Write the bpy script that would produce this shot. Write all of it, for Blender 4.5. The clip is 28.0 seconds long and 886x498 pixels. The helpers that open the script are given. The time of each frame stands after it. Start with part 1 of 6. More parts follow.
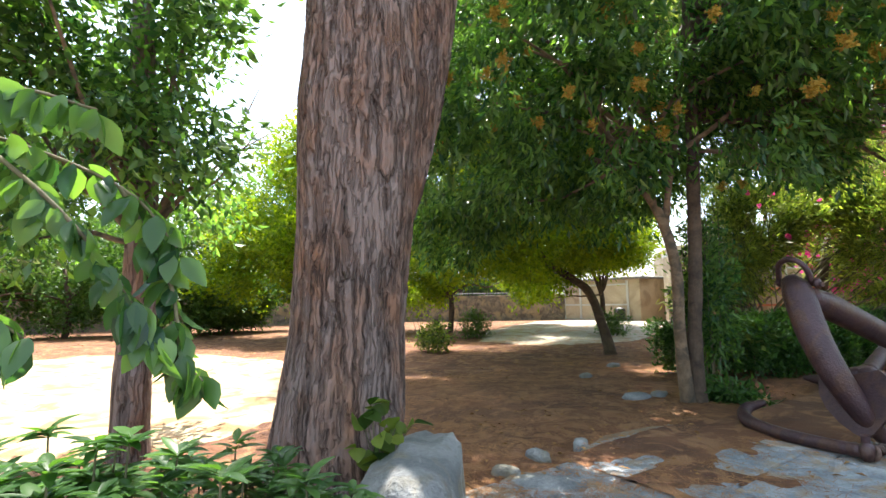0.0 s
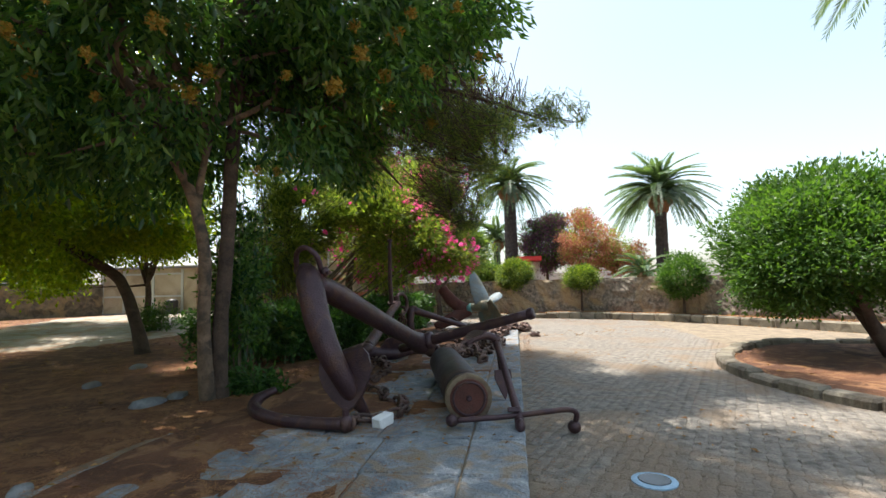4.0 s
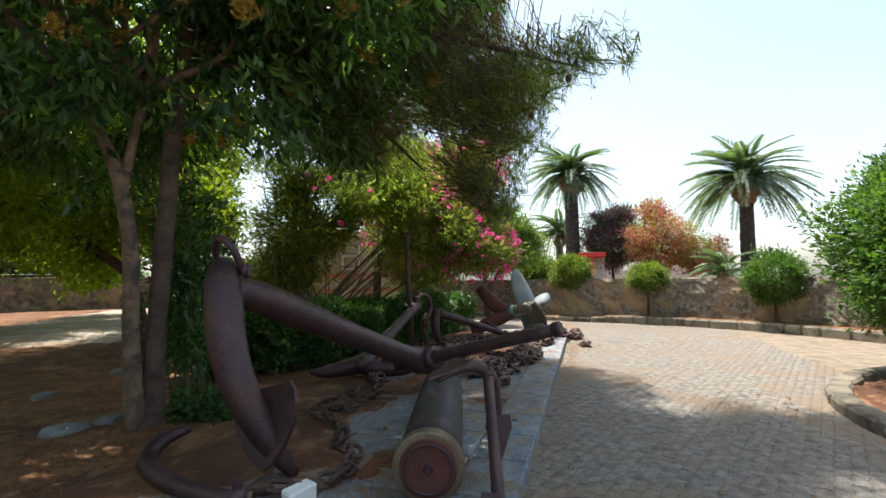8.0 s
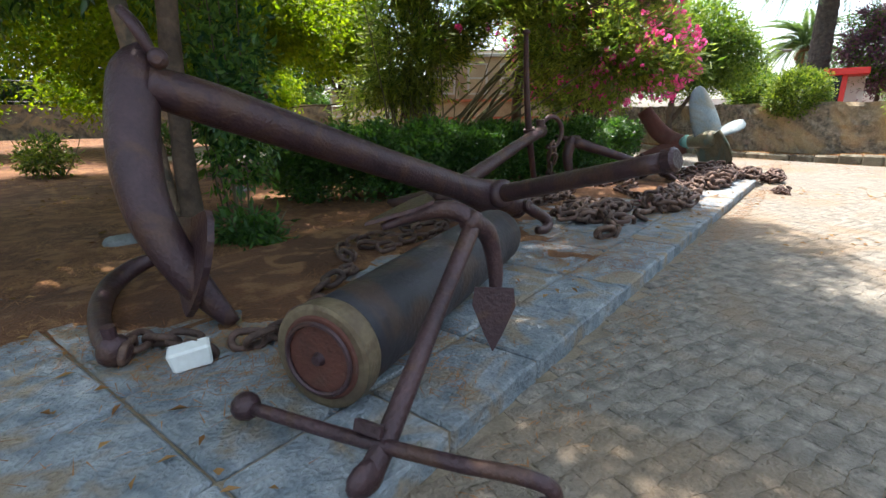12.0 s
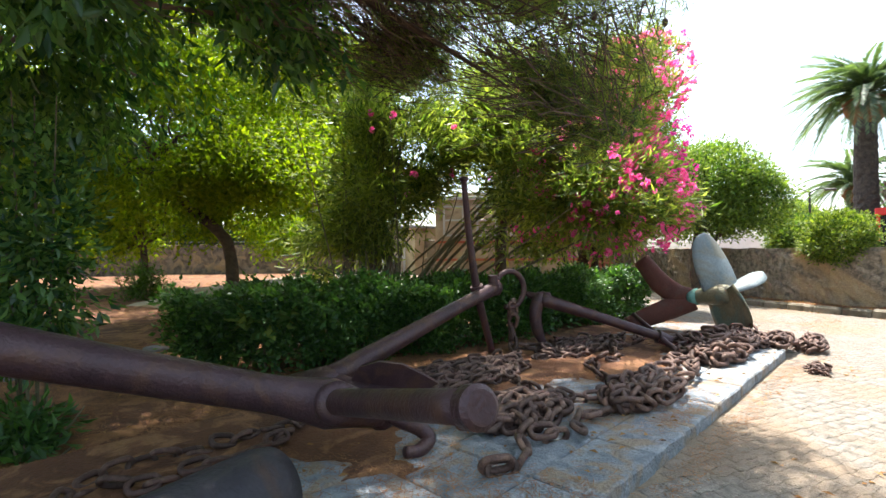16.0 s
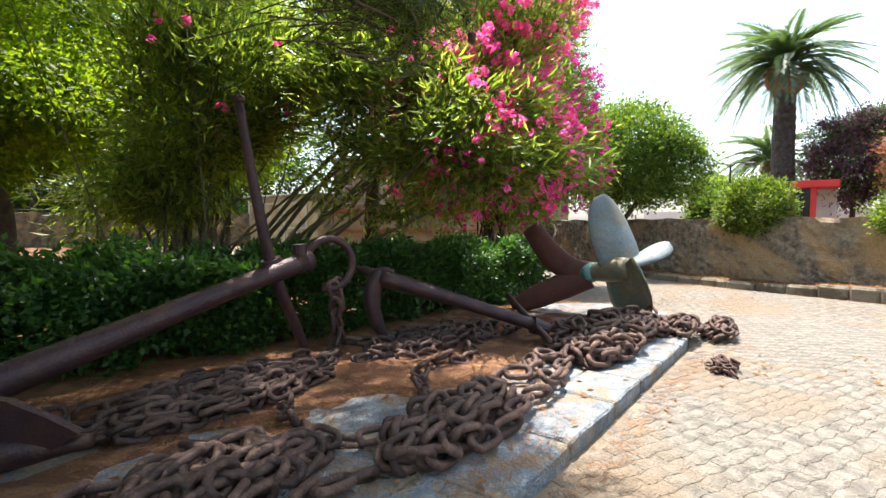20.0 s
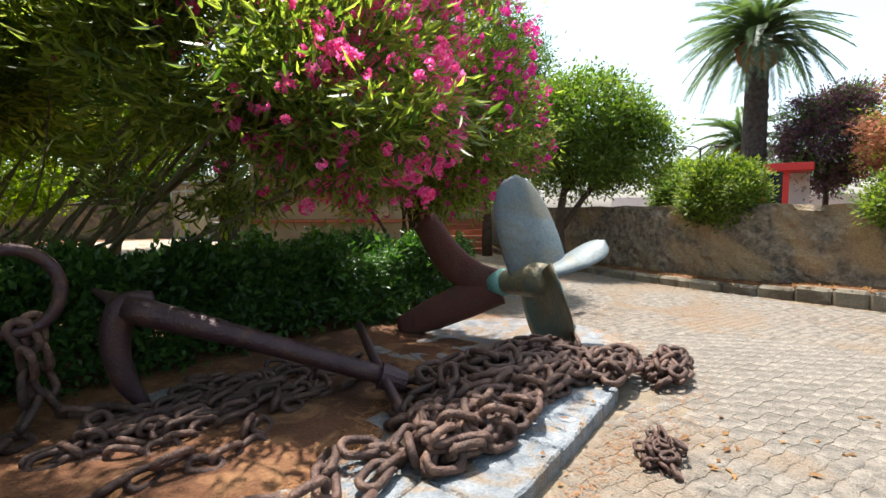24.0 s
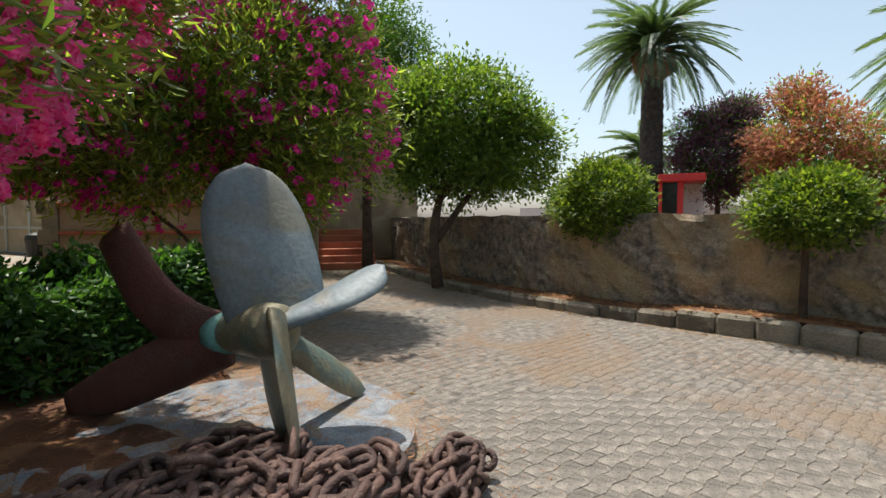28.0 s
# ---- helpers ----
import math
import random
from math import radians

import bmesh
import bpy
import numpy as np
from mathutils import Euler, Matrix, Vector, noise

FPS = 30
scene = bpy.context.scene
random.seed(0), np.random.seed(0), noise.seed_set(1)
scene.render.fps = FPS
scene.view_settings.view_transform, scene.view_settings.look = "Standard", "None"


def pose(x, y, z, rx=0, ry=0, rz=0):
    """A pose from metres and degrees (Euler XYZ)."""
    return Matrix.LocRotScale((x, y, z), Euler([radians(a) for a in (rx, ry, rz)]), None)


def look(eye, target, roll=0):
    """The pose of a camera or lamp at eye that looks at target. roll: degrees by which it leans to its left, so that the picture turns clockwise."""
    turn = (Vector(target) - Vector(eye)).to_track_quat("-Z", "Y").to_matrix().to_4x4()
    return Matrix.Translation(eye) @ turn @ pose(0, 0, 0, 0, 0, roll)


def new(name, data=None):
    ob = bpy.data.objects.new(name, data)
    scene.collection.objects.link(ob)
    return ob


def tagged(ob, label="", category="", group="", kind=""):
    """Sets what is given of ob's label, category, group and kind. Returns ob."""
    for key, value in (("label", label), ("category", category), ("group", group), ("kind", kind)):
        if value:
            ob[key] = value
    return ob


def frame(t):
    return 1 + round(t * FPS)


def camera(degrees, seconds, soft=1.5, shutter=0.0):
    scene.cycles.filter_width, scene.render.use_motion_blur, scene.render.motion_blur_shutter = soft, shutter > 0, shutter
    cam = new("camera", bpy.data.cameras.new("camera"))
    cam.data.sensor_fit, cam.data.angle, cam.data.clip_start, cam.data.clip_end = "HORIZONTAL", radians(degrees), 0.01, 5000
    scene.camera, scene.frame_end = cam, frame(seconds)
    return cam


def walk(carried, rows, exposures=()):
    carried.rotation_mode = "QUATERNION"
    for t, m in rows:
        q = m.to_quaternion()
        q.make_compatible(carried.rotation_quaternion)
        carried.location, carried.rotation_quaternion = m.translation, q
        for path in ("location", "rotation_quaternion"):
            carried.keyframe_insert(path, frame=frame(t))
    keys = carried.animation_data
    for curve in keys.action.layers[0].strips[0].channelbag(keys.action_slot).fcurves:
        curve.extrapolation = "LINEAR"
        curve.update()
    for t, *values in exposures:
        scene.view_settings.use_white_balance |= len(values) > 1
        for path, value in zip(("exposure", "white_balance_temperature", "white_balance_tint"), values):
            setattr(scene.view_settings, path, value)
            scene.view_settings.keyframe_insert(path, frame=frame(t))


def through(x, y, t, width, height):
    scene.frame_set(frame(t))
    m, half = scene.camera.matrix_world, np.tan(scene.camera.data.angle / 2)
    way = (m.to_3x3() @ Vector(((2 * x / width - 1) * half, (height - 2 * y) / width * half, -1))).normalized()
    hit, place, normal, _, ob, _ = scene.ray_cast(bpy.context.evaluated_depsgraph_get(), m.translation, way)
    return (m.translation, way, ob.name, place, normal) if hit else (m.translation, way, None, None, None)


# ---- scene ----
cam = camera(84.5, 28.0)
PATH = [
    (0, (-0.335, -0.570, 1.318), (0.786, 1.072, 1.535), -0.93),
    (0.5, (-0.259, -0.555, 1.332), (0.905, 1.058, 1.543), -1.15),
    (1, (-0.184, -0.511, 1.352), (1.099, 1.009, 1.557), -0.83),
    (1.5, (-0.163, -0.442, 1.349), (1.310, 0.895, 1.553), -1.00),
    (2, (-0.048, -0.371, 1.335), (1.618, 0.716, 1.540), -1.10),
    (2.5, (0.108, -0.409, 1.314), (1.936, 0.378, 1.514), -1.35),
    (3, (0.216, -0.506, 1.291), (2.141, 0.003, 1.483), -1.69),
    (3.5, (0.317, -0.596, 1.285), (2.275, -0.228, 1.458), -1.62),
    (4, (0.444, -0.624, 1.282), (2.418, -0.338, 1.427), -1.40),
    (4.5, (0.661, -0.595, 1.297), (2.648, -0.403, 1.409), -1.35),
    (6.5, (1.374, -0.813, 1.374), (3.361, -0.618, 1.482), -0.53),
    (7, (1.565, -0.888, 1.374), (3.547, -0.653, 1.503), -0.48),
    (7.5, (1.768, -1.026, 1.376), (3.725, -0.635, 1.506), -0.68),
    (8, (2.027, -1.068, 1.351), (3.945, -0.516, 1.481), -0.55),
    (8.5, (2.262, -1.171, 1.356), (4.150, -0.525, 1.493), -0.53),
    (9, (2.480, -1.327, 1.346), (4.303, -0.519, 1.499), -0.85),
    (9.5, (2.690, -1.340, 1.277), (4.456, -0.412, 1.414), -0.87),
    (10, (2.876, -1.337, 1.213), (4.629, -0.376, 1.170), -0.80),
    (10.5, (3.031, -1.454, 1.160), (4.718, -0.412, 0.906), -0.80),
    (11, (3.218, -1.514, 1.130), (4.798, -0.356, 0.725), -0.51),
    (11.5, (3.467, -1.533, 1.132), (4.993, -0.358, 0.593), -0.36),
    (13.5, (4.341, -1.667, 1.294), (5.783, -0.316, 0.986), 0.17),
    (14, (4.558, -1.740, 1.335), (5.957, -0.321, 1.166), -0.02),
    (14.5, (4.813, -1.709, 1.363), (6.198, -0.272, 1.245), -0.04),
    (15, (5.078, -1.784, 1.370), (6.467, -0.346, 1.309), -0.19),
    (15.5, (5.354, -1.884, 1.383), (6.758, -0.461, 1.360), -0.47),
    (16, (5.612, -1.815, 1.386), (7.053, -0.427, 1.386), -0.29),
    (16.5, (5.865, -1.806, 1.383), (7.340, -0.456, 1.418), -0.36),
    (17, (6.132, -1.871, 1.366), (7.610, -0.525, 1.439), -0.65),
    (17.5, (6.388, -1.819, 1.331), (7.865, -0.473, 1.404), -0.50),
    (18, (6.640, -1.769, 1.335), (8.138, -0.445, 1.404), -0.37),
    (18.5, (6.917, -1.819, 1.323), (8.427, -0.509, 1.400), -0.45),
    (19, (7.168, -1.807, 1.292), (8.685, -0.505, 1.353), -0.28),
    (19.5, (7.425, -1.693, 1.269), (8.981, -0.437, 1.249), 0.07),
    (20, (7.682, -1.653, 1.244), (9.267, -0.438, 1.140), 0.09),
    (20.5, (7.894, -1.650, 1.236), (9.472, -0.433, 1.070), 0.14),
    (22.5, (8.984, -1.496, 1.227), (10.556, -0.283, 0.990), 0.55),
    (23, (9.202, -1.469, 1.268), (10.792, -0.278, 1.036), 0.38),
    (23.5, (9.457, -1.526, 1.299), (11.074, -0.367, 1.101), -0.07),
    (24, (9.705, -1.536, 1.302), (11.338, -0.392, 1.143), -0.26),
    (24.5, (9.978, -1.524, 1.332), (11.662, -0.454, 1.202), -0.15),
    (25, (10.231, -1.631, 1.334), (11.984, -0.671, 1.257), -0.27),
    (25.5, (10.471, -1.716, 1.338), (12.240, -0.784, 1.288), -0.39),
    (26, (10.742, -1.689, 1.343), (12.532, -0.799, 1.289), -0.18),
    (26.5, (10.969, -1.725, 1.333), (12.771, -0.857, 1.278), -0.06),
    (27, (11.220, -1.806, 1.321), (13.013, -0.922, 1.268), -0.19),
    (27.5, (11.504, -1.779, 1.286), (13.287, -0.876, 1.209), -0.03),
    (28, (11.725, -1.811, 1.290), (13.507, -0.911, 1.171), -0.03),
]
EXPO = [(0, 1.9), (2.3, 1.65), (3.2, 1.2), (4.5, 0.85), (8, 0.85), (9.5, 1.05), (11, 1.25), (14, 1.65), (17, 1.5), (20, 1.3), (24, 0.9), (28, 0.2)]
walk(cam, [(t, look(eye, target, roll)) for t, eye, target, roll in PATH], EXPO)

# ---- light ----
SUN_TO = Vector((0.17, 0.24, 0.955)).normalized()
world = bpy.data.worlds.new("sky")
scene.world = world
world.use_nodes = True
wn = world.node_tree.nodes
sky = wn.new("ShaderNodeTexSky")
sky.sky_type, sky.sun_disc = 'NISHITA', False
sky.sun_elevation = math.asin(SUN_TO.z)
sky.sun_rotation = math.atan2(SUN_TO.x, SUN_TO.y)
sky.air_density, sky.dust_density, sky.ozone_density = 1.0, 2.2, 0.8
wn["Background"].inputs["Strength"].default_value = 0.15
haze = wn.new("ShaderNodeHueSaturation")
haze.inputs["Hue"].default_value = 0.48
haze.inputs["Saturation"].default_value, haze.inputs["Value"].default_value = 0.72, 1.12
world.node_tree.links.new(sky.outputs[0], haze.inputs["Color"])
world.node_tree.links.new(haze.outputs[0], wn["Background"].inputs["Color"])
sun = new("sun", bpy.data.lights.new("sun", 'SUN'))
sun.data.energy, sun.data.angle, sun.data.color = 5.0, radians(0.6), (1.0, 0.95, 0.87)
sun.matrix_world = look((20, 10, 30), Vector((20, 10, 30)) - SUN_TO)


# ---- materials ----
def mat(name, c1, c2, scale=5.0, rough=0.7, bump=0.3, bscale=40.0, metal=0.0, rnd=0.0, c3=None, patch=0.8, spec=0.5, detail=8.0):
    """Two-scale procedural surface: c1/c2 by broad noise, c3 in worn patches, fine grain bump, rnd: brightness shift from piece to piece."""
    m = bpy.data.materials.new(name)
    m.use_nodes = True
    n, l = m.node_tree.nodes, m.node_tree.links
    b = n["Principled BSDF"]
    co = n.new("ShaderNodeTexCoord").outputs["Object"]

    def noise_tex(s, d=detail, dist=0.0):
        t = n.new("ShaderNodeTexNoise")
        t.inputs["Scale"].default_value, t.inputs["Detail"].default_value, t.inputs["Distortion"].default_value = s, d, dist
        l.new(co, t.inputs["Vector"])
        return t.outputs["Fac"]

    def ramp(f, a, z, ca, cz):
        r = n.new("ShaderNodeValToRGB")
        r.color_ramp.elements[0].position, r.color_ramp.elements[1].position = a, z
        r.color_ramp.elements[0].color, r.color_ramp.elements[1].color = (*ca, 1), (*cz, 1)
        l.new(f, r.inputs[0])
        return r.outputs[0]

    def mix(f, a, c, kind='MIX'):
        x = n.new("ShaderNodeMix")
        x.data_type, x.blend_type = 'RGBA', kind
        if isinstance(f, float):
            x.inputs[0].default_value = f
        else:
            l.new(f, x.inputs[0])
        for k, v in ((6, a), (7, c)):
            if isinstance(v, tuple):
                x.inputs[k].default_value = (*v, 1)
            else:
                l.new(v, x.inputs[k])
        return x.outputs[2]

    col = ramp(noise_tex(scale, dist=0.6), 0.32, 0.68, c1, c2)
    if c3:
        col = mix(ramp(noise_tex(scale * patch, 5.0, 1.2), 0.5, 0.62, (0, 0, 0), (1, 1, 1)), col, c3)
    fine = noise_tex(bscale)
    col = mix(0.55, col, ramp(fine, 0.25, 0.75, (0.35, 0.35, 0.35), (0.72, 0.72, 0.72)), 'OVERLAY')
    if rnd:
        oi = n.new("ShaderNodeObjectInfo").outputs["Random"]
        col = mix(1.0, col, ramp(oi, 0.0, 1.0, (1 - rnd,) * 3, (1.0, 1.0, 1.0)), 'MULTIPLY')
    l.new(col, b.inputs["Base Color"])
    rr = n.new("ShaderNodeMapRange")
    rr.inputs[3].default_value, rr.inputs[4].default_value = max(0.05, rough - 0.12), min(1.0, rough + 0.12)
    l.new(noise_tex(scale * 3), rr.inputs[0])
    l.new(rr.outputs[0], b.inputs["Roughness"])
    b.inputs["Metallic"].default_value = metal
    b.inputs["Specular IOR Level"].default_value = spec
    bp = n.new("ShaderNodeBump")
    bp.inputs["Strength"].default_value, bp.inputs["Distance"].default_value = bump, 0.02
    l.new(fine, bp.inputs["Height"])
    l.new(bp.outputs[0], b.inputs["Normal"])
    return m


def leaf_mat(name, dark, light, gloss=0.45, through=0.45, thin=None, spec=0.25):
    """Leaves: colour varies from leaf to leaf, light shines through the blade."""
    m = bpy.data.materials.new(name)
    m.use_nodes = True
    n, l = m.node_tree.nodes, m.node_tree.links
    b, out = n["Principled BSDF"], n["Material Output"]
    r = n.new("ShaderNodeValToRGB")
    r.color_ramp.elements[0].color, r.color_ramp.elements[1].color = (*dark, 1), (*light, 1)
    geo = n.new("ShaderNodeNewGeometry")
    l.new(geo.outputs["Random Per Island"], r.inputs[0])
    l.new(r.outputs[0], b.inputs["Base Color"])
    b.inputs["Roughness"].default_value = gloss
    b.inputs["Specular IOR Level"].default_value = spec
    tr = n.new("ShaderNodeBsdfTranslucent")
    h = n.new("ShaderNodeMix")
    h.data_type, h.blend_type = 'RGBA', 'MULTIPLY'
    h.inputs[0].default_value = 1.0
    h.inputs[7].default_value = (*(thin or (2.2, 2.4, 0.7)), 1)
    l.new(r.outputs[0], h.inputs[6])
    l.new(h.outputs[2], tr.inputs["Color"])
    s = n.new("ShaderNodeMixShader")
    s.inputs[0].default_value = through
    l.new(b.outputs[0], s.inputs[1])
    l.new(tr.outputs[0], s.inputs[2])
    l.new(s.outputs[0], out.inputs["Surface"])
    return m


SOIL = mat("soil", (0.075, 0.028, 0.012), (0.16, 0.066, 0.027), 1.6, 0.95, 1.0, 45, c3=(0.235, 0.115, 0.05), patch=2.3)
SAND = mat("dry_sand", (0.34, 0.24, 0.14), (0.46, 0.35, 0.22), 1.3, 0.95, 0.8, 45, c3=(0.24, 0.13, 0.06), patch=1.6)
GRAVEL = mat("packed_gravel", (0.25, 0.22, 0.175), (0.36, 0.325, 0.27), 1.4, 0.95, 0.6, 50, c3=(0.26, 0.17, 0.1), patch=1.5)
PAVE = mat("paving_brick", (0.14, 0.124, 0.106), (0.315, 0.28, 0.235), 11.0, 0.85, 1.1, 55, rnd=0.24, c3=(0.245, 0.185, 0.13), patch=0.06)
JOINT = mat("paving_joint", (0.15, 0.12, 0.085), (0.27, 0.215, 0.15), 4.0, 0.95, 0.6, 60)
BOOT = mat("cut_frond_bases", (0.10, 0.05, 0.025), (0.27, 0.165, 0.08), 9.0, 0.9, 1.0, 30)
SLAB = mat("slab_stone", (0.15, 0.18, 0.21), (0.33, 0.355, 0.38), 7.5, 0.8, 1.2, 52, rnd=0.2, c3=(0.29, 0.23, 0.17), patch=0.45)
STONE = mat("field_stone", (0.12, 0.128, 0.135), (0.25, 0.255, 0.255), 3.0, 0.85, 0.9, 40, c3=(0.17, 0.155, 0.12))
WALLN = mat("dark_mottled_wall", (0.06, 0.053, 0.042), (0.2, 0.168, 0.125), 5.0, 0.92, 1.0, 30, c3=(0.25, 0.19, 0.11), patch=0.4)
WALLM = mat("wall_stone", (0.085, 0.075, 0.062), (0.30, 0.25, 0.192), 10.0, 0.9, 1.0, 34, c3=(0.33, 0.24, 0.14), patch=0.07)
KERBM = mat("kerb_stone", (0.17, 0.15, 0.115), (0.30, 0.26, 0.19), 2.5, 0.9, 0.8, 40, c3=(0.11, 0.09, 0.065), rnd=0.2)
CREAM = mat("cream_render", (0.33, 0.27, 0.18), (0.42, 0.35, 0.25), 1.2, 0.9, 0.3, 50, c3=(0.27, 0.21, 0.14))
PALE = mat("pale_paint", (0.36, 0.37, 0.35), (0.46, 0.47, 0.44), 2.0, 0.8, 0.2, 50)
BRICKRED = mat("red_tile", (0.36, 0.11, 0.06), (0.48, 0.18, 0.10), 2.0, 0.8, 0.3, 50)
REDPAINT = mat("red_paint", (0.55, 0.02, 0.02), (0.62, 0.035, 0.03), 2.0, 0.4, 0.05, 30)
RUST = mat("rusty_iron", (0.044, 0.023, 0.028), (0.076, 0.04, 0.045), 4.0, 0.42, 0.35, 60, metal=0.3, c3=(0.082, 0.042, 0.034), patch=1.2)
RUSTR = mat("red_rust", (0.07, 0.022, 0.015), (0.115, 0.036, 0.024), 4.0, 0.75, 0.4, 60, c3=(0.09, 0.04, 0.03))
CHAINM = mat("chain_rust", (0.07, 0.038, 0.032), (0.155, 0.084, 0.064), 6.0, 0.6, 0.6, 70, metal=0.12, rnd=0.5, c3=(0.25, 0.145, 0.1))
CYLM = mat("grey_blue_paint", (0.022, 0.021, 0.028), (0.044, 0.039, 0.046), 3.0, 0.48, 0.3, 40, c3=(0.055, 0.034, 0.028), patch=0.8, spec=0.35)
BRASS = mat("tarnished_bronze", (0.13, 0.095, 0.06), (0.20, 0.15, 0.095), 5.0, 0.5, 0.3, 50, metal=0.4, c3=(0.13, 0.09, 0.06))
# weathered bronze tone, darkened and blued for the shade on the upper blades
PROPM = mat("weathered_shaded_bronze", (0.10, 0.13, 0.145), (0.18, 0.215, 0.225), 2.2, 0.58, 0.2, 35, metal=0.1, c3=(0.15, 0.145, 0.115), patch=0.8)
PROPB = mat("brown_bronze", (0.13, 0.115, 0.07), (0.22, 0.195, 0.125), 4.0, 0.5, 0.35, 35, metal=0.2, c3=(0.12, 0.17, 0.15), patch=0.6)


def bark_mat(name, plate, grey, furrow, sx=15.0, sz=0.95):
    """Fissured bark: long ridges with dark furrows at two widths, tinted in broad patches."""
    m = bpy.data.materials.new(name)
    m.use_nodes = True
    n, l = m.node_tree.nodes, m.node_tree.links
    b = n["Principled BSDF"]
    co = n.new("ShaderNodeTexCoord").outputs["Object"]
    wob = n.new("ShaderNodeTexNoise")
    wob.inputs["Scale"].default_value, wob.inputs["Detail"].default_value = 4.0, 4.0
    l.new(co, wob.inputs["Vector"])
    add = n.new("ShaderNodeVectorMath")
    add.operation = 'MULTIPLY_ADD'
    l.new(wob.outputs["Color"], add.inputs[0])
    add.inputs[1].default_value = (0.085, 0.085, 0.5)
    l.new(co, add.inputs[2])
    mp = n.new("ShaderNodeMapping")
    mp.inputs["Scale"].default_value = (sx, sx, sz)
    l.new(add.outputs[0], mp.inputs["Vector"])
    def ridge(scale, wide):
        """Dark furrows where a stretched noise crosses its middle."""
        t = n.new("ShaderNodeTexNoise")
        t.inputs["Scale"].default_value, t.inputs["Detail"].default_value, t.inputs["Roughness"].default_value = scale, 3.0, 0.45
        l.new(mp.outputs[0], t.inputs["Vector"])
        d = n.new("ShaderNodeMath")
        d.operation, d.inputs[1].default_value = 'SUBTRACT', 0.5
        l.new(t.outputs["Fac"], d.inputs[0])
        e = n.new("ShaderNodeMath")
        e.operation = 'ABSOLUTE'
        l.new(d.outputs[0], e.inputs[0])
        r = n.new("ShaderNodeMapRange")
        r.interpolation_type = 'SMOOTHSTEP'
        r.inputs[2].default_value = wide
        l.new(e.outputs[0], r.inputs[0])
        return t.outputs["Fac"], r.outputs[0]

    cell, deep = ridge(0.62, 0.07)
    _, thin_ = ridge(1.7, 0.06)
    both_ = n.new("ShaderNodeMath")
    both_.operation, both_.inputs[1].default_value = 'MULTIPLY_ADD', 0.4
    l.new(thin_, both_.inputs[0])
    scaled = n.new("ShaderNodeMath")
    scaled.operation, scaled.inputs[1].default_value = 'MULTIPLY', 0.6
    l.new(deep, scaled.inputs[0])
    l.new(scaled.outputs[0], both_.inputs[2])
    relief = both_.outputs[0]
    tint = n.new("ShaderNodeValToRGB")
    tint.color_ramp.elements[0].color, tint.color_ramp.elements[1].color = (*plate, 1), (*grey, 1)
    broad = n.new("ShaderNodeTexNoise")
    broad.inputs["Scale"].default_value, broad.inputs["Detail"].default_value = 2.6, 7.0
    l.new(co, broad.inputs["Vector"])
    both = n.new("ShaderNodeMix")
    both.data_type = 'RGBA'
    both.inputs[0].default_value = 0.35
    l.new(broad.outputs["Fac"], both.inputs[6])
    l.new(cell, both.inputs[7])
    tint.color_ramp.elements[0].position, tint.color_ramp.elements[1].position = 0.36, 0.56
    l.new(both.outputs[2], tint.inputs[0])
    fine = n.new("ShaderNodeTexNoise")
    fine.inputs["Scale"].default_value, fine.inputs["Detail"].default_value = 2.2, 10.0
    l.new(mp.outputs[0], fine.inputs["Vector"])
    ov = n.new("ShaderNodeMix")
    ov.data_type, ov.blend_type = 'RGBA', 'OVERLAY'
    ov.inputs[0].default_value = 0.6
    l.new(tint.outputs[0], ov.inputs[6])
    l.new(fine.outputs["Fac"], ov.inputs[7])
    mx = n.new("ShaderNodeMix")
    mx.data_type = 'RGBA'
    l.new(relief, mx.inputs[0])
    mx.inputs[6].default_value = (*furrow, 1)
    l.new(ov.outputs[2], mx.inputs[7])
    l.new(mx.outputs[2], b.inputs["Base Color"])
    b.inputs["Roughness"].default_value = 0.92
    h = n.new("ShaderNodeMath")
    h.operation = 'MULTIPLY_ADD'
    l.new(fine.outputs["Fac"], h.inputs[0])
    h.inputs[1].default_value = 0.7
    l.new(relief, h.inputs[2])
    bp = n.new("ShaderNodeBump")
    bp.inputs["Strength"].default_value, bp.inputs["Distance"].default_value = 1.0, 0.05
    l.new(h.outputs[0], bp.inputs["Height"])
    l.new(bp.outputs[0], b.inputs["Normal"])
    return m


BARK = bark_mat("pine_bark", (0.26, 0.13, 0.08), (0.225, 0.165, 0.15), (0.045, 0.024, 0.018), 12.5, 1.35)
BARKG = mat("grey_bark", (0.11, 0.075, 0.046), (0.23, 0.155, 0.10), 5.0, 0.95, 0.7, 35, c3=(0.07, 0.055, 0.04))
BARKD = mat("dark_bark", (0.045, 0.030, 0.022), (0.11, 0.074, 0.05), 6.0, 0.95, 0.7, 35)
PALMBARK = mat("palm_bark", (0.025, 0.022, 0.021), (0.07, 0.058, 0.05), 7.0, 0.95, 0.9, 30)
STEM = mat("green_stem", (0.09, 0.08, 0.04), (0.15, 0.13, 0.07), 6.0, 0.8, 0.2, 40)
SKYBLUE = mat("pale_blue_plastic", (0.22, 0.36, 0.50), (0.32, 0.48, 0.62), 3.0, 0.5, 0.1, 40)
ALU = mat("brushed_steel", (0.5, 0.52, 0.54), (0.62, 0.64, 0.66), 8.0, 0.4, 0.1, 60, metal=0.8)
WHITE = mat("white_paint", (0.70, 0.70, 0.68), (0.80, 0.80, 0.78), 2.0, 0.7, 0.2, 40)
DARKGLASS = mat("dark_glass", (0.01, 0.011, 0.012), (0.015, 0.016, 0.017), 2.0, 0.15, 0.0, 30)
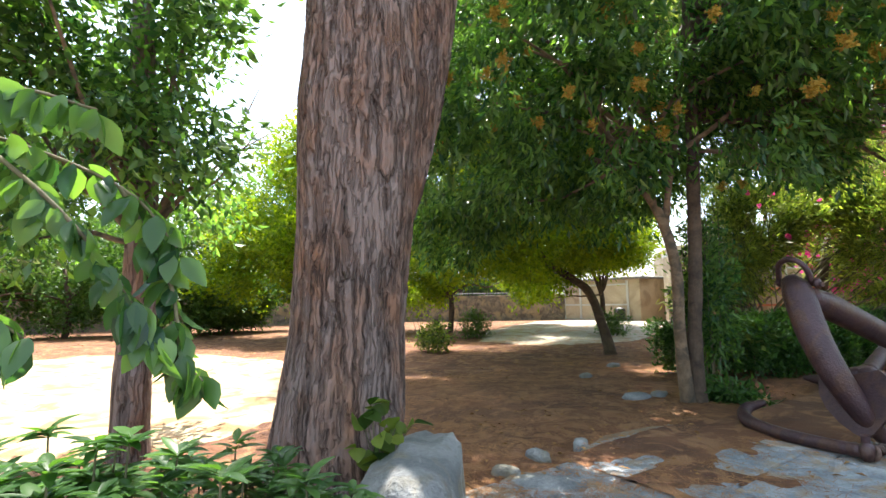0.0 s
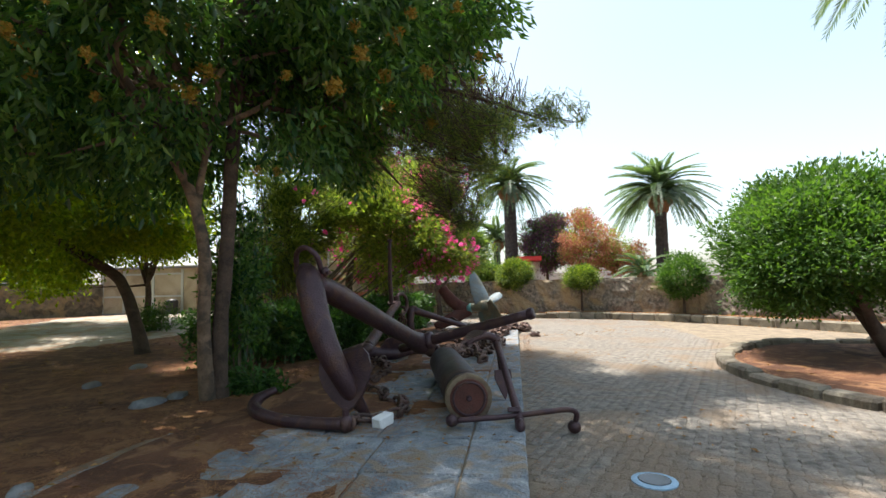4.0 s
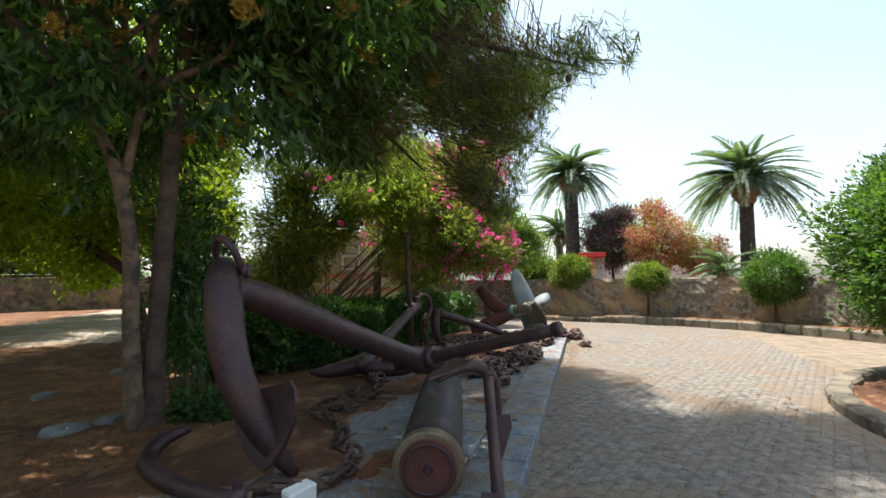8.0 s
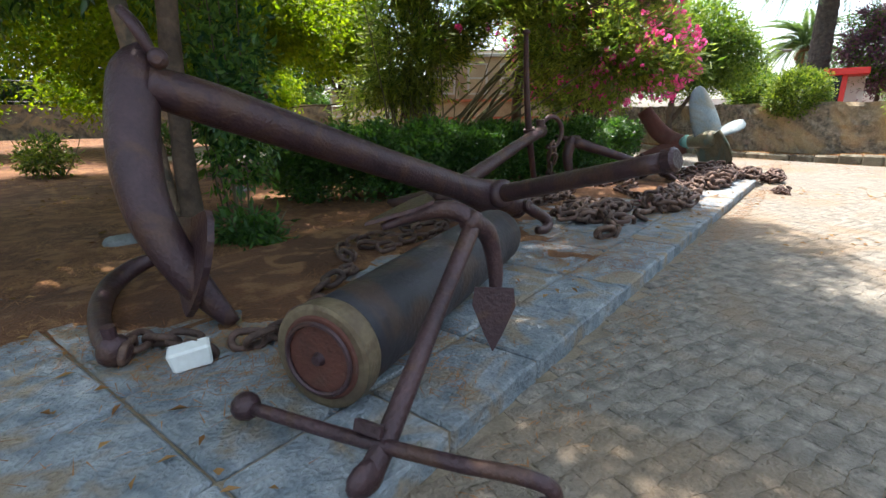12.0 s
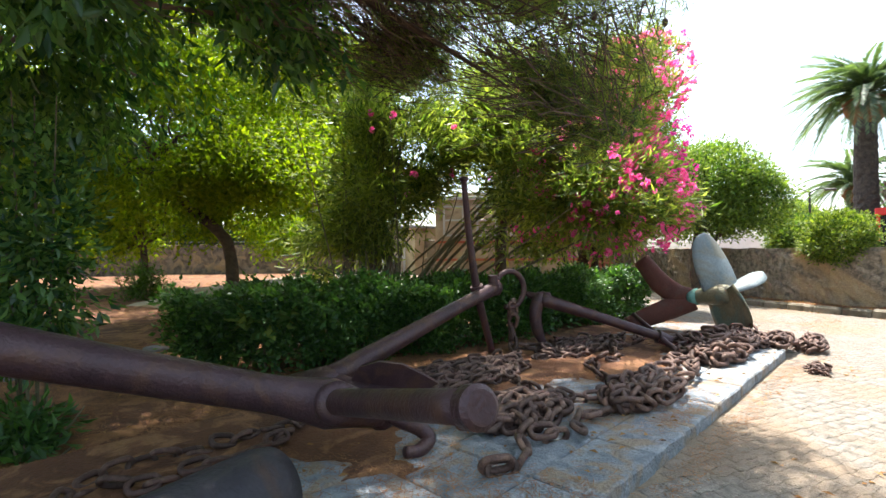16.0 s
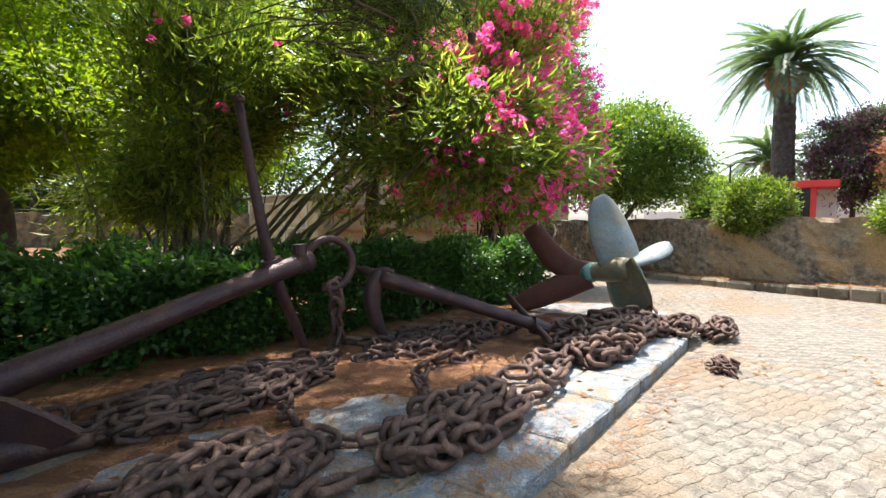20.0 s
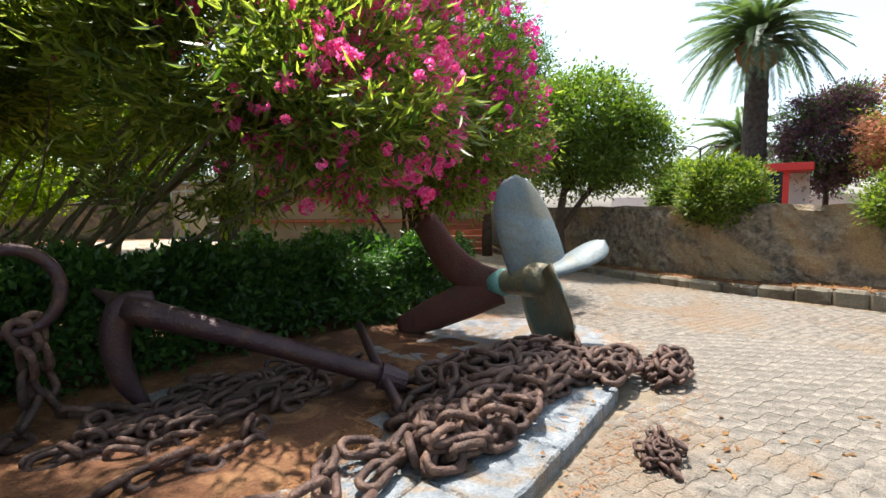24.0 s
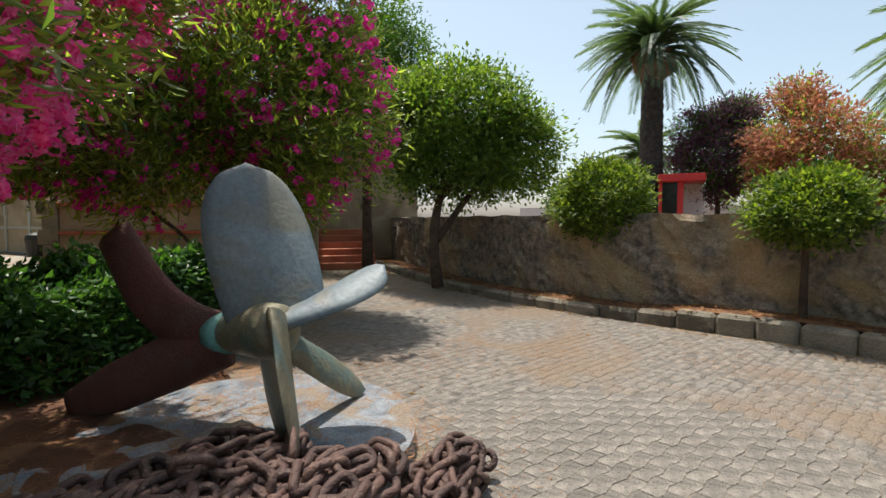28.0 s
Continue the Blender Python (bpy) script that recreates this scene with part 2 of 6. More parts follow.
BLACK = mat("black_plastic", (0.015, 0.015, 0.016), (0.025, 0.025, 0.025), 4.0, 0.5, 0.1, 40)
NEEDLEL = mat("fallen_needles", (0.20, 0.082, 0.03), (0.38, 0.19, 0.075), 2.0, 0.95, 0.2, 60)

L_DARK = leaf_mat("broad_leaf", (0.02, 0.062, 0.034), (0.125, 0.225, 0.07), 0.26, 0.5, spec=0.6)
L_LIME = leaf_mat("lime_leaf", (0.065, 0.125, 0.010), (0.19, 0.25, 0.022), 0.5, 0.58, (2.2, 2.2, 0.4))
L_MID = leaf_mat("mid_leaf", (0.03, 0.075, 0.018), (0.085, 0.15, 0.04), 0.4, 0.4)
L_HEDGE = leaf_mat("hedge_leaf", (0.02, 0.062, 0.02), (0.085, 0.175, 0.045), 0.38, 0.4, spec=0.4)
L_OLE = leaf_mat("oleander_leaf", (0.04, 0.082, 0.024), (0.27, 0.31, 0.095), 0.36, 0.6, spec=0.5)
L_NEED = leaf_mat("pine_needle", (0.022, 0.06, 0.036), (0.21, 0.24, 0.085), 0.5, 0.6)
L_CIT = leaf_mat("citrus_leaf", (0.035, 0.08, 0.02), (0.17, 0.23, 0.05), 0.35, 0.45, spec=0.45)
L_PALM = leaf_mat("palm_leaf", (0.045, 0.085, 0.06), (0.125, 0.175, 0.11), 0.4, 0.3)
L_SUN = leaf_mat("yellow_green_leaf", (0.02, 0.055, 0.012), (0.19, 0.235, 0.045), 0.45, 0.35)
F_PINK = leaf_mat("pink_petal", (0.76, 0.05, 0.31), (0.95, 0.29, 0.57), 0.6, 0.65, (1.3, 1.1, 1.2))
F_MAG = leaf_mat("magenta_petal", (0.60, 0.02, 0.27), (0.88, 0.09, 0.48), 0.6, 0.55, (1.3, 1.1, 1.2))
F_ORANGE = leaf_mat("ochre_flower", (0.26, 0.165, 0.02), (0.42, 0.30, 0.06), 0.7, 0.35, (1.2, 1.1, 0.6))
F_RUSSET = leaf_mat("russet_leaf", (0.30, 0.10, 0.07), (0.52, 0.27, 0.16), 0.6, 0.4, (1.3, 1.1, 0.8))
F_PURPLE = leaf_mat("purple_leaf", (0.09, 0.05, 0.09), (0.24, 0.13, 0.16), 0.6, 0.35, (1.3, 1.1, 0.9))


# ---- builders ----
def link_mesh(name, me, material, parent=None, label="", smooth=False):
    if material:
        me.materials.append(material)
    if smooth:
        for f in me.polygons:
            f.use_smooth = True
    ob = new(name, me)
    if parent:
        ob.parent = parent
    if label:
        tagged(ob, label)
    return ob


def part(name, bm, material, parent=None, label="", smooth=False):
    me = bpy.data.meshes.new(name)
    bm.normal_update()
    bm.to_mesh(me)
    bm.free()
    return link_mesh(name, me, material, parent, label, smooth)


def thing(name, label, category, group="", at=(0, 0, 0)):
    ob = new(name)
    ob.location = at
    ob.empty_display_size = 0.2
    return tagged(ob, label, category, group)


def smooth_path(pts, k=6):
    """Catmull-Rom points along pts."""
    p = [Vector(a) for a in pts]
    p = [2 * p[0] - p[1]] + p + [2 * p[-1] - p[-2]]
    out = []
    for i in range(1, len(p) - 2):
        for j in range(k):
            t = j / k
            a, b, c, d = p[i - 1], p[i], p[i + 1], p[i + 2]
            out.append(0.5 * ((2 * b) + (c - a) * t + (2 * a - 5 * b + 4 * c - d) * t * t + (3 * b - a - 3 * c + d) * t ** 3))
    out.append(p[-2])
    return out


def tube(pts, radii, n=12, k=6, rough=0.0, rscale=3.0, flat=1.0, flat_axis=None, bm=None):
    """A round bar along pts, radii given at the points; flat squashes it along flat_axis."""
    bm = bm or bmesh.new()
    line = smooth_path(pts, k) if k > 1 else [Vector(p) for p in pts]
    rs = np.interp(np.linspace(0, len(pts) - 1, len(line)), range(len(pts)), radii)
    rings = []
    side = None
    for i, c in enumerate(line):
        d = (line[min(i + 1, len(line) - 1)] - line[max(i - 1, 0)]).normalized()
        if side is None:
            side = d.orthogonal().normalized() if flat_axis is None else (Vector(flat_axis) - d * d.dot(Vector(flat_axis))).normalized()
        side = (side - d * d.dot(side)).normalized()
        up = d.cross(side)
        ring = []
        for j in range(n):
            a = 2 * math.pi * j / n
            v = side * math.cos(a) * flat + up * math.sin(a)
            r = rs[i]
            if rough:
                q = (c + v * r) * rscale
                r *= 1 + rough * noise.noise(q)
            ring.append(bm.verts.new(c + v * r))
        rings.append(ring)
    for a, b in zip(rings, rings[1:]):
        for j in range(n):
            bm.faces.new((a[j], a[(j + 1) % n], b[(j + 1) % n], b[j]))
    bm.faces.new(rings[0][::-1])
    bm.faces.new(rings[-1])
    return bm


def ball(c, r, bm=None, sub=2, squash=(1, 1, 1), rough=0.0, rscale=4.0):
    bm = bm or bmesh.new()
    made = bmesh.ops.create_icosphere(bm, subdivisions=sub, radius=1.0)["verts"]
    for v in made:
        k = 1 + rough * noise.noise(Vector(v.co) * rscale + Vector(c))
        v.co = Vector((v.co.x * squash[0] * r * k, v.co.y * squash[1] * r * k, v.co.z * squash[2] * r * k)) + Vector(c)
    return bm


def box(x0, y0, z0, x1, y1, z1, bev=0.0, bm=None, m=None):
    bm = bm or bmesh.new()
    r = bmesh.ops.create_cube(bm, size=1.0, matrix=(m or Matrix()) @ Matrix.Translation(((x0 + x1) / 2, (y0 + y1) / 2, (z0 + z1) / 2)) @ Matrix.Diagonal((x1 - x0, y1 - y0, z1 - z0, 1)))
    if bev:
        es = list({e for v in r["verts"] for e in v.link_edges})
        bmesh.ops.bevel(bm, geom=es, offset=bev, segments=1, affect='EDGES', profile=0.5)
    return bm


def prism(outline, z0, z1, bm=None):
    """An upright slab over a plan outline."""
    bm = bm or bmesh.new()
    lo = [bm.verts.new((x, y, z0)) for x, y in outline]
    hi = [bm.verts.new((x, y, z1)) for x, y in outline]
    bm.faces.new(hi)
    bm.faces.new(lo[::-1])
    for i in range(len(lo)):
        j = (i + 1) % len(lo)
        bm.faces.new((lo[i], lo[j], hi[j], hi[i]))
    return bm


def plate(outline, m, thick, bm=None):
    """A flat plate of given outline (u, v) in the plane of the pose m, thick along its z."""
    bm = prism(outline, -thick / 2, thick / 2, bm)
    bm.transform(m)
    return bm


def blades(name, base, way, side, length, width, material, parent=None, label="", bend=0.15, kind="leaf"):
    """Many leaves as one mesh: base points, directions, side vectors (N x 3), lengths and widths (N)."""
    base, way, side = (np.asarray(a, float) for a in (base, way, side))
    way /= np.linalg.norm(way, axis=1, keepdims=True) + 1e-9
    side -= way * (side * way).sum(1, keepdims=True)
    side /= np.linalg.norm(side, axis=1, keepdims=True) + 1e-9
    nor = np.cross(way, side)
    L, W = np.asarray(length)[:, None], np.asarray(width)[:, None]
    n = len(base)
    if kind == "needle":
        v = np.stack([base + side * W, base - side * W, base + way * L], 1).reshape(-1, 3)
        f = np.arange(3 * n).reshape(-1, 3)
    else:
        mid = base + way * L * 0.45
        v = np.stack([base, mid + side * W * 0.5 + nor * W * 0.18, base + way * L - nor * L * bend, mid - side * W * 0.5 + nor * W * 0.18], 1).reshape(-1, 3)
        i = np.arange(n)[:, None] * 4
        f = np.concatenate([i + [0, 1, 2], i + [0, 2, 3]], 1).reshape(-1, 3)
    me = bpy.data.meshes.new(name)
    me.vertices.add(len(v))
    me.vertices.foreach_set("co", v.astype(np.float32).ravel())
    me.loops.add(f.size)
    me.loops.foreach_set("vertex_index", f.astype(np.int32).ravel())
    me.polygons.add(len(f))
    me.polygons.foreach_set("loop_start", np.arange(0, f.size, 3, dtype=np.int32))
    me.polygons.foreach_set("loop_total", np.full(len(f), 3, dtype=np.int32))
    me.update()
    me.validate()
    return link_mesh(name, me, material, parent, label)


def in_ells(rng, ells, n, shell=0.55, gap=0.0, gscale=0.9):
    """n points in a union of ellipsoids (x, y, z, rx, ry, rz), thicker towards the outside; gap opens holes."""
    w = np.array([e[3] * e[4] * e[5] for e in ells]) ** 0.8
    out = []
    while len(out) < n:
        e = ells[rng.choice(len(ells), p=w / w.sum())]
        d = rng.normal(size=3)
        d /= np.linalg.norm(d)
        r = rng.uniform(shell ** 3, 1.0) ** (1 / 3)
        bump_ = 0.82 + 0.3 * noise.noise(Vector(d * 1.8) + Vector(e[:3]))
        p = np.array(e[:3]) + d * r * bump_ * np.array(e[3:6])
        if gap and noise.noise(Vector(p) * gscale) < gap - 0.5:
            continue
        out.append(p)
    return np.array(out)


def foliage(name, rng, ells, clumps, per, spread, length, width, material, parent, label="", shell=0.5, gap=0.0, droop=0.3, out=0.6, gscale=0.9, bend=0.15, centre=None, pts=None):
    """A crown: clumps of leaves in ellipsoids; leaves point outwards and droop."""
    c = in_ells(rng, ells, clumps, shell, gap, gscale) if pts is None else np.asarray(pts)
    mid = np.mean([e[:3] for e in ells], 0) if centre is None else np.array(centre)
    n = len(c) * per
    cc = np.repeat(c, per, 0)
    off = rng.normal(size=(n, 3)) * spread
    off[:, 2] *= 0.7
    base = cc + off
    away = cc - mid
    away /= np.linalg.norm(away, axis=1, keepdims=True) + 1e-9
    way = rng.normal(size=(n, 3)) * 0.8 + away * out + off / max(spread, 1e-6) * 0.4
    way[:, 2] -= droop
    side = rng.normal(size=(n, 3)) + np.cross(way, [0, 0, 1]) * 1.2
    ln = length * rng.uniform(0.6, 1.25, n)
    return blades(name, base, way, side, ln, width * ln / length * rng.uniform(0.8, 1.2, n), material, parent, label, bend)


def limbs(rng, start, ends, r0, r1, material, parent, name="limb", sag=0.2, label=""):
    """Branches from start towards each end, bowed a little; each one a part."""
    made = []
    for e in ends:
        s, e = Vector(start), Vector(e)
        m = s.lerp(e, 0.5) + Vector(rng.normal(size=3)) * (e - s).length * 0.07 + Vector((0, 0, sag * (e - s).length * 0.3))
        q = s.lerp(e, 0.25) + Vector(rng.normal(size=3)) * (e - s).length * 0.04 + Vector((0, 0, sag * (e - s).length * 0.15))
        made.append(part(name, tube([s, q, m, e], [r0, r0 * 0.75, (r0 + r1) / 2, r1], 8, 4, 0.15, 5), material, parent, label, True))
    return made


def twigs(name, rng, starts, ends, r, material, parent, label=""):
    """Thin twigs, joined in one mesh: many three-sided bars."""
    v, f = [], []
    for s, e in zip(starts, ends):
        s, e = np.array(s), np.array(e)
        m = (s + e) / 2 + rng.normal(size=3) * np.linalg.norm(e - s) * 0.08
        d = (e - s) / (np.linalg.norm(e - s) + 1e-9)
        a = np.cross(d, [0.3, 0.5, 0.8])
        a /= np.linalg.norm(a) + 1e-9
        b = np.cross(d, a)
        i = len(v)
        for c, rr in ((s, r), (m, r * 0.7), (e, r * 0.3)):
            for k in range(3):
                v.append(c + (a * math.cos(2.094 * k) + b * math.sin(2.094 * k)) * rr)
        for q in (0, 3):
            for k in range(3):
                f.append((i + q + k, i + q + (k + 1) % 3, i + q + 3 + (k + 1) % 3, i + q + 3 + k))
    me = bpy.data.meshes.new(name)
    me.from_pydata([tuple(x) for x in v], [], f)
    return link_mesh(name, me, material, parent, label)


# ---- ground ----
def step01(a, b, x):
    t = np.clip((x - a) / (b - a), 0, 1)
    return t * t * (3 - 2 * t)


KERB = [(24.5, 7.3), (22.4, 5.2), (20.0, 2.2), (18.85, 0.2), (18.2, -1.7), (17.65, -3.3), (16.1, -5.4), (14.6, -6.6), (11.0, -9.0), (4.0, -12.0), (-8.0, -14.0)]
PLAT_Y = -0.67


def plat_top(x):
    """Back edge of the slab platform."""
    return float(np.interp(x, [-6, 2.6, 2.95, 3.45, 4.1, 4.6, 6, 13, 14.2], [2.1, 2.1, 2.28, 2.45, 2.4, 2.0, 1.9, 1.9, 1.6]))


def paved(x, y):
    """True where the bricks lie."""
    if 13.05 < x <= 14.7:
        return y < 0.42 + (x - 13.9) * 2.0
    if x > 14.7:
        return y < 2.2 + (x - 14.7) * 1.0 and y < 8
    if y < PLAT_Y:
        ex, ey = (x - 7.4) / 3.2, (y + 6.6) / 3.05
        return not (ex * ex + ey * ey < 1 or (x < 9 and y < -6.5))
    return False


def soil_z(x, y):
    d = math.hypot(x - 3, y)
    z = 0.055 + 0.30 * float(step01(7, 19, d)) * float(step01(1.5, 6, y)) + 0.03 * noise.noise(Vector((x * 0.8, y * 0.8, 0))) + 0.012 * noise.noise(Vector((x * 4, y * 4, 2)))
    return z


def ground_z(x, y):
    if paved(x, y):
        return -0.06
    if y < plat_top(x) + 0.02 and y > PLAT_Y - 0.3 and -6 < x < 14.7:
        return 0.0
    return soil_z(x, y)


xs = np.concatenate([[-1500, -300, -60, -25], np.arange(-14, 27.01, 0.3), [32, 45, 80, 300, 1500]])
ys = np.concatenate([[-1500, -300, -60, -25], np.arange(-14, 30.01, 0.3), [36, 60, 300, 1500]])
gv = [(x, y, ground_z(x, y) if -14 <= x <= 27 and -14 <= y <= 30 else 0.0) for y in ys for x in xs]
nx = len(xs)
gf = [(j * nx + i, j * nx + i + 1, (j + 1) * nx + i + 1, (j + 1) * nx + i) for j in range(len(ys) - 1) for i in range(nx - 1)]
me = bpy.data.meshes.new("ground")
me.from_pydata(gv, [], gf)
ground = tagged(link_mesh("ground", me, SOIL, smooth=True), "dry reddish soil strewn with pine needles", "ground", kind="structure")

rng = np.random.default_rng(3)
bm = prism([(-8, PLAT_Y + 0.04), (13.05, PLAT_Y + 0.04), (13.6, -0.2), (14.7, 2.0), (14.75, 2.2), (20.5, 8), (26, 8), (26, -14), (-8, -14)][::-1], -0.2, -0.0045)
paving = tagged(part("pavement", bm, JOINT), "sunlit paved yard of interlocking concrete bricks", "pavement", kind="structure")

# pale packed path before the garden wall, and the bare clearing behind the great pine


def ground_patch(name, line, material, label, category):
    """A thin worn patch that follows the ground, with a ragged rim sinking into it."""
    pl = smooth_path([(x, y, 0) for x, y in line + line[:1]], 6)[:-1]
    mid_ = sum((Vector(p) for p in pl), Vector()) / len(pl)
    bm = bmesh.new()
    rings = []
    for k in np.linspace(1.0, 0.0, 16)[:-1]:
        rings.append([bm.verts.new((q.x, q.y, soil_z(q.x, q.y) + (0.035 if k < 0.97 else -0.03))) for q in (mid_ + (p - mid_) * k * (1 + 0.09 * noise.noise(p * 1.6)) for p in pl)])
    for a, b in zip(rings, rings[1:]):
        for i in range(len(a)):
            bm.faces.new((a[i], a[(i + 1) % len(a)], b[(i + 1) % len(a)], b[i]))
    bm.faces.new(rings[-1])
    bmesh.ops.recalc_face_normals(bm, faces=bm.faces)
    return tagged(part(name, bm, material, smooth=True), label, category, kind="structure")


ground_patch("path", [(8.4, 10.6), (9.6, 8.6), (11.4, 7.9), (13.6, 8.3), (16.0, 9.6), (18.3, 11.0), (18.3, 14.0), (16.6, 15.6), (13.6, 14.4), (10.6, 12.8)], GRAVEL, "pale sunlit path of packed gravel before the garden wall", "path")
ground_patch("clearing", [(-5.5, 5.6), (-2.4, 4.4), (0.2, 4.6), (1.9, 5.4), (2.6, 7.4), (2.9, 9.8), (1.6, 12.2), (-2.0, 13.4), (-5.6, 11.0)], SAND, "bare clearing of pale dry sand", "ground")

# ---- low wall round the yard ----


def offset_line(line, d):
    """The line moved d to its left."""
    out = []
    for i, (x, y) in enumerate(line):
        a, b = line[max(i - 1, 0)], line[min(i + 1, len(line) - 1)]
        l = math.hypot(b[0] - a[0], b[1] - a[1])
        out.append((x - (b[1] - a[1]) / l * d, y + (b[0] - a[0]) / l * d))
    return out


def fine_line(line, stepm):
    out = []
    for a, b in zip(line, line[1:]):
        n = max(1, int(math.hypot(b[0] - a[0], b[1] - a[1]) / stepm))
        out += [(a[0] + (b[0] - a[0]) * i / n, a[1] + (b[1] - a[1]) * i / n) for i in range(n)]
    return out + [line[-1]]


def rough_wall(name, line, thick, z0, z1, material, label, amp=0.03, stepm=0.12, zs=12):
    """A rubble wall: rough faces on both sides and an uneven top."""
    line = fine_line(smooth_plan(line), stepm)
    left, right = offset_line(line, thick / 2), offset_line(line, -thick / 2)
    bm = bmesh.new()
    cols = []
    for i in range(len(line)):
        prof = [(left[i], z) for z in np.linspace(z0, z1, zs)] + [(right[i], z) for z in np.linspace(z1, z0, zs)]
        col = []
        for k, ((x, y), z) in enumerate(prof):
            s = 1 if k < zs else -1
            dx, dy = (left[i][0] - right[i][0]) / thick, (left[i][1] - right[i][1]) / thick
            q = Vector((x * 3.2, y * 3.2, z * 3.6))
            a = amp * (noise.noise(q) + 0.6 * noise.noise(q * 2.7)) * s
            top = 0.035 * noise.noise(Vector((x * 2.3, y * 2.3, 5))) * max(0.0, (z - z0) / (z1 - z0) - 0.5) * 2
            col.append(bm.verts.new((x + dx * a, y + dy * a, z + top)))
        cols.append(col)
    for a, b in zip(cols, cols[1:]):
        for k in range(len(a) - 1):
            bm.faces.new((a[k], a[k + 1], b[k + 1], b[k]))
    bm.faces.new(cols[0])
    bm.faces.new(cols[-1][::-1])
    bmesh.ops.recalc_face_normals(bm, faces=bm.faces)
    return tagged(part(name, bm, material), label, "wall", kind="structure")


def smooth_plan(line):
    return [(p.x, p.y) for p in smooth_path([(x, y, 0) for x, y in line], 4)]


WALL_LINE = offset_line(KERB, 0.75)
rough_wall("wall_east", WALL_LINE, 0.42, -0.1, 1.36, WALLM, "low weathered rubble wall with flaking ochre render", 0.06, 0.08, 18)
LEFT_LINE = [(-14, 24.5), (4, 23.5), (11.8, 21.4), (15.2, 18.9), (17.4, 17.2), (18.5, 16.3)]
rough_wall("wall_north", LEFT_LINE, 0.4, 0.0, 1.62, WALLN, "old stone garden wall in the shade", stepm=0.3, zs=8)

# iron railing on the garden wall
railing = thing("railing", "dark iron railing of upright bars on the garden wall", "railing")
rl = fine_line([(2.0, 23.6), (4.0, 23.5), (11.8, 21.4), (15.2, 18.9), (17.0, 17.5)], 0.2)
bar_me = bpy.data.meshes.new("bar")
tube([(0, 0, 0), (0, 0, 0.95)], [0.014, 0.014], 6, 1).to_mesh(bar_me)
bar_me.materials.append(BLACK)
for x, y in rl:
    ob = new("bar", bar_me)
    ob.parent, ob.location = railing, (x, y, 1.6)
for z in (1.72, 2.45):
    part("rail", tube([(x, y, z) for x, y in rl[::8] + [rl[-1]]], [0.02] * len(rl[::8] + [rl[-1]]), 6, 1), BLACK, railing)

# raised bed along the wall and its kerb stones
bedline = smooth_plan(KERB)


def bed_z(y):
    """Level of the soil behind the kerb, which steps up along the wall."""
    return float(np.interp(y, [-2.0, -1.2], [0.2, 0.12]))


bm = bmesh.new()
inner, outer = offset_line(bedline, 0.12), offset_line(bedline, 0.62)
vi = [bm.verts.new((x, y, bed_z(y) + 0.015 * noise.noise(Vector((x * 2, y * 2, 1))))) for x, y in inner]
vo = [bm.verts.new((x, y, bed_z(y) + 0.02 + 0.02 * noise.noise(Vector((x * 2, y * 2, 3))))) for x, y in outer]
for i in range(len(vi) - 1):
    bm.faces.new((vi[i], vi[i + 1], vo[i + 1], vo[i]))
bmesh.ops.recalc_face_normals(bm, faces=bm.faces)
tagged(part("wall_bed", bm, SOIL), "narrow soil bed at the foot of the wall", "bed", kind="structure")
kerb = tagged(new("wall_kerb"), "low stone kerb along the wall bed", "kerb", kind="structure")
KL = fine_line(bedline, 1.9)
for i, (a, b) in enumerate(zip(KL, KL[1:])):
    l = math.hypot(b[0] - a[0], b[1] - a[1])
    m = pose((a[0] + b[0]) / 2, (a[1] + b[1]) / 2, 0, 0, 0, math.degrees(math.atan2(b[1] - a[1], b[0] - a[0])) + rng.normal() * 0.5)
    part("kerb_stone", box(-l / 2 + 0.006, -0.09, -0.1, l / 2 - 0.006, 0.1, bed_z((a[1] + b[1]) / 2) + 0.025 + rng.normal() * 0.004, 0.04, m=m), KERBM, kerb)

# ---- slab platform ----
platform = tagged(new("platform"), "raised platform of worn grey stone slabs", "platform", kind="structure")
bm = bmesh.new()
outline = [(x, PLAT_Y + 0.02) for x in (-6, 13.0)] + [(x, plat_top(x) - 0.02) for x in (13.0, 8, 6, 4.6, 4.1, 3.45, 2.95, 2.6, -6)]
part("platform_bed", prism(outline, -0.1, 0.082, bm), JOINT, platform)
x = -6.0
while x < 13.0:
    w = rng.uniform(0.48, 0.78)
    x1 = min(x + w, 13.02)
    y = PLAT_Y
    first = True
    while True:
        top = min(plat_top(x), plat_top(x1))
        h = 0.42 if first else rng.uniform(0.45, 0.75)
        y1 = min(y + h, top)
        if y1 - y > 0.12:
            z = 0.10 + rng.normal() * 0.003
            m = pose((x + x1) / 2, (y + y1) / 2, 0, rng.normal() * 0.15, rng.normal() * 0.15, rng.normal() * 0.25)
            bmx = box(-(x1 - x) / 2 + 0.007, -(y1 - y) / 2 + 0.007, -0.1 if first else 0.03, (x1 - x) / 2 - 0.007, (y1 - y) / 2 - 0.007, z, 0.012, m=m)
            if first and x1 > 2.0:
                bmesh.ops.subdivide_edges(bmx, edges=[e for e in bmx.edges if e.calc_length() > 0.1], cuts=9, use_grid_fill=True)
                for v in bmx.verts:
                    if v.co.y < PLAT_Y + 0.035:
                        v.co += Vector(noise.noise_vector(v.co * 7)) * 0.007 + Vector(noise.noise_vector(v.co * 23)) * 0.006
            part("slab", bmx, SLAB, platform)
        y = y1
        first = False
        if y >= top - 0.01:
            break
    x = x1
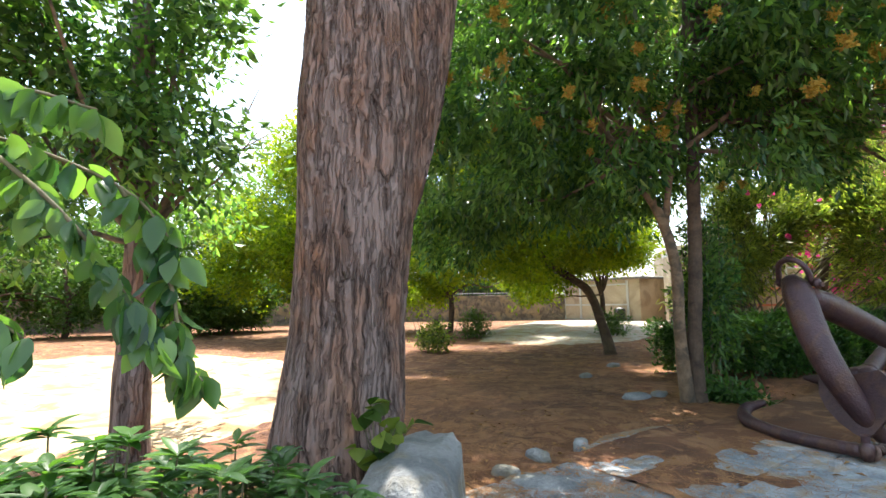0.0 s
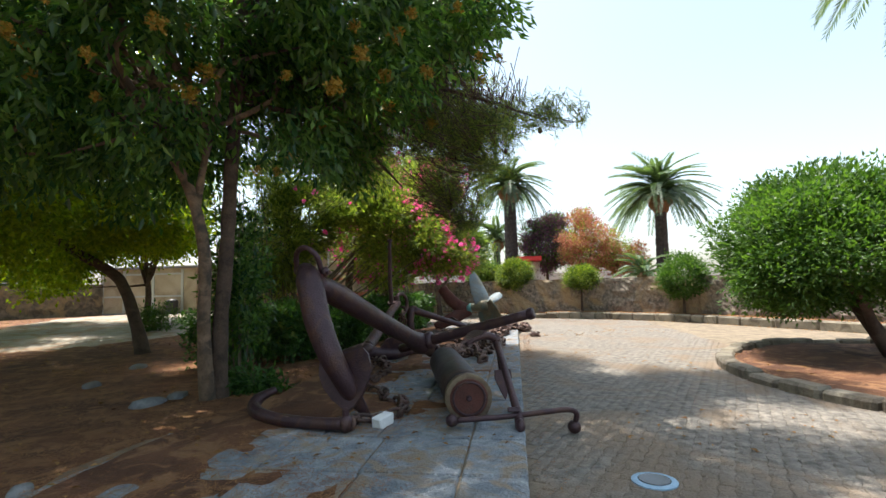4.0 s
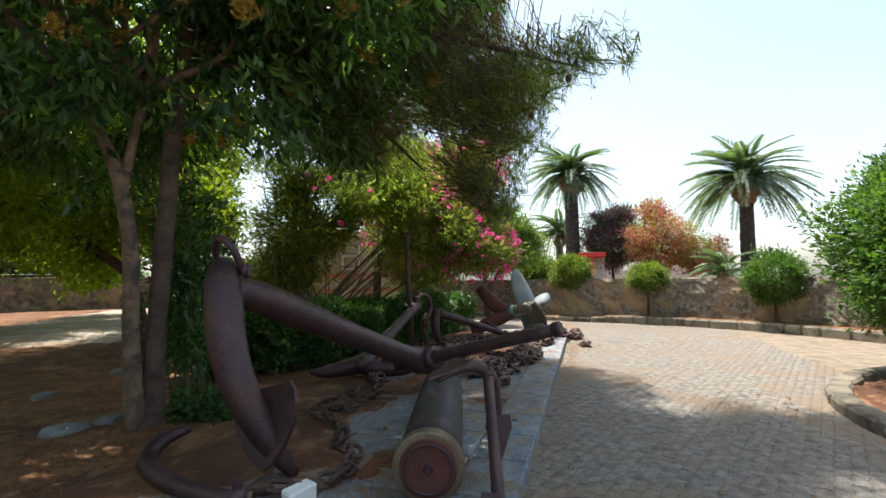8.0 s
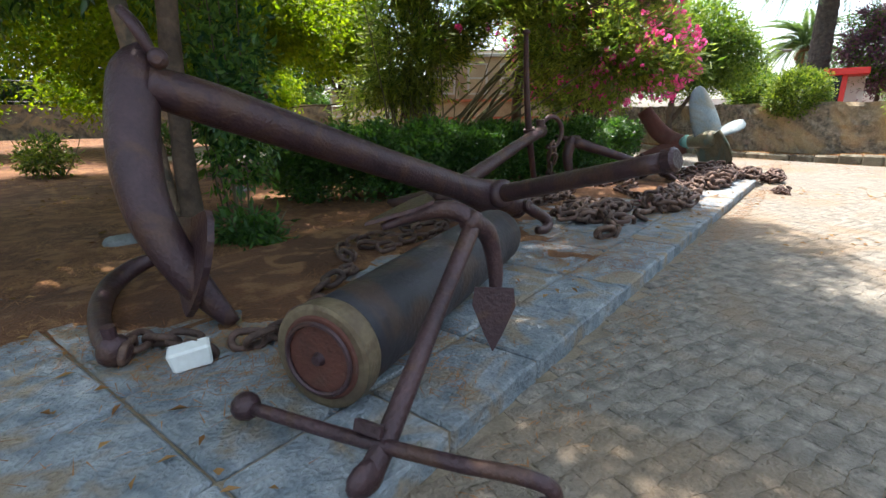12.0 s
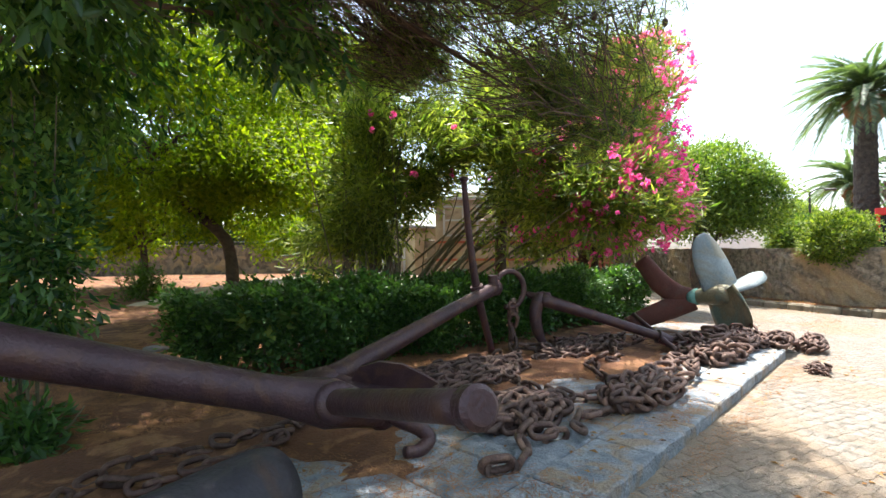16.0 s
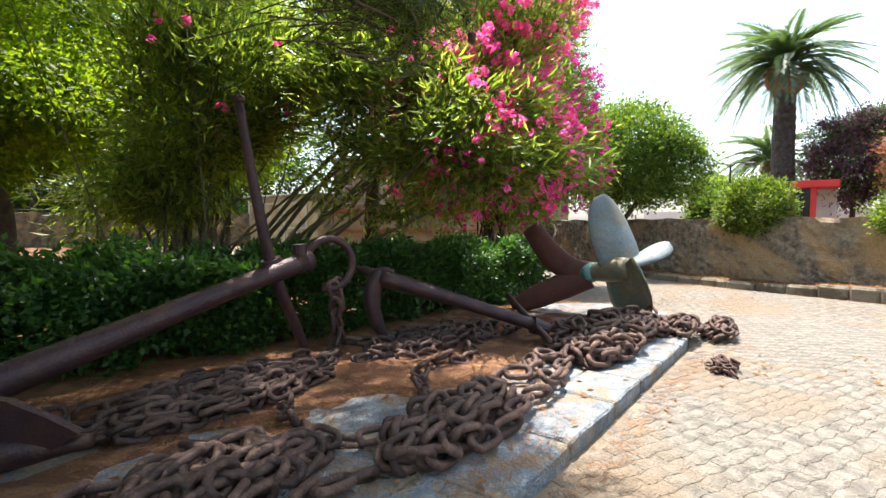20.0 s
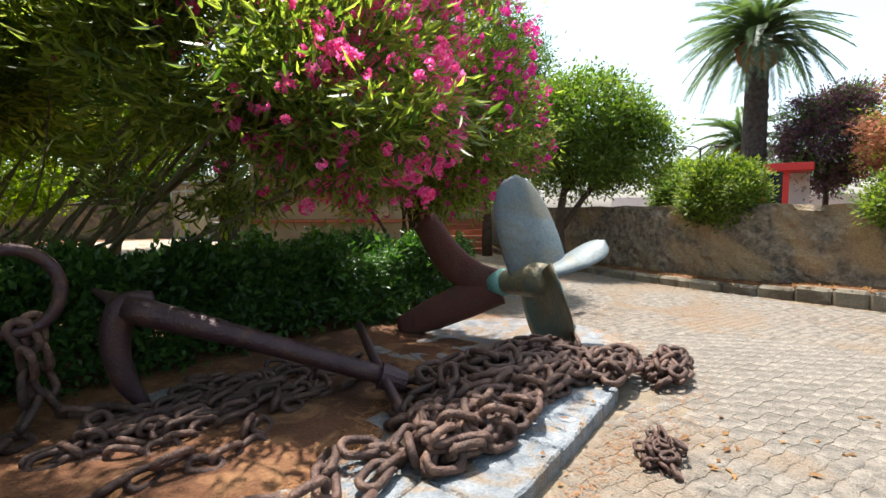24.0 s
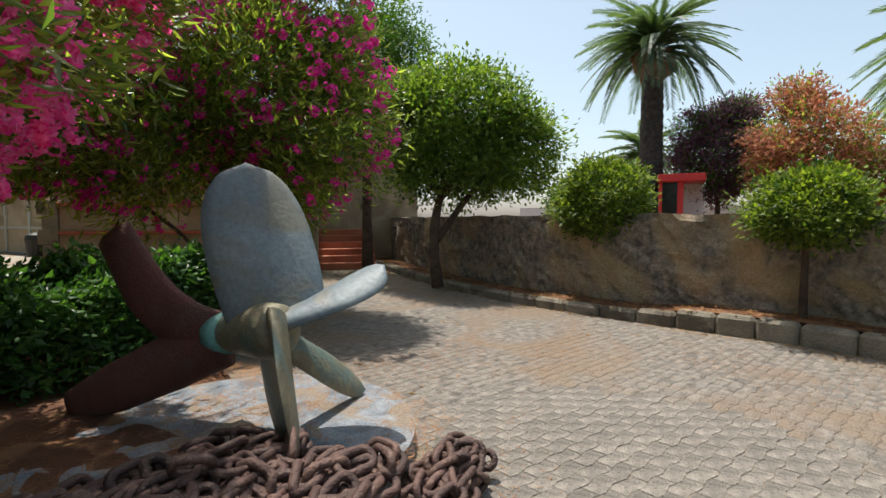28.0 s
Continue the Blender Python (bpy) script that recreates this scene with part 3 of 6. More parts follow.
tagged(part("round_slab", prism([(13.62 + 0.98 * math.cos(a), 0.42 + 0.98 * math.sin(a)) for a in np.linspace(0, 2 * math.pi, 48, endpoint=False)], -0.08, 0.108), SLAB), "round pale concrete slab beneath the propeller", "slab", kind="structure")

# curb round the bed on the open side of the yard
bed_curb = tagged(new("bed_curb"), "rough stone edging round a planted bed", "kerb", kind="structure")
arc = [(7.4 + 3.2 * math.cos(a), -6.6 + 3.05 * math.sin(a)) for a in np.linspace(-0.3, math.pi + 0.3, 24)]
for a, b in zip(arc, arc[1:]):
    l = math.hypot(b[0] - a[0], b[1] - a[1])
    m = pose((a[0] + b[0]) / 2, (a[1] + b[1]) / 2, 0, 0, 0, math.degrees(math.atan2(b[1] - a[1], b[0] - a[0])))
    part("edging_stone", box(-l / 2 + 0.01, -0.12, -0.1, l / 2 - 0.01, 0.12, 0.12 + rng.normal() * 0.02, 0.035, m=m), KERBM, bed_curb)

# ---- buildings behind ----
annex = tagged(new("annex"), "small cream rendered annex with pale painted panels", "building")
am = pose(18.4, 12.0, 0, 0, 0, 90)
part("wall", box(0, -3, -0.05, 4.3, 0, 2.2, m=am), CREAM, annex)
part("roof", box(-0.15, -3.2, 2.2, 4.45, 0.15, 2.3, 0.02, m=am), STONE, annex)
for x in (0.6, 1.9, 3.2, 4.2):
    part("pilaster", box(x - 0.05, 0, -0.05, x + 0.05, 0.04, 2.15, m=am), PALE, annex)
for z in (1.05, 1.95):
    part("band", box(0.66, 0, z, 4.14, 0.03, z + 0.07, m=am), PALE, annex)
part("plinth", box(0, 0, -0.05, 4.3, 0.06, 0.42, 0.01, m=am), STONE, annex)
bin_ = thing("litter_bin", "small black plastic litter bin by the annex", "bin", at=(18.0, 12.75, 0.3))
body = part("body", tube([(0, 0, 0), (0, 0, 0.5)], [0.18, 0.22], 14, 1), BLACK, bin_)
part("hood", tube([(0, 0, 0.5), (0, 0, 0.62), (0, 0, 0.68)], [0.23, 0.2, 0.08], 14, 1), BLACK, body)

villa = tagged(new("villa_terrace"), "stone terrace wall with red copings beside a villa", "building")
vm = pose(17.0, 9.5, 0, 0, 0, -48.7)
for z0, z1, pr, mm in ((-0.1, 1.0, 0.0, CREAM), (1.0, 1.07, -0.07, BRICKRED), (1.07, 1.57, 0.03, CREAM), (1.57, 1.65, -0.06, BRICKRED), (1.65, 3.0, 0.1, CREAM), (3.0, 3.12, 0.0, PALE)):
    part("wall" if z1 - z0 > 0.3 else "coping", box(0, pr, z0, 4.7, 2.6, z1, 0.01, m=vm), mm, villa)
for i in range(6):
    w = 0.36 if i % 2 else 0.28
    part("quoin", box(-w, -0.05, -0.1 + 0.3 * i, -0.004, 0.4, 0.19 + 0.3 * i, 0.015, m=vm), KERBM, villa)
for i in range(4):
    x = 0.25 + 1.1 * i
    frame_ = box(x, 0.06, 1.8, x + 0.07, 0.098, 2.8)
    box(x + 0.62, 0.06, 1.8, x + 0.69, 0.098, 2.8, bm=frame_)
    for z in (1.8, 2.3, 2.75):
        box(x + 0.07, 0.062, z, x + 0.62, 0.098, z + 0.06, bm=frame_)
    frame_.transform(vm)
    part("window_frame", frame_, PALE, villa, "pale blue painted frame")
part("house_wall", box(0.5, 3.2, 0, 8.0, 8.0, 3.6, m=vm), CREAM, villa)
stairs = tagged(new("garden_stairs"), "outdoor stairs with red tiled treads", "stairs", kind="structure")
sm = pose(21.9, 6.1, 0, 0, 0, 40)
for i in range(9):
    part("step", box(0.3 * i, -0.75, -0.1, 0.3 * (i + 1) + 0.02, 0.75, 0.17 * (i + 1), 0.01, m=sm), BRICKRED, stairs)
part("cheek_wall", box(-0.1, 0.75, -0.1, 2.8, 1.05, 1.75, 0.02, m=sm), CREAM, stairs)


# ---- trees ----
def tree(name, label, category, trunks, bark, group=""):
    """trunks: lists of (points, radii), in world places."""
    t = thing(name, label, category, group)
    for pts, radii in trunks:
        part("trunk", tube(pts, radii, 16, 5, 0.12, 4), bark, t, smooth=True)
    return t


def bark_trunk(pts, radii, n=150, k=34, depth=0.04, bm=None):
    """A trunk whose bark breaks into long plates with dark furrows between."""
    line = smooth_path(pts, k)
    rs = np.interp(np.linspace(0, len(pts) - 1, len(line)), range(len(pts)), radii)
    bm = bm or bmesh.new()
    rings = []
    for i, c in enumerate(line):
        ring = []
        for j in range(n):
            a = 2 * math.pi * j / n
            v = Vector((math.cos(a), math.sin(a), 0))
            r0 = rs[i]
            q = Vector((v.x * r0 * 8 + c.x * 2, v.y * r0 * 8 + c.y * 2, c.z * 1.1))
            warp = 0.35 * noise.noise(Vector((q.x * 0.8, q.y * 0.8, c.z * 2.5)))
            f = abs(noise.noise(q + Vector((warp, warp, 0)))) * 1.2
            f2 = abs(noise.noise(q * 2.2 + Vector((3, warp, 1)))) * 1.3
            cross = abs(noise.noise(Vector((q.x * 0.7, q.y * 0.7, c.z * 7)))) * 1.6
            h = min(1.0, f / 0.2) * 0.6 + min(1.0, f2 / 0.22) * 0.28 + min(1.0, cross / 0.18) * 0.12
            flare = 1 + 0.10 * noise.noise(Vector((v.x * 1.6, v.y * 1.6, 0))) * max(0.0, 1 - c.z)
            r = r0 * flare * (1 + 0.05 * noise.noise(Vector((v.x * 1.2, v.y * 1.2, c.z * 0.4)))) + depth * (h - 1) + 0.006 * noise.noise(q * 7)
            ring.append(bm.verts.new(c + v * r))
        rings.append(ring)
    for a, b in zip(rings, rings[1:]):
        for j in range(n):
            bm.faces.new((a[j], a[(j + 1) % n], b[(j + 1) % n], b[j]))
    return bm


rng = np.random.default_rng(11)
pine = thing("pine_tree", "massive old pine with deeply fissured reddish bark", "tree")
part("trunk", bark_trunk([(1.50, 3.55, -0.15), (1.53, 3.57, 0.3), (1.60, 3.58, 1.2), (1.66, 3.58, 2.1), (1.70, 3.58, 3.1), (1.72, 3.6, 4.4), (1.7, 3.7, 8.5)], [0.63, 0.54, 0.475, 0.50, 0.56, 0.5, 0.3]), BARK, pine)
part("limb", bark_trunk([(1.92, 3.5, 1.7), (2.02, 3.46, 2.4), (2.14, 3.44, 3.2), (2.32, 3.42, 4.4), (2.7, 3.3, 8.0)], [0.10, 0.22, 0.29, 0.30, 0.16], 90, 24), BARK, pine)
# third ellipsoid: unseen crown added to darken the soil and slabs below
N0 = [(1.5, 4.2, 10.0, 3.6, 3.2, 1.5), (3.6, 2.8, 9.6, 2.6, 2.4, 1.1), (5.4, 3.0, 9.6, 2.6, 2.4, 1.0)]
foliage("needles", rng, N0, 1000, 44, 0.09, 0.17, 0.012, L_NEED, pine, droop=0.0, gap=0.3)
limbs(rng, (1.7, 3.7, 8.0), in_ells(rng, N0, 8, 0.3), 0.08, 0.02, BARK, pine)

def shoots(base, n):
    """Long straight shoots standing up close together."""
    out = []
    for _ in range(n):
        b = (base[0] + rng.normal() * 0.35, base[1] + rng.normal() * 0.22, 0.03)
        e = (b[0] + rng.normal() * 0.5, b[1] + rng.normal() * 0.3, rng.uniform(1.8, 3.5))
        out.append(([b, (b[0] * 0.7 + e[0] * 0.3, b[1] * 0.7 + e[1] * 0.3, e[2] * 0.4), e], [0.014, 0.011, 0.004]))
    return out


def floret_head(g, florets, spread, petal, petals=5):
    """Points and faces of one flower head: small open florets facing outwards from a middle."""
    v, f = [], []
    for _ in range(florets):
        n = g.normal(size=3)
        n /= np.linalg.norm(n)
        c = n * spread * g.uniform(0.55, 1.0)
        a = np.cross(n, g.normal(size=3))
        a /= np.linalg.norm(a)
        b = np.cross(n, a)
        L = petal * g.uniform(0.8, 1.2)
        for k in range(petals):
            t = 2 * math.pi * (k + g.uniform(-0.12, 0.12)) / petals
            d, sd = a * math.cos(t) + b * math.sin(t), b * math.cos(t) - a * math.sin(t)
            i = len(v)
            v += [c, c + d * L * 0.5 + sd * L * 0.34 + n * L * 0.3, c + d * L + sd * L * 0.2 + n * L * 0.38, c + d * L - sd * L * 0.2 + n * L * 0.38, c + d * L * 0.5 - sd * L * 0.34 + n * L * 0.3]
            f += [(i, i + 1, i + 2), (i, i + 2, i + 3), (i, i + 3, i + 4)]
    return np.array(v), f


def flower_meshes(name, heads, material):
    out = []
    for v, f in heads:
        me = bpy.data.meshes.new(name)
        me.from_pydata([tuple(p) for p in v], [], f)
        me.materials.append(material)
        out.append(me)
    return out


def panicle(g):
    """Points and faces of a loose upright panicle: short side stalks set with tiny florets."""
    v, f = [], []
    for k in range(11):
        a, t = 2.4 * k, k / 11
        d = np.array([math.cos(a) * (1 - 0.6 * t), math.sin(a) * (1 - 0.6 * t), 0.35 + 0.8 * t])
        d /= np.linalg.norm(d)
        L = 0.13 - 0.03 * t
        s0 = np.array([0, 0, 0.09 * t])
        w = np.cross(d, [0.1, 0.2, 1])
        w *= 0.0035 / np.linalg.norm(w)
        i = len(v)
        v += [s0 + w, s0 - w, s0 + d * L]
        f.append((i, i + 1, i + 2))
        for q in range(15):
            c = s0 + d * L * (0.25 + 0.75 * q / 15) + g.normal(size=3) * 0.011
            x, y = g.normal(size=3) * 0.011, g.normal(size=3) * 0.011
            i = len(v)
            v += [c - x, c + y, c + x, c - y]
            f += [(i, i + 1, i + 2), (i, i + 2, i + 3)]
    return np.array(v), f


# double-stemmed privet with ochre flower panicles
privet = tree("privet_tree", "tall privet with dark leaves and ochre flower clusters", "tree", [
    ([(5.56, 2.80, -0.02), (5.50, 2.80, 0.35), (5.45, 2.80, 0.9), (5.36, 2.74, 1.7), (5.32, 2.9, 2.4), (5.25, 3.2, 3.1), (5.15, 3.5, 5.0)], [0.11, 0.082, 0.07, 0.065, 0.058, 0.045, 0.025]),
    ([(5.34, 2.84, 2.1), (5.42, 2.8, 2.7), (5.5, 2.7, 3.4), (5.55, 2.65, 4.6)], [0.045, 0.04, 0.032, 0.015])], BARKG)
P_ELLS = [(5.6, 3.2, 4.8, 3.3, 2.9, 1.5), (3.6, 4.4, 3.9, 1.8, 1.8, 1.6), (5.2, 5.6, 3.6, 2.2, 1.8, 1.6), (6.0, 1.2, 4.4, 1.8, 1.5, 1.3), (3.9, 2.6, 4.6, 1.7, 1.5, 1.4), (6.2, 0.2, 5.2, 1.6, 1.2, 1.3), (5.0, 3.4, 3.0, 1.6, 1.2, 0.8), (4.6, 6.4, 2.7, 1.4, 1.2, 0.9), (6.6, 4.4, 3.2, 1.4, 1.4, 1.0), (5.7, 1.7, 3.0, 0.9, 0.7, 0.5), (7.1, 2.9, 3.7, 1.2, 1.0, 0.8), (7.5, 1.9, 3.3, 0.9, 0.8, 0.6), (4.6, 6.4, 6.9, 2.8, 2.4, 0.8)]
ends = in_ells(rng, P_ELLS, 22, 0.3)
limbs(rng, (5.46, 2.75, 3.1), ends[:11], 0.04, 0.01, BARKG, privet)
limbs(rng, (5.27, 3.15, 3.0), ends[11:], 0.04, 0.01, BARKG, privet)
foliage("crown", rng, P_ELLS, 4300, 14, 0.12, 0.155, 0.052, L_DARK, privet, gap=0.53, droop=1.3, out=0.4, shell=0.4, gscale=1.3)
fp = in_ells(rng, [(5.0, 2.6, 4.2, 3.0, 2.6, 1.9), (6.1, 0.6, 4.4, 1.9, 1.4, 1.4), (3.8, 3.4, 3.8, 1.8, 1.8, 1.5)], 260, 0.86)
fp = [p for p in fp if p[0] + p[1] < 8.2 and p[2] < 5.2][:120]
panicle_meshes = flower_meshes("panicle", [panicle(rng) for _ in range(5)], F_ORANGE)
for i, p in enumerate(fp):
    ob = new("panicle", panicle_meshes[i % 5])
    ob.parent = privet
    ob.matrix_basis = Matrix.LocRotScale(Vector(p), Euler((rng.normal() * 0.4, rng.normal() * 0.4, rng.uniform(0, 6.28))), Vector((1, 1, 1)) * rng.uniform(0.5, 0.95))
    tagged(ob, "ochre flower panicle", kind="stuff")

# leaning tree with backlit leaves
lime = tree("leaning_tree", "slender leaning tree with bright backlit leaves", "tree", [
    ([(9.15, 6.6, 0.0), (9.25, 6.85, 0.58), (9.35, 7.2, 1.3), (9.3, 7.5, 1.7), (9.0, 8.2, 2.2), (8.8, 8.6, 2.65), (8.75, 8.7, 3.07), (8.7, 8.9, 4.2)], [0.15, 0.115, 0.105, 0.1, 0.085, 0.075, 0.065, 0.03]),
    ([(8.75, 8.7, 3.07), (9.0, 8.45, 3.3), (9.45, 7.9, 3.35), (9.85, 7.4, 3.22), (10.3, 7.1, 3.1)], [0.06, 0.05, 0.042, 0.034, 0.015]),
    ([(9.1, 8.0, 2.05), (8.5, 8.3, 2.7), (7.7, 8.3, 3.2)], [0.055, 0.04, 0.015])], BARKD)
# the mass at (9.5, 9.2, 6.8) is added to shade the soil
L_ELLS = [(8.0, 7.2, 3.1, 2.6, 2.0, 1.2), (9.8, 7.0, 2.9, 1.8, 1.6, 1.0), (6.6, 8.2, 2.7, 2.0, 1.6, 1.1), (10.8, 8.2, 3.4, 1.8, 1.6, 1.2), (8.4, 8.0, 5.0, 2.4, 2.0, 1.4), (11.4, 9.0, 5.2, 2.0, 1.8, 1.5), (9.5, 9.2, 6.8, 3.0, 2.4, 1.0), (6.4, 9.6, 6.4, 2.2, 1.9, 1.0), (9.0, 8.4, 2.1, 1.4, 1.1, 0.7)]
limbs(rng, (8.76, 8.68, 3.0), in_ells(rng, L_ELLS, 11, 0.4), 0.035, 0.008, BARKD, lime)
foliage("crown", rng, L_ELLS, 4500, 15, 0.16, 0.11, 0.056, L_LIME, lime, gap=0.42, droop=0.35, shell=0.3)

# laurel near the start
laurel = tree("laurel_tree", "young laurel with glossy leaves on a reddish trunk", "tree", [
    ([(0.14, 5.1, -0.05), (0.15, 5.12, 0.8), (0.17, 5.16, 2.0), (0.1, 5.3, 4.0), (0.0, 5.4, 6.0)], [0.18, 0.15, 0.14, 0.11, 0.05])], BARK)
A_ELLS = [(-0.4, 5.0, 4.4, 1.6, 1.6, 1.7), (-1.1, 4.2, 3.7, 1.1, 1.1, 1.2), (0.3, 4.6, 2.9, 0.9, 0.8, 0.6), (-1.0, 5.0, 2.2, 0.7, 0.7, 0.8), (0.9, 6.0, 2.6, 0.6, 0.7, 0.4)]
limbs(rng, (0.17, 5.16, 2.0), in_ells(rng, A_ELLS, 12, 0.4), 0.035, 0.01, BARKG, laurel)
limbs(rng, (0.3, 5.0, 2.2), [(1.3, 5.4, 4.0), (1.5, 5.6, 3.5), (1.2, 4.9, 3.3)], 0.022, 0.004, BARKG, laurel)
foliage("crown", rng, A_ELLS, 1150, 13, 0.17, 0.13, 0.06, L_DARK, laurel, gap=0.42, droop=0.7)

# pine hanging low over the anchors
opine = tree("aleppo_pine", "dark-stemmed pine spreading low needle branches over the anchors", "tree", [
    ([(5.66, 2.75, -0.02), (5.64, 2.73, 0.35), (5.63, 2.71, 0.9), (5.62, 2.64, 1.7), (5.68, 2.62, 2.8), (5.9, 2.68, 4.2), (6.3, 2.8, 7.5)], [0.13, 0.095, 0.085, 0.082, 0.08, 0.075, 0.05])], BARKD)
N_ELLS = [(8.6, 2.4, 5.0, 1.9, 1.6, 1.0), (9.8, 1.6, 4.5, 1.8, 1.3, 0.9), (9.6, 3.2, 5.6, 1.6, 1.4, 0.9), (8.2, 0.6, 4.9, 1.6, 1.1, 0.8), (10.7, 0.85, 3.3, 0.8, 0.6, 0.8), (9.4, 0.2, 4.3, 1.2, 0.8, 0.55), (7.6, 2.0, 4.2, 1.3, 1.2, 0.6), (10.8, 1.7, 4.8, 1.1, 0.9, 0.7), (9.0, 2.4, 3.9, 1.8, 1.4, 0.75), (8.0, 1.4, 4.0, 1.4, 1.0, 0.6), (10.4, 2.6, 3.8, 1.2, 1.0, 0.7), (9.0, 0.5, 3.95, 1.2, 0.7, 0.5), (7.4, 0.3, 3.6, 1.0, 0.7, 0.45), (10.1, 0.1, 2.95, 0.6, 0.4, 0.5), (10.0, 0.15, 2.5, 0.5, 0.35, 0.42), (9.9, -0.1, 4.6, 1.1, 0.7, 0.9), (10.3, 0.15, 3.75, 0.9, 0.6, 0.7), (8.4, 0.6, 5.6, 1.6, 1.0, 0.9), (9.1, 2.9, 3.75, 1.0, 0.9, 0.5), (10.0, 2.3, 3.7, 0.9, 0.7, 0.45)]
nb = in_ells(rng, N_ELLS, 54, 0.3)
for i, e in enumerate(nb):
    z0 = 3.2 + 2.8 * (i % 8) / 8
    limbs(rng, (5.8 + 0.12 * (z0 - 3), 2.7, z0 + 0.4), [e], 0.045, 0.008, BARKD, opine, sag=0.35)
bough = [([(5.95, 2.7, 4.6), (7.2, 2.0, 4.7), (8.4, 1.2, 4.2), (9.4, 0.6, 3.7)], 0.075), ([(5.9, 2.68, 4.2), (7.4, 2.4, 4.2), (8.8, 1.9, 3.7), (10.2, 1.6, 3.3)], 0.07), ([(6.0, 2.7, 5.0), (7.8, 1.6, 5.2), (9.0, 0.2, 4.9), (9.8, -0.5, 4.5)], 0.08), ([(5.97, 2.7, 4.8), (8.2, 2.4, 4.9), (10.0, 1.6, 4.5), (11.4, 1.0, 4.0)], 0.07), ([(5.92, 2.68, 4.4), (6.9, 1.2, 4.3), (7.2, -0.2, 3.9), (6.7, -1.1, 3.35)], 0.05)]
for pts, r in bough:
    part("limb", tube(pts, [r, r * 0.8, r * 0.55, r * 0.2], 10, 6, 0.15, 5), BARKD, opine, smooth=True)
VEIL = [(9.6, 0.55, 2.9, 0.5, 0.4, 0.55), (9.9, 0.25, 2.45, 0.42, 0.35, 0.4)]
# the mass at z 7.6 is unseen, added to shade the paving
tp = np.concatenate([in_ells(rng, N_ELLS, 4700, 0.25, 0.5, 1.4), in_ells(rng, VEIL, 240, 0.15, 0.2, 1.6), in_ells(rng, [(5.6, 1.4, 7.6, 1.8, 1.6, 0.6)], 300, 0.2, 0.44), np.clip(rng.normal(size=(46, 3)), -1.3, 1.3) * [0.16, 0.22, 0.05] + [6.3, -1.2, 3.2], in_ells(rng, [(7.4, -0.4, 3.45, 0.9, 0.5, 0.35), (8.3, -0.3, 3.2, 0.8, 0.5, 0.35), (7.9, -0.8, 3.75, 0.7, 0.35, 0.3), (8.6, -0.1, 3.9, 1.0, 0.7, 0.5), (9.6, -0.4, 4.3, 0.9, 0.5, 0.4), (9.4, 0.5, 3.5, 0.9, 0.6, 0.35), (8.0, 0.6, 4.3, 1.0, 0.8, 0.5)], 780, 0.2, 0.3, 1.6)])
back = np.array([-0.42, 0.2, 0.26]) + np.clip(rng.normal(size=tp.shape), -1.2, 1.2) * 0.34
back[tp[:, 1] < -0.95] *= 0.3
tagged(twigs("twig", rng, tp + back, tp, 0.0065, BARKD, opine), kind="stuff")
per = 30
td = -back / np.linalg.norm(back, axis=1, keepdims=True)
along = rng.uniform(0, 1, (len(tp) * per, 1))
nd = np.repeat(td, per, 0)
nw = nd * 0.75 + rng.normal(size=nd.shape) * 0.5
blades("needles", np.repeat(tp, per, 0) - nd * 0.36 * (1 - along), nw, rng.normal(size=nd.shape), rng.uniform(0.07, 0.13, len(nd)), np.full(len(nd), 0.0068), L_NEED, opine, bend=0.05)
# unseen canopy added above the view to shade yard, platform and garden
SHADE_ELLS = [(3.6, 0.2, 8.2, 2.2, 1.8, 0.7), (6.2, 0.2, 8.3, 2.2, 1.8, 0.7), (8.4, 0.1, 8.2, 1.7, 1.5, 0.7), (5.0, -1.5, 8.7, 2.6, 1.3, 0.6), (8.0, -1.2, 8.5, 1.7, 1.1, 0.6), (10.6, 5.2, 7.6, 2.2, 1.7, 0.8), (8.0, 4.6, 7.6, 2.0, 1.7, 0.7), (7.6, 10.4, 8.6, 2.8, 1.8, 0.8), (4.4, 5.6, 8.6, 2.0, 1.7, 0.7), (7.2, 6.4, 8.8, 2.2, 1.8, 0.7), (5.2, 9.0, 8.8, 2.4, 1.8, 0.7), (8.6, 8.2, 8.6, 2.2, 1.8, 0.7), (6.0, 7.6, 8.6, 2.0, 1.6, 0.7), (5.5, 3.0, 8.4, 1.7, 1.5, 0.6)]
foliage("upper_needles", rng, SHADE_ELLS, 4700, 34, 0.13, 0.2, 0.017, L_NEED, opine, droop=0.0, gap=0.42, gscale=0.8, shell=0.2)
# limbs carrying the added shade canopy
for e in SHADE_ELLS:
    limbs(rng, (6.2, 2.8, 6.6), [e[:3]], 0.05, 0.015, BARKD, opine, sag=0.2)
sw = in_ells(rng, [(8.8, 2.2, 3.6, 1.8, 1.4, 0.9), (9.6, 1.4, 3.5, 1.5, 1.0, 0.8), (7.8, 1.7, 3.3, 1.2, 1.0, 0.6)], 620, 0.2)
tagged(twigs("bare_twig", rng, sw + np.array([-0.6, 0.2, 0.5]) + np.clip(rng.normal(size=sw.shape), -1.2, 1.2) * 0.36, sw, 0.0038, BARKG, opine), kind="stuff")
for p in tp[::60]:
    part("cone", ball(p + [0, 0, -0.05], 0.04, sub=1, squash=(0.8, 0.8, 1.2)), BARKD, opine)


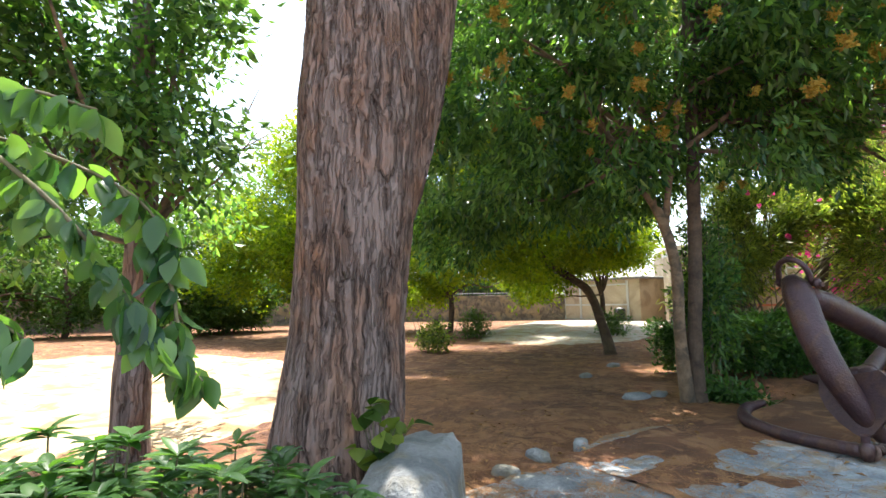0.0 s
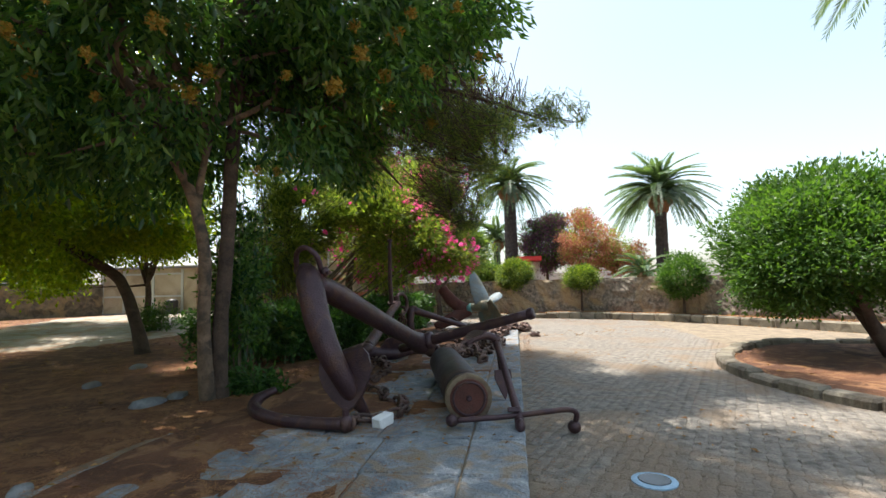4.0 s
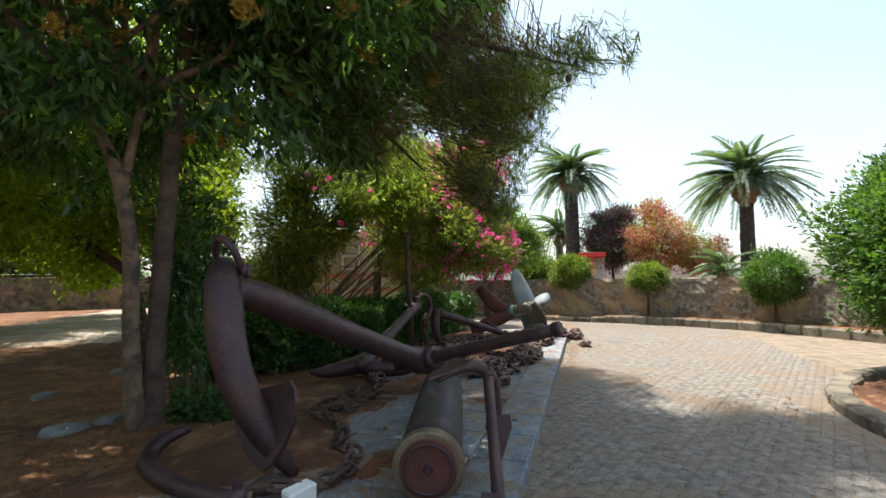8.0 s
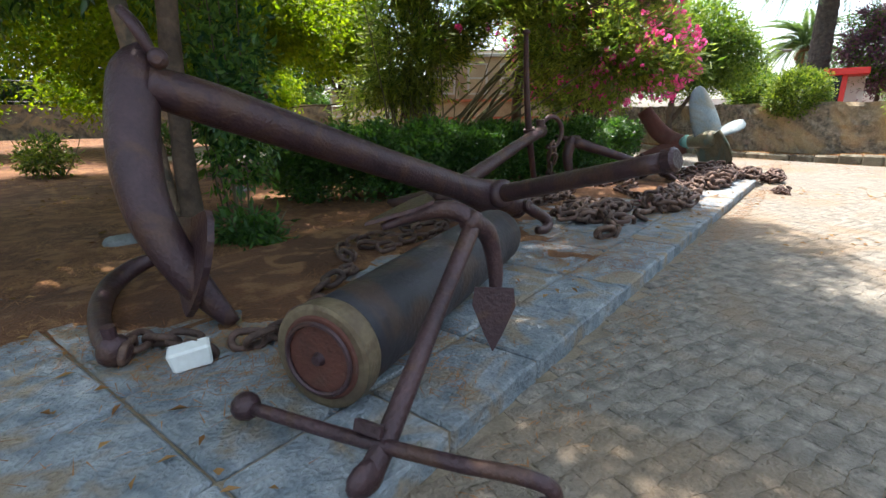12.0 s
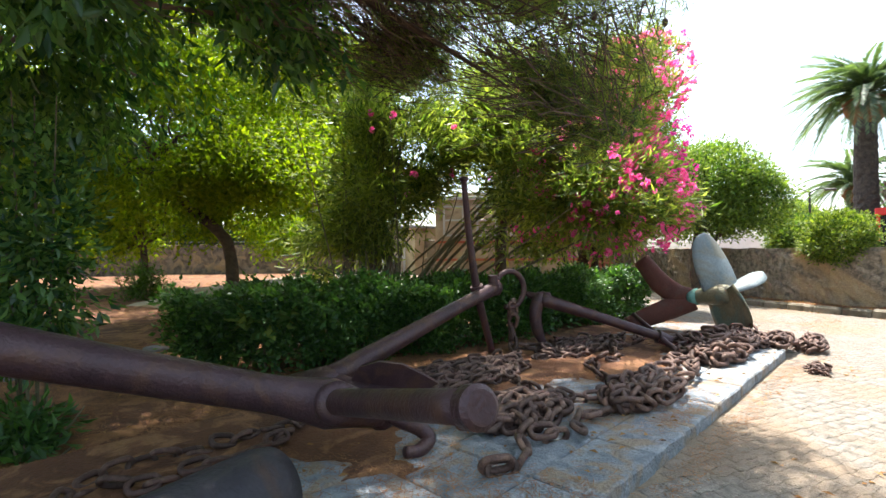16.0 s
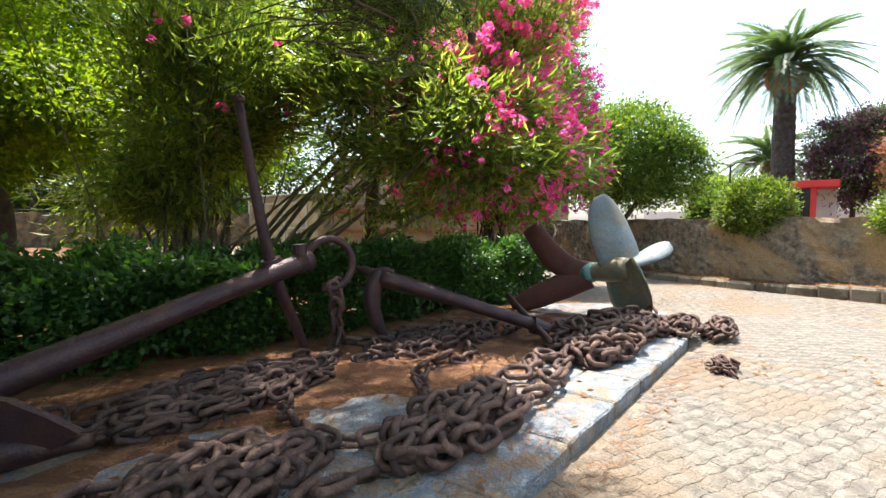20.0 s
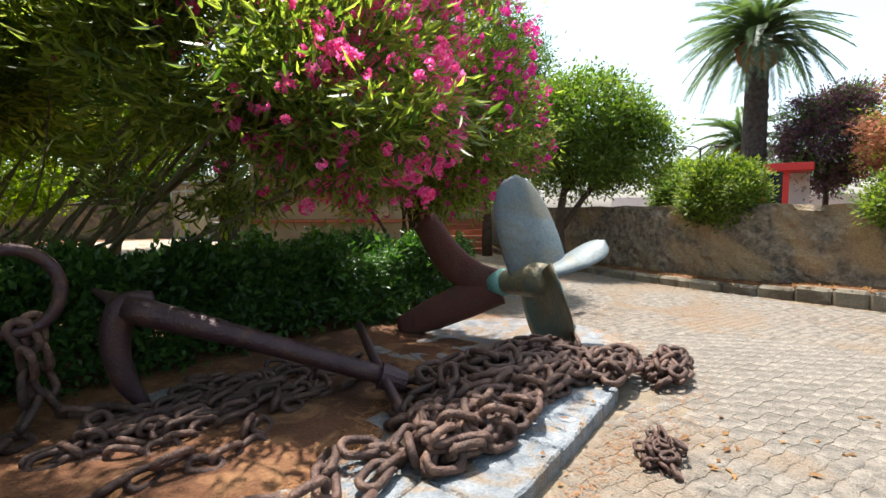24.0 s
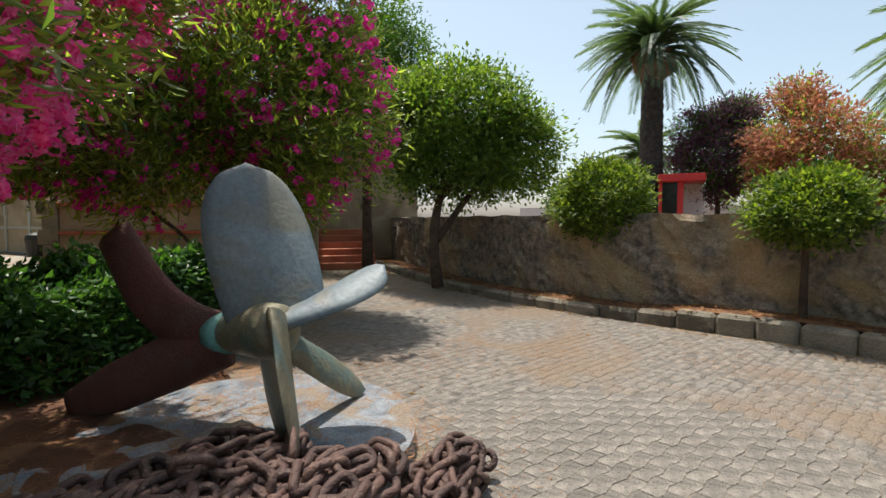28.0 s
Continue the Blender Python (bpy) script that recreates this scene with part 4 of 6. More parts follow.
def shrub(name, label, ells, clumps, per, spread, ln, wd, material, stems, bark, category="shrub", group="", **kw):
    s = thing(name, label, category, group)
    for pts, radii in stems:
        part("stem", tube(pts, radii, 8, 4, 0.1, 6), bark, s, smooth=True)
    foliage("crown", rng, ells, clumps, per, spread, ln, wd, material, s, **kw)
    return s


def fan(base, ells, n, r, lift=0.5):
    """Stems rising in a bow from near base into the crown."""
    st = []
    for i in range(n):
        e = in_ells(rng, ells, 1, 0.3)[0]
        b = (base[0] + rng.normal() * 0.3, base[1] + rng.normal() * 0.22, 0.03)
        q = (b[0] * 0.85 + e[0] * 0.15 + rng.normal() * 0.1, b[1] * 0.85 + e[1] * 0.15 + rng.normal() * 0.1, 0.1 + e[2] * lift * 0.55)
        m = ((b[0] * 0.55 + e[0] * 0.45) + rng.normal() * 0.14, (b[1] * 0.55 + e[1] * 0.45) + rng.normal() * 0.14, 0.15 + e[2] * lift * 1.15 + rng.normal() * 0.16)
        k = rng.uniform(0.5, 1.25)
        st.append(([b, q, m, tuple(e)], [r * k, r * k * 0.85, r * k * 0.6, r * k * 0.2]))
    return st


def blossoms(s, mat_, pts, spread=0.041, petal=0.029):
    """Flower heads: each head one part; those past three hundred are joined."""
    heads = [floret_head(rng, int(rng.integers(5, 12)), spread, petal) for _ in range(7)]
    meshes = flower_meshes("blossom", heads, mat_)
    v, f, n = [], [], 0
    for i, p in enumerate(pts):
        m = Matrix.LocRotScale(Vector(p), Euler(rng.uniform(0, 6.28, 3)), Vector((1, 1, 1)) * rng.uniform(0.6, 1.25))
        if i < 290:
            ob = new("blossom", meshes[i % 7])
            ob.parent, ob.matrix_basis = s, m
            tagged(ob, kind="stuff")
        else:
            hv, hf = heads[i % 7]
            M = np.array(m)
            v.append(hv @ M[:3, :3].T + M[:3, 3])
            f += [tuple(n + q for q in t) for t in hf]
            n += len(hv)
    if n:
        me = bpy.data.meshes.new("blossoms")
        me.from_pydata([tuple(q) for q in np.concatenate(v)], [], f)
        tagged(link_mesh("blossoms", me, mat_, s), kind="stuff")


# oleanders: a green one without many blossoms, the pink one, the magenta one
O0 = [(10.5, 4.4, 2.3, 1.1, 1.0, 1.3), (9.9, 4.6, 1.3, 0.7, 0.8, 0.8), (11.2, 4.0, 3.0, 1.2, 1.0, 1.0), (10.6, 4.5, 3.7, 1.4, 1.0, 0.9)]
ole0 = shrub("oleander", "dense green oleander thicket with long upright stems", O0, 1250, 14, 0.15, 0.17, 0.03, L_OLE, fan((10.7, 4.5), O0, 17, 0.028, 0.45) + shoots((10.45, 4.45), 34), STEM, gap=0.48, gscale=1.4, droop=0.05, out=0.8, shell=0.45)
blossoms(ole0, F_PINK, in_ells(rng, [(10.8, 3.8, 3.0, 1.4, 1.0, 0.9)], 16, 0.85))
O1 = [(11.9, 2.2, 2.5, 1.2, 1.2, 1.0), (12.3, 1.2, 2.1, 0.8, 0.8, 0.75), (11.9, 1.5, 1.9, 0.6, 0.6, 0.5), (12.5, 2.6, 3.1, 1.3, 1.1, 0.9), (12.5, 0.65, 1.75, 0.5, 0.45, 0.4), (11.5, 3.0, 3.2, 0.8, 0.9, 0.7), (12.4, 3.0, 4.0, 1.3, 1.1, 0.8), (13.3, 1.75, 3.0, 0.95, 0.8, 1.0), (13.3, 1.4, 4.0, 1.0, 0.8, 0.8), (12.9, 1.2, 2.2, 0.6, 0.5, 0.5), (11.9, 2.5, 1.65, 0.9, 0.7, 0.45)]
ole = shrub("oleander", "sprawling oleander with many stems and pink blossoms", O1, 2900, 14, 0.13, 0.15, 0.028, L_OLE, fan((11.15, 4.25), O1, 18, 0.03, 0.42), STEM, gap=0.48, gscale=1.5, droop=-0.1, out=0.9, shell=0.55)
part("trunk", tube([(12.95, 3.75, 0.0), (12.93, 3.75, 0.8), (12.9, 3.7, 1.6), (12.8, 3.5, 2.6)], [0.13, 0.11, 0.1, 0.06], 14, 5, 0.12, 5), BARKD, ole, "thick dark trunk", True)
pk = in_ells(rng, [(12.1, 1.9, 2.5, 1.3, 1.35, 1.05), (12.4, 1.0, 2.0, 0.9, 0.9, 0.8), (12.6, 2.4, 3.0, 1.35, 1.25, 0.95), (11.5, 1.3, 1.6, 0.8, 0.8, 0.6), (13.3, 1.65, 3.0, 1.05, 0.9, 1.1), (13.3, 1.3, 4.0, 1.1, 0.9, 0.9)], 2400, 0.86)
blossoms(ole, F_PINK, np.array([p for p in pk if (p[0] - 12.2) * 0.8 + (p[2] - 2.2) * 0.3 + (1.2 - p[1]) * 0.3 > rng.uniform(-0.75, 0.4)]))
O2 = [(16.6, 3.2, 2.9, 1.5, 1.7, 1.5), (16.4, 2.2, 2.4, 1.0, 1.0, 1.0), (16.8, 4.4, 2.6, 1.3, 1.3, 1.2), (16.5, 2.4, 3.8, 1.0, 1.0, 0.9), (15.5, 4.2, 3.4, 1.6, 1.4, 1.6), (14.2, 3.9, 3.6, 1.1, 0.9, 1.0), (16.2, 4.0, 4.8, 1.5, 1.4, 0.9), (15.0, 3.7, 2.2, 1.3, 0.9, 1.1), (14.0, 3.6, 2.3, 1.0, 0.7, 1.0), (16.9, 3.4, 1.7, 0.9, 0.9, 0.7), (17.1, 3.0, 5.3, 1.2, 1.1, 0.7)]
ole2 = shrub("oleander", "tall magenta-flowering oleander behind the propeller", O2, 5200, 14, 0.14, 0.14, 0.028, L_OLE, fan((16.9, 4.2), O2, 18, 0.04, 0.6) + [([(17.0, 4.3, 0), (17.0, 4.2, 1.0), (16.9, 3.8, 2.4)], [0.11, 0.09, 0.04])], BARKD, droop=-0.1, out=0.9, gap=0.2, shell=0.4)
blossoms(ole2, F_MAG, in_ells(rng, [(x, y, z, a * 1.07, b * 1.07, c * 1.07) for x, y, z, a, b, c in O2], 2300, 0.95))

# clipped hedge
hedge = thing("hedge", "dense dark green hedge behind the anchors", "hedge")
hl = fine_line([(7.5, 4.1), (8.0, 3.4), (9.3, 3.05), (11.0, 2.85), (13.2, 2.6), (15.2, 2.35)], 0.05)
n = 46000
idx = rng.integers(0, len(hl), n)
cx, cy = np.array([hl[i][0] for i in idx]), np.array([hl[i][1] for i in idx])
hy = rng.uniform(-1, 1, n) * 0.44
hz = rng.uniform(0.06, 1.0, n) ** 0.75 * 0.9
edge = np.maximum(np.abs(hy) / 0.44, hz / 0.9)
keep = rng.uniform(size=n) < edge ** 3 + 0.08
hp = np.stack([cx + rng.normal(size=n) * 0.05, cy + hy, hz], 1)[keep]
hp += np.array([[0.0, 0.2 * noise.noise(Vector(p) * 2.1), 0.26 * noise.noise(Vector((p[0] * 2.4, p[1] * 2.4, 7)))] for p in hp])
foliage("leaves", rng, [(0, 0, 0, 1, 1, 1)], 0, 3, 0.05, 0.078, 0.044, L_HEDGE, hedge, pts=hp, centre=(11, 2.9, 0.2), droop=0.1)
for i in range(0, len(hl), 7):
    x, y = hl[i]
    part("stem", tube([(x, y, 0.0), (x + rng.normal() * 0.08, y + rng.normal() * 0.12, 0.35), (x + rng.normal() * 0.1, y + rng.normal() * 0.2, 0.72)], [0.025, 0.018, 0.008], 6, 3), BARKD, hedge)
shrub("broad_leaved_seedling", "fresh broad-leaved seedling growing at the hedge end", [(8.0, 3.1, 0.72, 0.28, 0.22, 0.22)], 26, 3, 0.05, 0.16, 0.11, L_SUN, [([(8.0, 3.1, 0), (8.0, 3.1, 0.6)], [0.012, 0.006])], STEM, droop=0.4)


# shrubs along the wall
def wall_shrub(label, x, y, z, r, mat_, n=900, rz=0.92, **kw):
    return shrub("clipped_shrub", label, [(x, y, z, r, r, r * rz)], n, 14, 0.075, 0.07, 0.036, mat_, [([(x, y, 0.05), (x + 0.02, y, 0.4), (x, y, z)], [0.05, 0.042, 0.025])], BARKD, group="shrubs along the wall", droop=0.0, out=0.9, **kw)


wall_shrub("round clipped shrub with sunlit yellow-green leaves on a thin stem", 19.3, -0.66, 1.55, 0.80, L_SUN, shell=0.7)
wall_shrub("loose spreading shrub with pale fresh leaves at the wall", 18.25, -2.95, 1.42, 0.72, L_SUN, 620, 0.7, shell=0.4, gap=0.25)
wall_shrub("round leafy shrub in front of the wall", 16.4, -5.75, 1.35, 0.85, L_MID, shell=0.7)
B_ELLS = [(9.2, -5.75, 1.75, 2.3, 2.1, 1.3), (8.5, -4.9, 1.25, 1.1, 1.0, 0.6), (9.8, -5.9, 2.35, 1.6, 1.5, 0.9)]
shrub("round_bush", "big dome of glossy leaves on a short bent trunk", B_ELLS, 4600, 15, 0.11, 0.09, 0.04, L_MID, [([(8.5, -6.1, 0), (8.6, -5.9, 0.45), (8.9, -5.6, 1.2)], [0.13, 0.11, 0.07]), ([(8.6, -5.9, 0.4), (8.2, -5.5, 0.9), (8.1, -5.1, 1.3)], [0.08, 0.06, 0.03])], BARKD, shell=0.62, droop=0.15, out=0.9, gap=0.3, gscale=1.7)

# citrus against the wall, and the taller tree behind
citrus = tree("citrus_tree", "leafy green tree growing from the wall bed", "tree", [([(19.75, 2.35, 0.05), (19.7, 2.4, 0.6), (19.85, 2.45, 1.3), (20.2, 2.4, 2.2)], [0.12, 0.1, 0.085, 0.05]), ([(19.8, 2.4, 0.9), (20.1, 2.0, 1.6), (20.4, 1.5, 2.3)], [0.07, 0.06, 0.03])], BARKD)
C_ELLS = [(20.3, 2.3, 3.0, 1.7, 1.75, 1.5), (20.8, 1.3, 2.6, 1.2, 1.1, 1.05), (20.4, 3.2, 3.2, 1.2, 1.1, 1.2)]
limbs(rng, (20.0, 2.4, 1.7), in_ells(rng, C_ELLS, 8, 0.3), 0.05, 0.015, BARKD, citrus)
foliage("crown", rng, C_ELLS, 3000, 15, 0.14, 0.10, 0.05, L_CIT, citrus, shell=0.55, droop=0.2, gap=0.15)
tall = tree("bay_tree", "tall leafy tree rising behind the oleander", "tree", [([(21.8, 5.4, 0), (21.8, 5.4, 2), (21.6, 5.2, 4.5)], [0.15, 0.12, 0.07])], BARKD)
T_ELLS = [(21.4, 4.7, 4.8, 1.5, 1.4, 1.9), (22.4, 6.4, 5.4, 1.8, 1.8, 1.8)]
limbs(rng, (21.7, 5.3, 3.0), in_ells(rng, T_ELLS, 7, 0.3), 0.05, 0.015, BARKD, tall)
foliage("crown", rng, T_ELLS, 1800, 14, 0.17, 0.11, 0.045, L_MID, tall, shell=0.5, droop=0.3, gap=0.3)


# palms
def frond_mesh(rng, L, drop, name):
    """A feather frond along +x: bowed rachis with two rows of leaflets."""
    n = 54
    t = np.linspace(0.12, 1, n)
    px, pz = L * t * (1 - 0.22 * drop * t), L * (0.42 * t - (0.42 + 0.5 * drop) * t ** 2.0)
    base, way, side, ln = [], [], [], []
    for s in (-1, 1):
        for i in range(n):
            d = np.array([px[min(i + 1, n - 1)] - px[max(i - 1, 0)], 0, pz[min(i + 1, n - 1)] - pz[max(i - 1, 0)]])
            d /= np.linalg.norm(d)
            base.append((px[i], 0, pz[i]))
            way.append(d * 0.8 + np.array([0, s * 0.75, -0.3 + rng.normal() * 0.1]))
            side.append(d)
            ln.append(L * 0.17 * (0.45 + 0.75 * math.sin(math.pi * min(1, t[i] * 0.85 + 0.1))) * rng.uniform(0.85, 1.1))
    return blades(name, base, way, side, ln, np.full(len(ln), 0.034 * L / 2.6), L_PALM, bend=0.12)


def palm(label, x, y, trunk_h, r, L, n=46, seed=0, z0=0.0):
    g = np.random.default_rng(seed)
    p = thing("palm_tree", label, "palm", "palms beyond the wall")
    pts, rad = [], []
    for i in range(40):
        pts.append((x + 0.06 * math.sin(i * 0.1), y, z0 + trunk_h * i / 39))
        rad.append(r * (1.12 - 0.2 * i / 39) * (1 + 0.05 * (i % 2)))
    tk = part("trunk", tube(pts, rad, 16, 1, 0.12, 6), PALMBARK, p)
    part("boot", tube([(x, y, z0 + trunk_h - 0.5), (x, y, z0 + trunk_h), (x, y, z0 + trunk_h + 0.45), (x, y, z0 + trunk_h + 0.8)], [r * 0.95, r * 1.9, r * 1.9, r * 0.6], 16, 3, 0.4, 7), BOOT, tk, "shaggy boot of cut frond bases")
    meshes = [frond_mesh(g, L, d, "frond") for d in (1.0, 1.25, 1.5)]
    for i in range(n):
        k = i / n
        ob = new("frond", meshes[min(2, int(k * 3))].data)
        ob.parent = p
        ob.matrix_basis = pose(x, y, z0 + trunk_h + 0.6 - 0.35 * k, 0, 0, 137.5 * i + g.normal() * 8) @ pose(0, 0, 0, 0, -76 + 66 * k ** 0.85 + g.normal() * 7, 0)
    for m_ in meshes:
        bpy.data.objects.remove(m_)
    return p


palm("tall date palm with an arching crown beyond the wall", 31.0, -9.4, 5.7, 0.34, 3.3, 60, 1)
palm("tall date palm with an arching crown beyond the wall", 31.0, -0.5, 6.7, 0.38, 2.75, 60, 2)
palm("small distant date palm partly hidden by shrubs", 46.0, 0.9, 4.6, 0.3, 3.4, 40, 3)
palm("low young palm behind the wall", 25.5, -6.9, 0.9, 0.2, 1.8, 26, 4)
palm("date palm rising behind the round bush", 15.0, -12.6, 10.4, 0.36, 3.3, 56, 5)

# flowering trees beyond the wall
for lab, e, m1, m2 in (("russet-flowering oleander tree beyond the wall", [(29.5, -5.0, 3.3, 1.9, 2.0, 1.75), (30.5, -6.9, 2.7, 1.5, 1.6, 1.3), (29.8, -4.6, 5.0, 0.8, 0.8, 0.7)], F_RUSSET, L_OLE),
                       ("purple-leaved tree beyond the wall", [(32.0, -2.7, 3.5, 1.8, 1.9, 1.8), (32.2, -3.2, 5.0, 1.0, 1.0, 0.8), (31.8, -1.9, 4.6, 0.8, 0.8, 0.8)], F_PURPLE, L_DARK),
                       ("grey-green tree far behind the wall", [(42, 3.4, 3.0, 1.8, 1.6, 1.5)], L_OLE, L_MID),
                       ("low leafy shrub behind the wall", [(26.0, 0.9, 1.6, 1.0, 0.9, 0.9)], L_SUN, L_MID)):
    s = shrub("flowering_tree", lab, e, 1500, 12, 0.18, 0.15, 0.06, m1, [([(e[0][0], e[0][1], 0), (e[0][0], e[0][1], e[0][2])], [0.1, 0.07])], BARKD, "tree", shell=0.6, gap=0.3)
    foliage("inner_leaves", rng, e, 700, 12, 0.18, 0.15, 0.05, m2, s, shell=0.3)

# trees and woods on the garden side
for e, mm, lab in (
        ([(9.5, 13.5, 3.2, 2.4, 2.0, 1.6), (12, 12.2, 3.4, 2.2, 1.8, 1.5), (10.8, 13.0, 6.0, 2.8, 2.2, 1.9), (9.0, 14.6, 1.9, 1.8, 1.2, 1.0)], L_LIME, "bright backlit tree before the garden wall"),
        ([(5.0, 14.0, 3.0, 2.2, 2.0, 1.6), (3.4, 15.5, 3.4, 2.0, 1.8, 1.6), (5.5, 15.0, 6.0, 2.8, 2.2, 1.9), (5.6, 14.6, 1.8, 1.8, 1.2, 1.1), (2.6, 15.6, 2.0, 1.4, 1.0, 1.0)], L_LIME, "bright backlit tree before the garden wall"),
        ([(14.5, 11.0, 3.6, 2.4, 2.0, 1.7), (13.0, 9.4, 3.4, 1.6, 1.6, 1.4), (14.0, 10.2, 6.0, 2.6, 2.2, 1.8), (13.4, 13.6, 2.0, 1.6, 1.2, 1.0)], L_LIME, "bright backlit tree before the garden wall"),
        ([(-1.5, 19.5, 2.4, 3.2, 2.0, 2.2), (-5.5, 17.0, 2.6, 3.0, 2.2, 2.4)], L_MID, "dense dark thicket before the garden wall"),
        ([(1.8, 17.5, 1.6, 2.0, 1.4, 1.4), (3.8, 18.5, 1.8, 2.0, 1.4, 1.6)], L_MID, "dense dark thicket before the garden wall"),
        ([(-6.5, 9.0, 3.0, 2.0, 2.4, 2.2)], L_MID, "leafy tree in the garden")):
    tr = tree("small_tree", lab, "tree", [([(e[0][0], e[0][1], 0.2), (e[0][0] + 0.1, e[0][1], 1.2), (e[0][0] - 0.1, e[0][1], 2.6)], [0.11, 0.09, 0.05])], BARKD)
    limbs(rng, (e[0][0], e[0][1], 1.5), in_ells(rng, e, 7, 0.4), 0.04, 0.012, BARKD, tr)
    foliage("crown", rng, e, 2900, 13, 0.2, 0.14, 0.075, mm, tr, gap=0.38, droop=0.3, shell=0.35)
w_ells = [(x + rng.normal() * 0.6, 24.5 + 0.05 * (10 - x) + rng.uniform(0, 3.0), rng.uniform(2.0, 8.5), rng.uniform(2.2, 3.2), rng.uniform(1.4, 2.2), rng.uniform(1.8, 3.0)) for x in np.linspace(-14, 22, 40)] + [(-13 + rng.normal(), y, rng.uniform(2, 5), 2.5, 2.5, 2.6) for y in np.linspace(0, 24, 8)] + [(19 + i * 1.4, 21.5 - i * 0.8, 3.6 + i * 0.3, 2.0, 2.0, 2.4) for i in range(4)]
w_ells += [(x, 25.6 + 0.04 * (10 - x), 1.5, 2.2, 1.2, 1.7) for x in np.linspace(-14, 22, 18)]
tagged(foliage("far_woods", rng, w_ells, 14000, 13, 0.36, 0.22, 0.11, L_MID, None, shell=0.5, gap=0.2), "leafy woods behind the garden wall", "trees", kind="stuff")
low_w = [(x, 26.2 - 0.04 * x, 1.2, 2.2, 0.6, 2.0) for x in np.linspace(-14, 24, 22)]
tagged(foliage("thicket", rng, low_w, 3600, 10, 0.3, 0.42, 0.24, L_HEDGE, None, shell=0.1), "dark undergrowth behind the garden wall", "thicket", kind="stuff")
for x in np.linspace(-12, 20, 15):
    tree("small_tree", "thin dark trunk in the woods behind the wall", "tree", [([(x, 24.8 - 0.05 * x, 0.0), (x + rng.normal() * 0.2, 24.9 - 0.05 * x, 2.0), (x + rng.normal() * 0.4, 25 - 0.05 * x, 4.5)], [0.14, 0.1, 0.06])], BARKD, "woodland trunks")


# ---- anchors, chains and propeller ----
rng = np.random.default_rng(21)
a1 = thing("anchor", "huge rust-brown iron anchor propped on its arm", "anchor", "old anchors on display")
part("shank", tube([(4.82, 1.22, 1.31), (5.15, 1.14, 1.20), (6.1, 0.95, 0.86), (6.85, 0.79, 0.60), (7.08, 0.745, 0.52), (7.24, 0.71, 0.465), (7.42, 0.675, 0.40), (7.58, 0.645, 0.345)], [0.1, 0.118, 0.106, 0.104, 0.125, 0.15, 0.115, 0.095], 24, 8), RUST, a1, smooth=True)
arm1 = part("arm", tube([(4.90, 1.37, 1.46), (4.80, 1.28, 1.34), (4.70, 1.17, 1.02), (4.67, 1.04, 0.70), (4.75, 0.9, 0.38), (4.88, 0.77, 0.11)], [0.08, 0.125, 0.122, 0.11, 0.088, 0.04], 24, 8), RUST, a1, smooth=True)
fm = Matrix.Translation((4.79, 0.93, 0.44)) @ Matrix(((0.12, 0.28, 0.95), (0.97, 0.2, -0.18), (-0.22, 0.94, -0.26))).to_4x4()
part("palm", plate([(-0.21, 0.245), (-0.25, 0.19), (-0.265, 0.09), (-0.235, -0.03), (-0.16, -0.15), (-0.07, -0.24), (0, -0.28), (0.07, -0.24), (0.16, -0.15), (0.235, -0.03), (0.265, 0.09), (0.25, 0.19), (0.21, 0.245), (0, 0.225)], fm, 0.032), RUST, arm1, "broad heart-shaped palm")
stock1 = part("stock", tube([(7.33, 1.02, 0.38), (7.24, 0.72, 0.47), (7.02, -0.04, 0.675), (6.80, -0.78, 0.875)], [0.06, 0.078, 0.068, 0.06], 18, 5), RUST, a1, smooth=True)
part("stock_cap", tube([(6.803, -0.77, 0.872), (6.80, -0.785, 0.876), (6.783, -0.84, 0.891), (6.779, -0.855, 0.895)], [0.062, 0.074, 0.074, 0.056], 24, 1), RUST, stock1, "flat round cap of the stock")
part("collar", tube([(7.205, 0.6, 0.50), (7.195, 0.565, 0.51), (7.185, 0.53, 0.52), (7.18, 0.515, 0.523)], [0.12, 0.125, 0.118, 0.08], 24, 1), RUST, a1, smooth=True)
head1 = part("shank_head", ball((7.60, 0.64, 0.34), 0.118, squash=(1.05, 0.7, 1)), RUST, a1, smooth=True)
part("pin", tube([(7.62, 0.76, 0.31), (7.58, 0.51, 0.365), (7.578, 0.50, 0.367)], [0.05, 0.05, 0.035], 18, 1), RUST, head1)
part("shackle_hook", tube([(7.58, 0.545, 0.35), (7.66, 0.51, 0.30), (7.76, 0.46, 0.235), (7.79, 0.42, 0.17), (7.70, 0.41, 0.13), (7.6, 0.43, 0.14)], [0.05, 0.055, 0.052, 0.048, 0.044, 0.036], 14, 6), RUST, a1, smooth=True)
shk = part("shackle", tube([(4.87, 1.19, 1.44), (4.80, 1.21, 1.58), (4.80, 1.32, 1.66), (4.92, 1.46, 1.62), (5.0, 1.5, 1.48)], [0.026] * 5, 12, 6), RUST, a1, smooth=True)
for p in ((4.87, 1.15, 1.43), (5.03, 1.51, 1.46)):
    part("shackle_eye", ball(p, 0.052, squash=(1, 0.6, 1)), RUST, shk, smooth=True)
part("pin", tube([(4.84, 1.1, 1.42), (5.05, 1.54, 1.46)], [0.022, 0.022], 10, 1), RUST, shk)

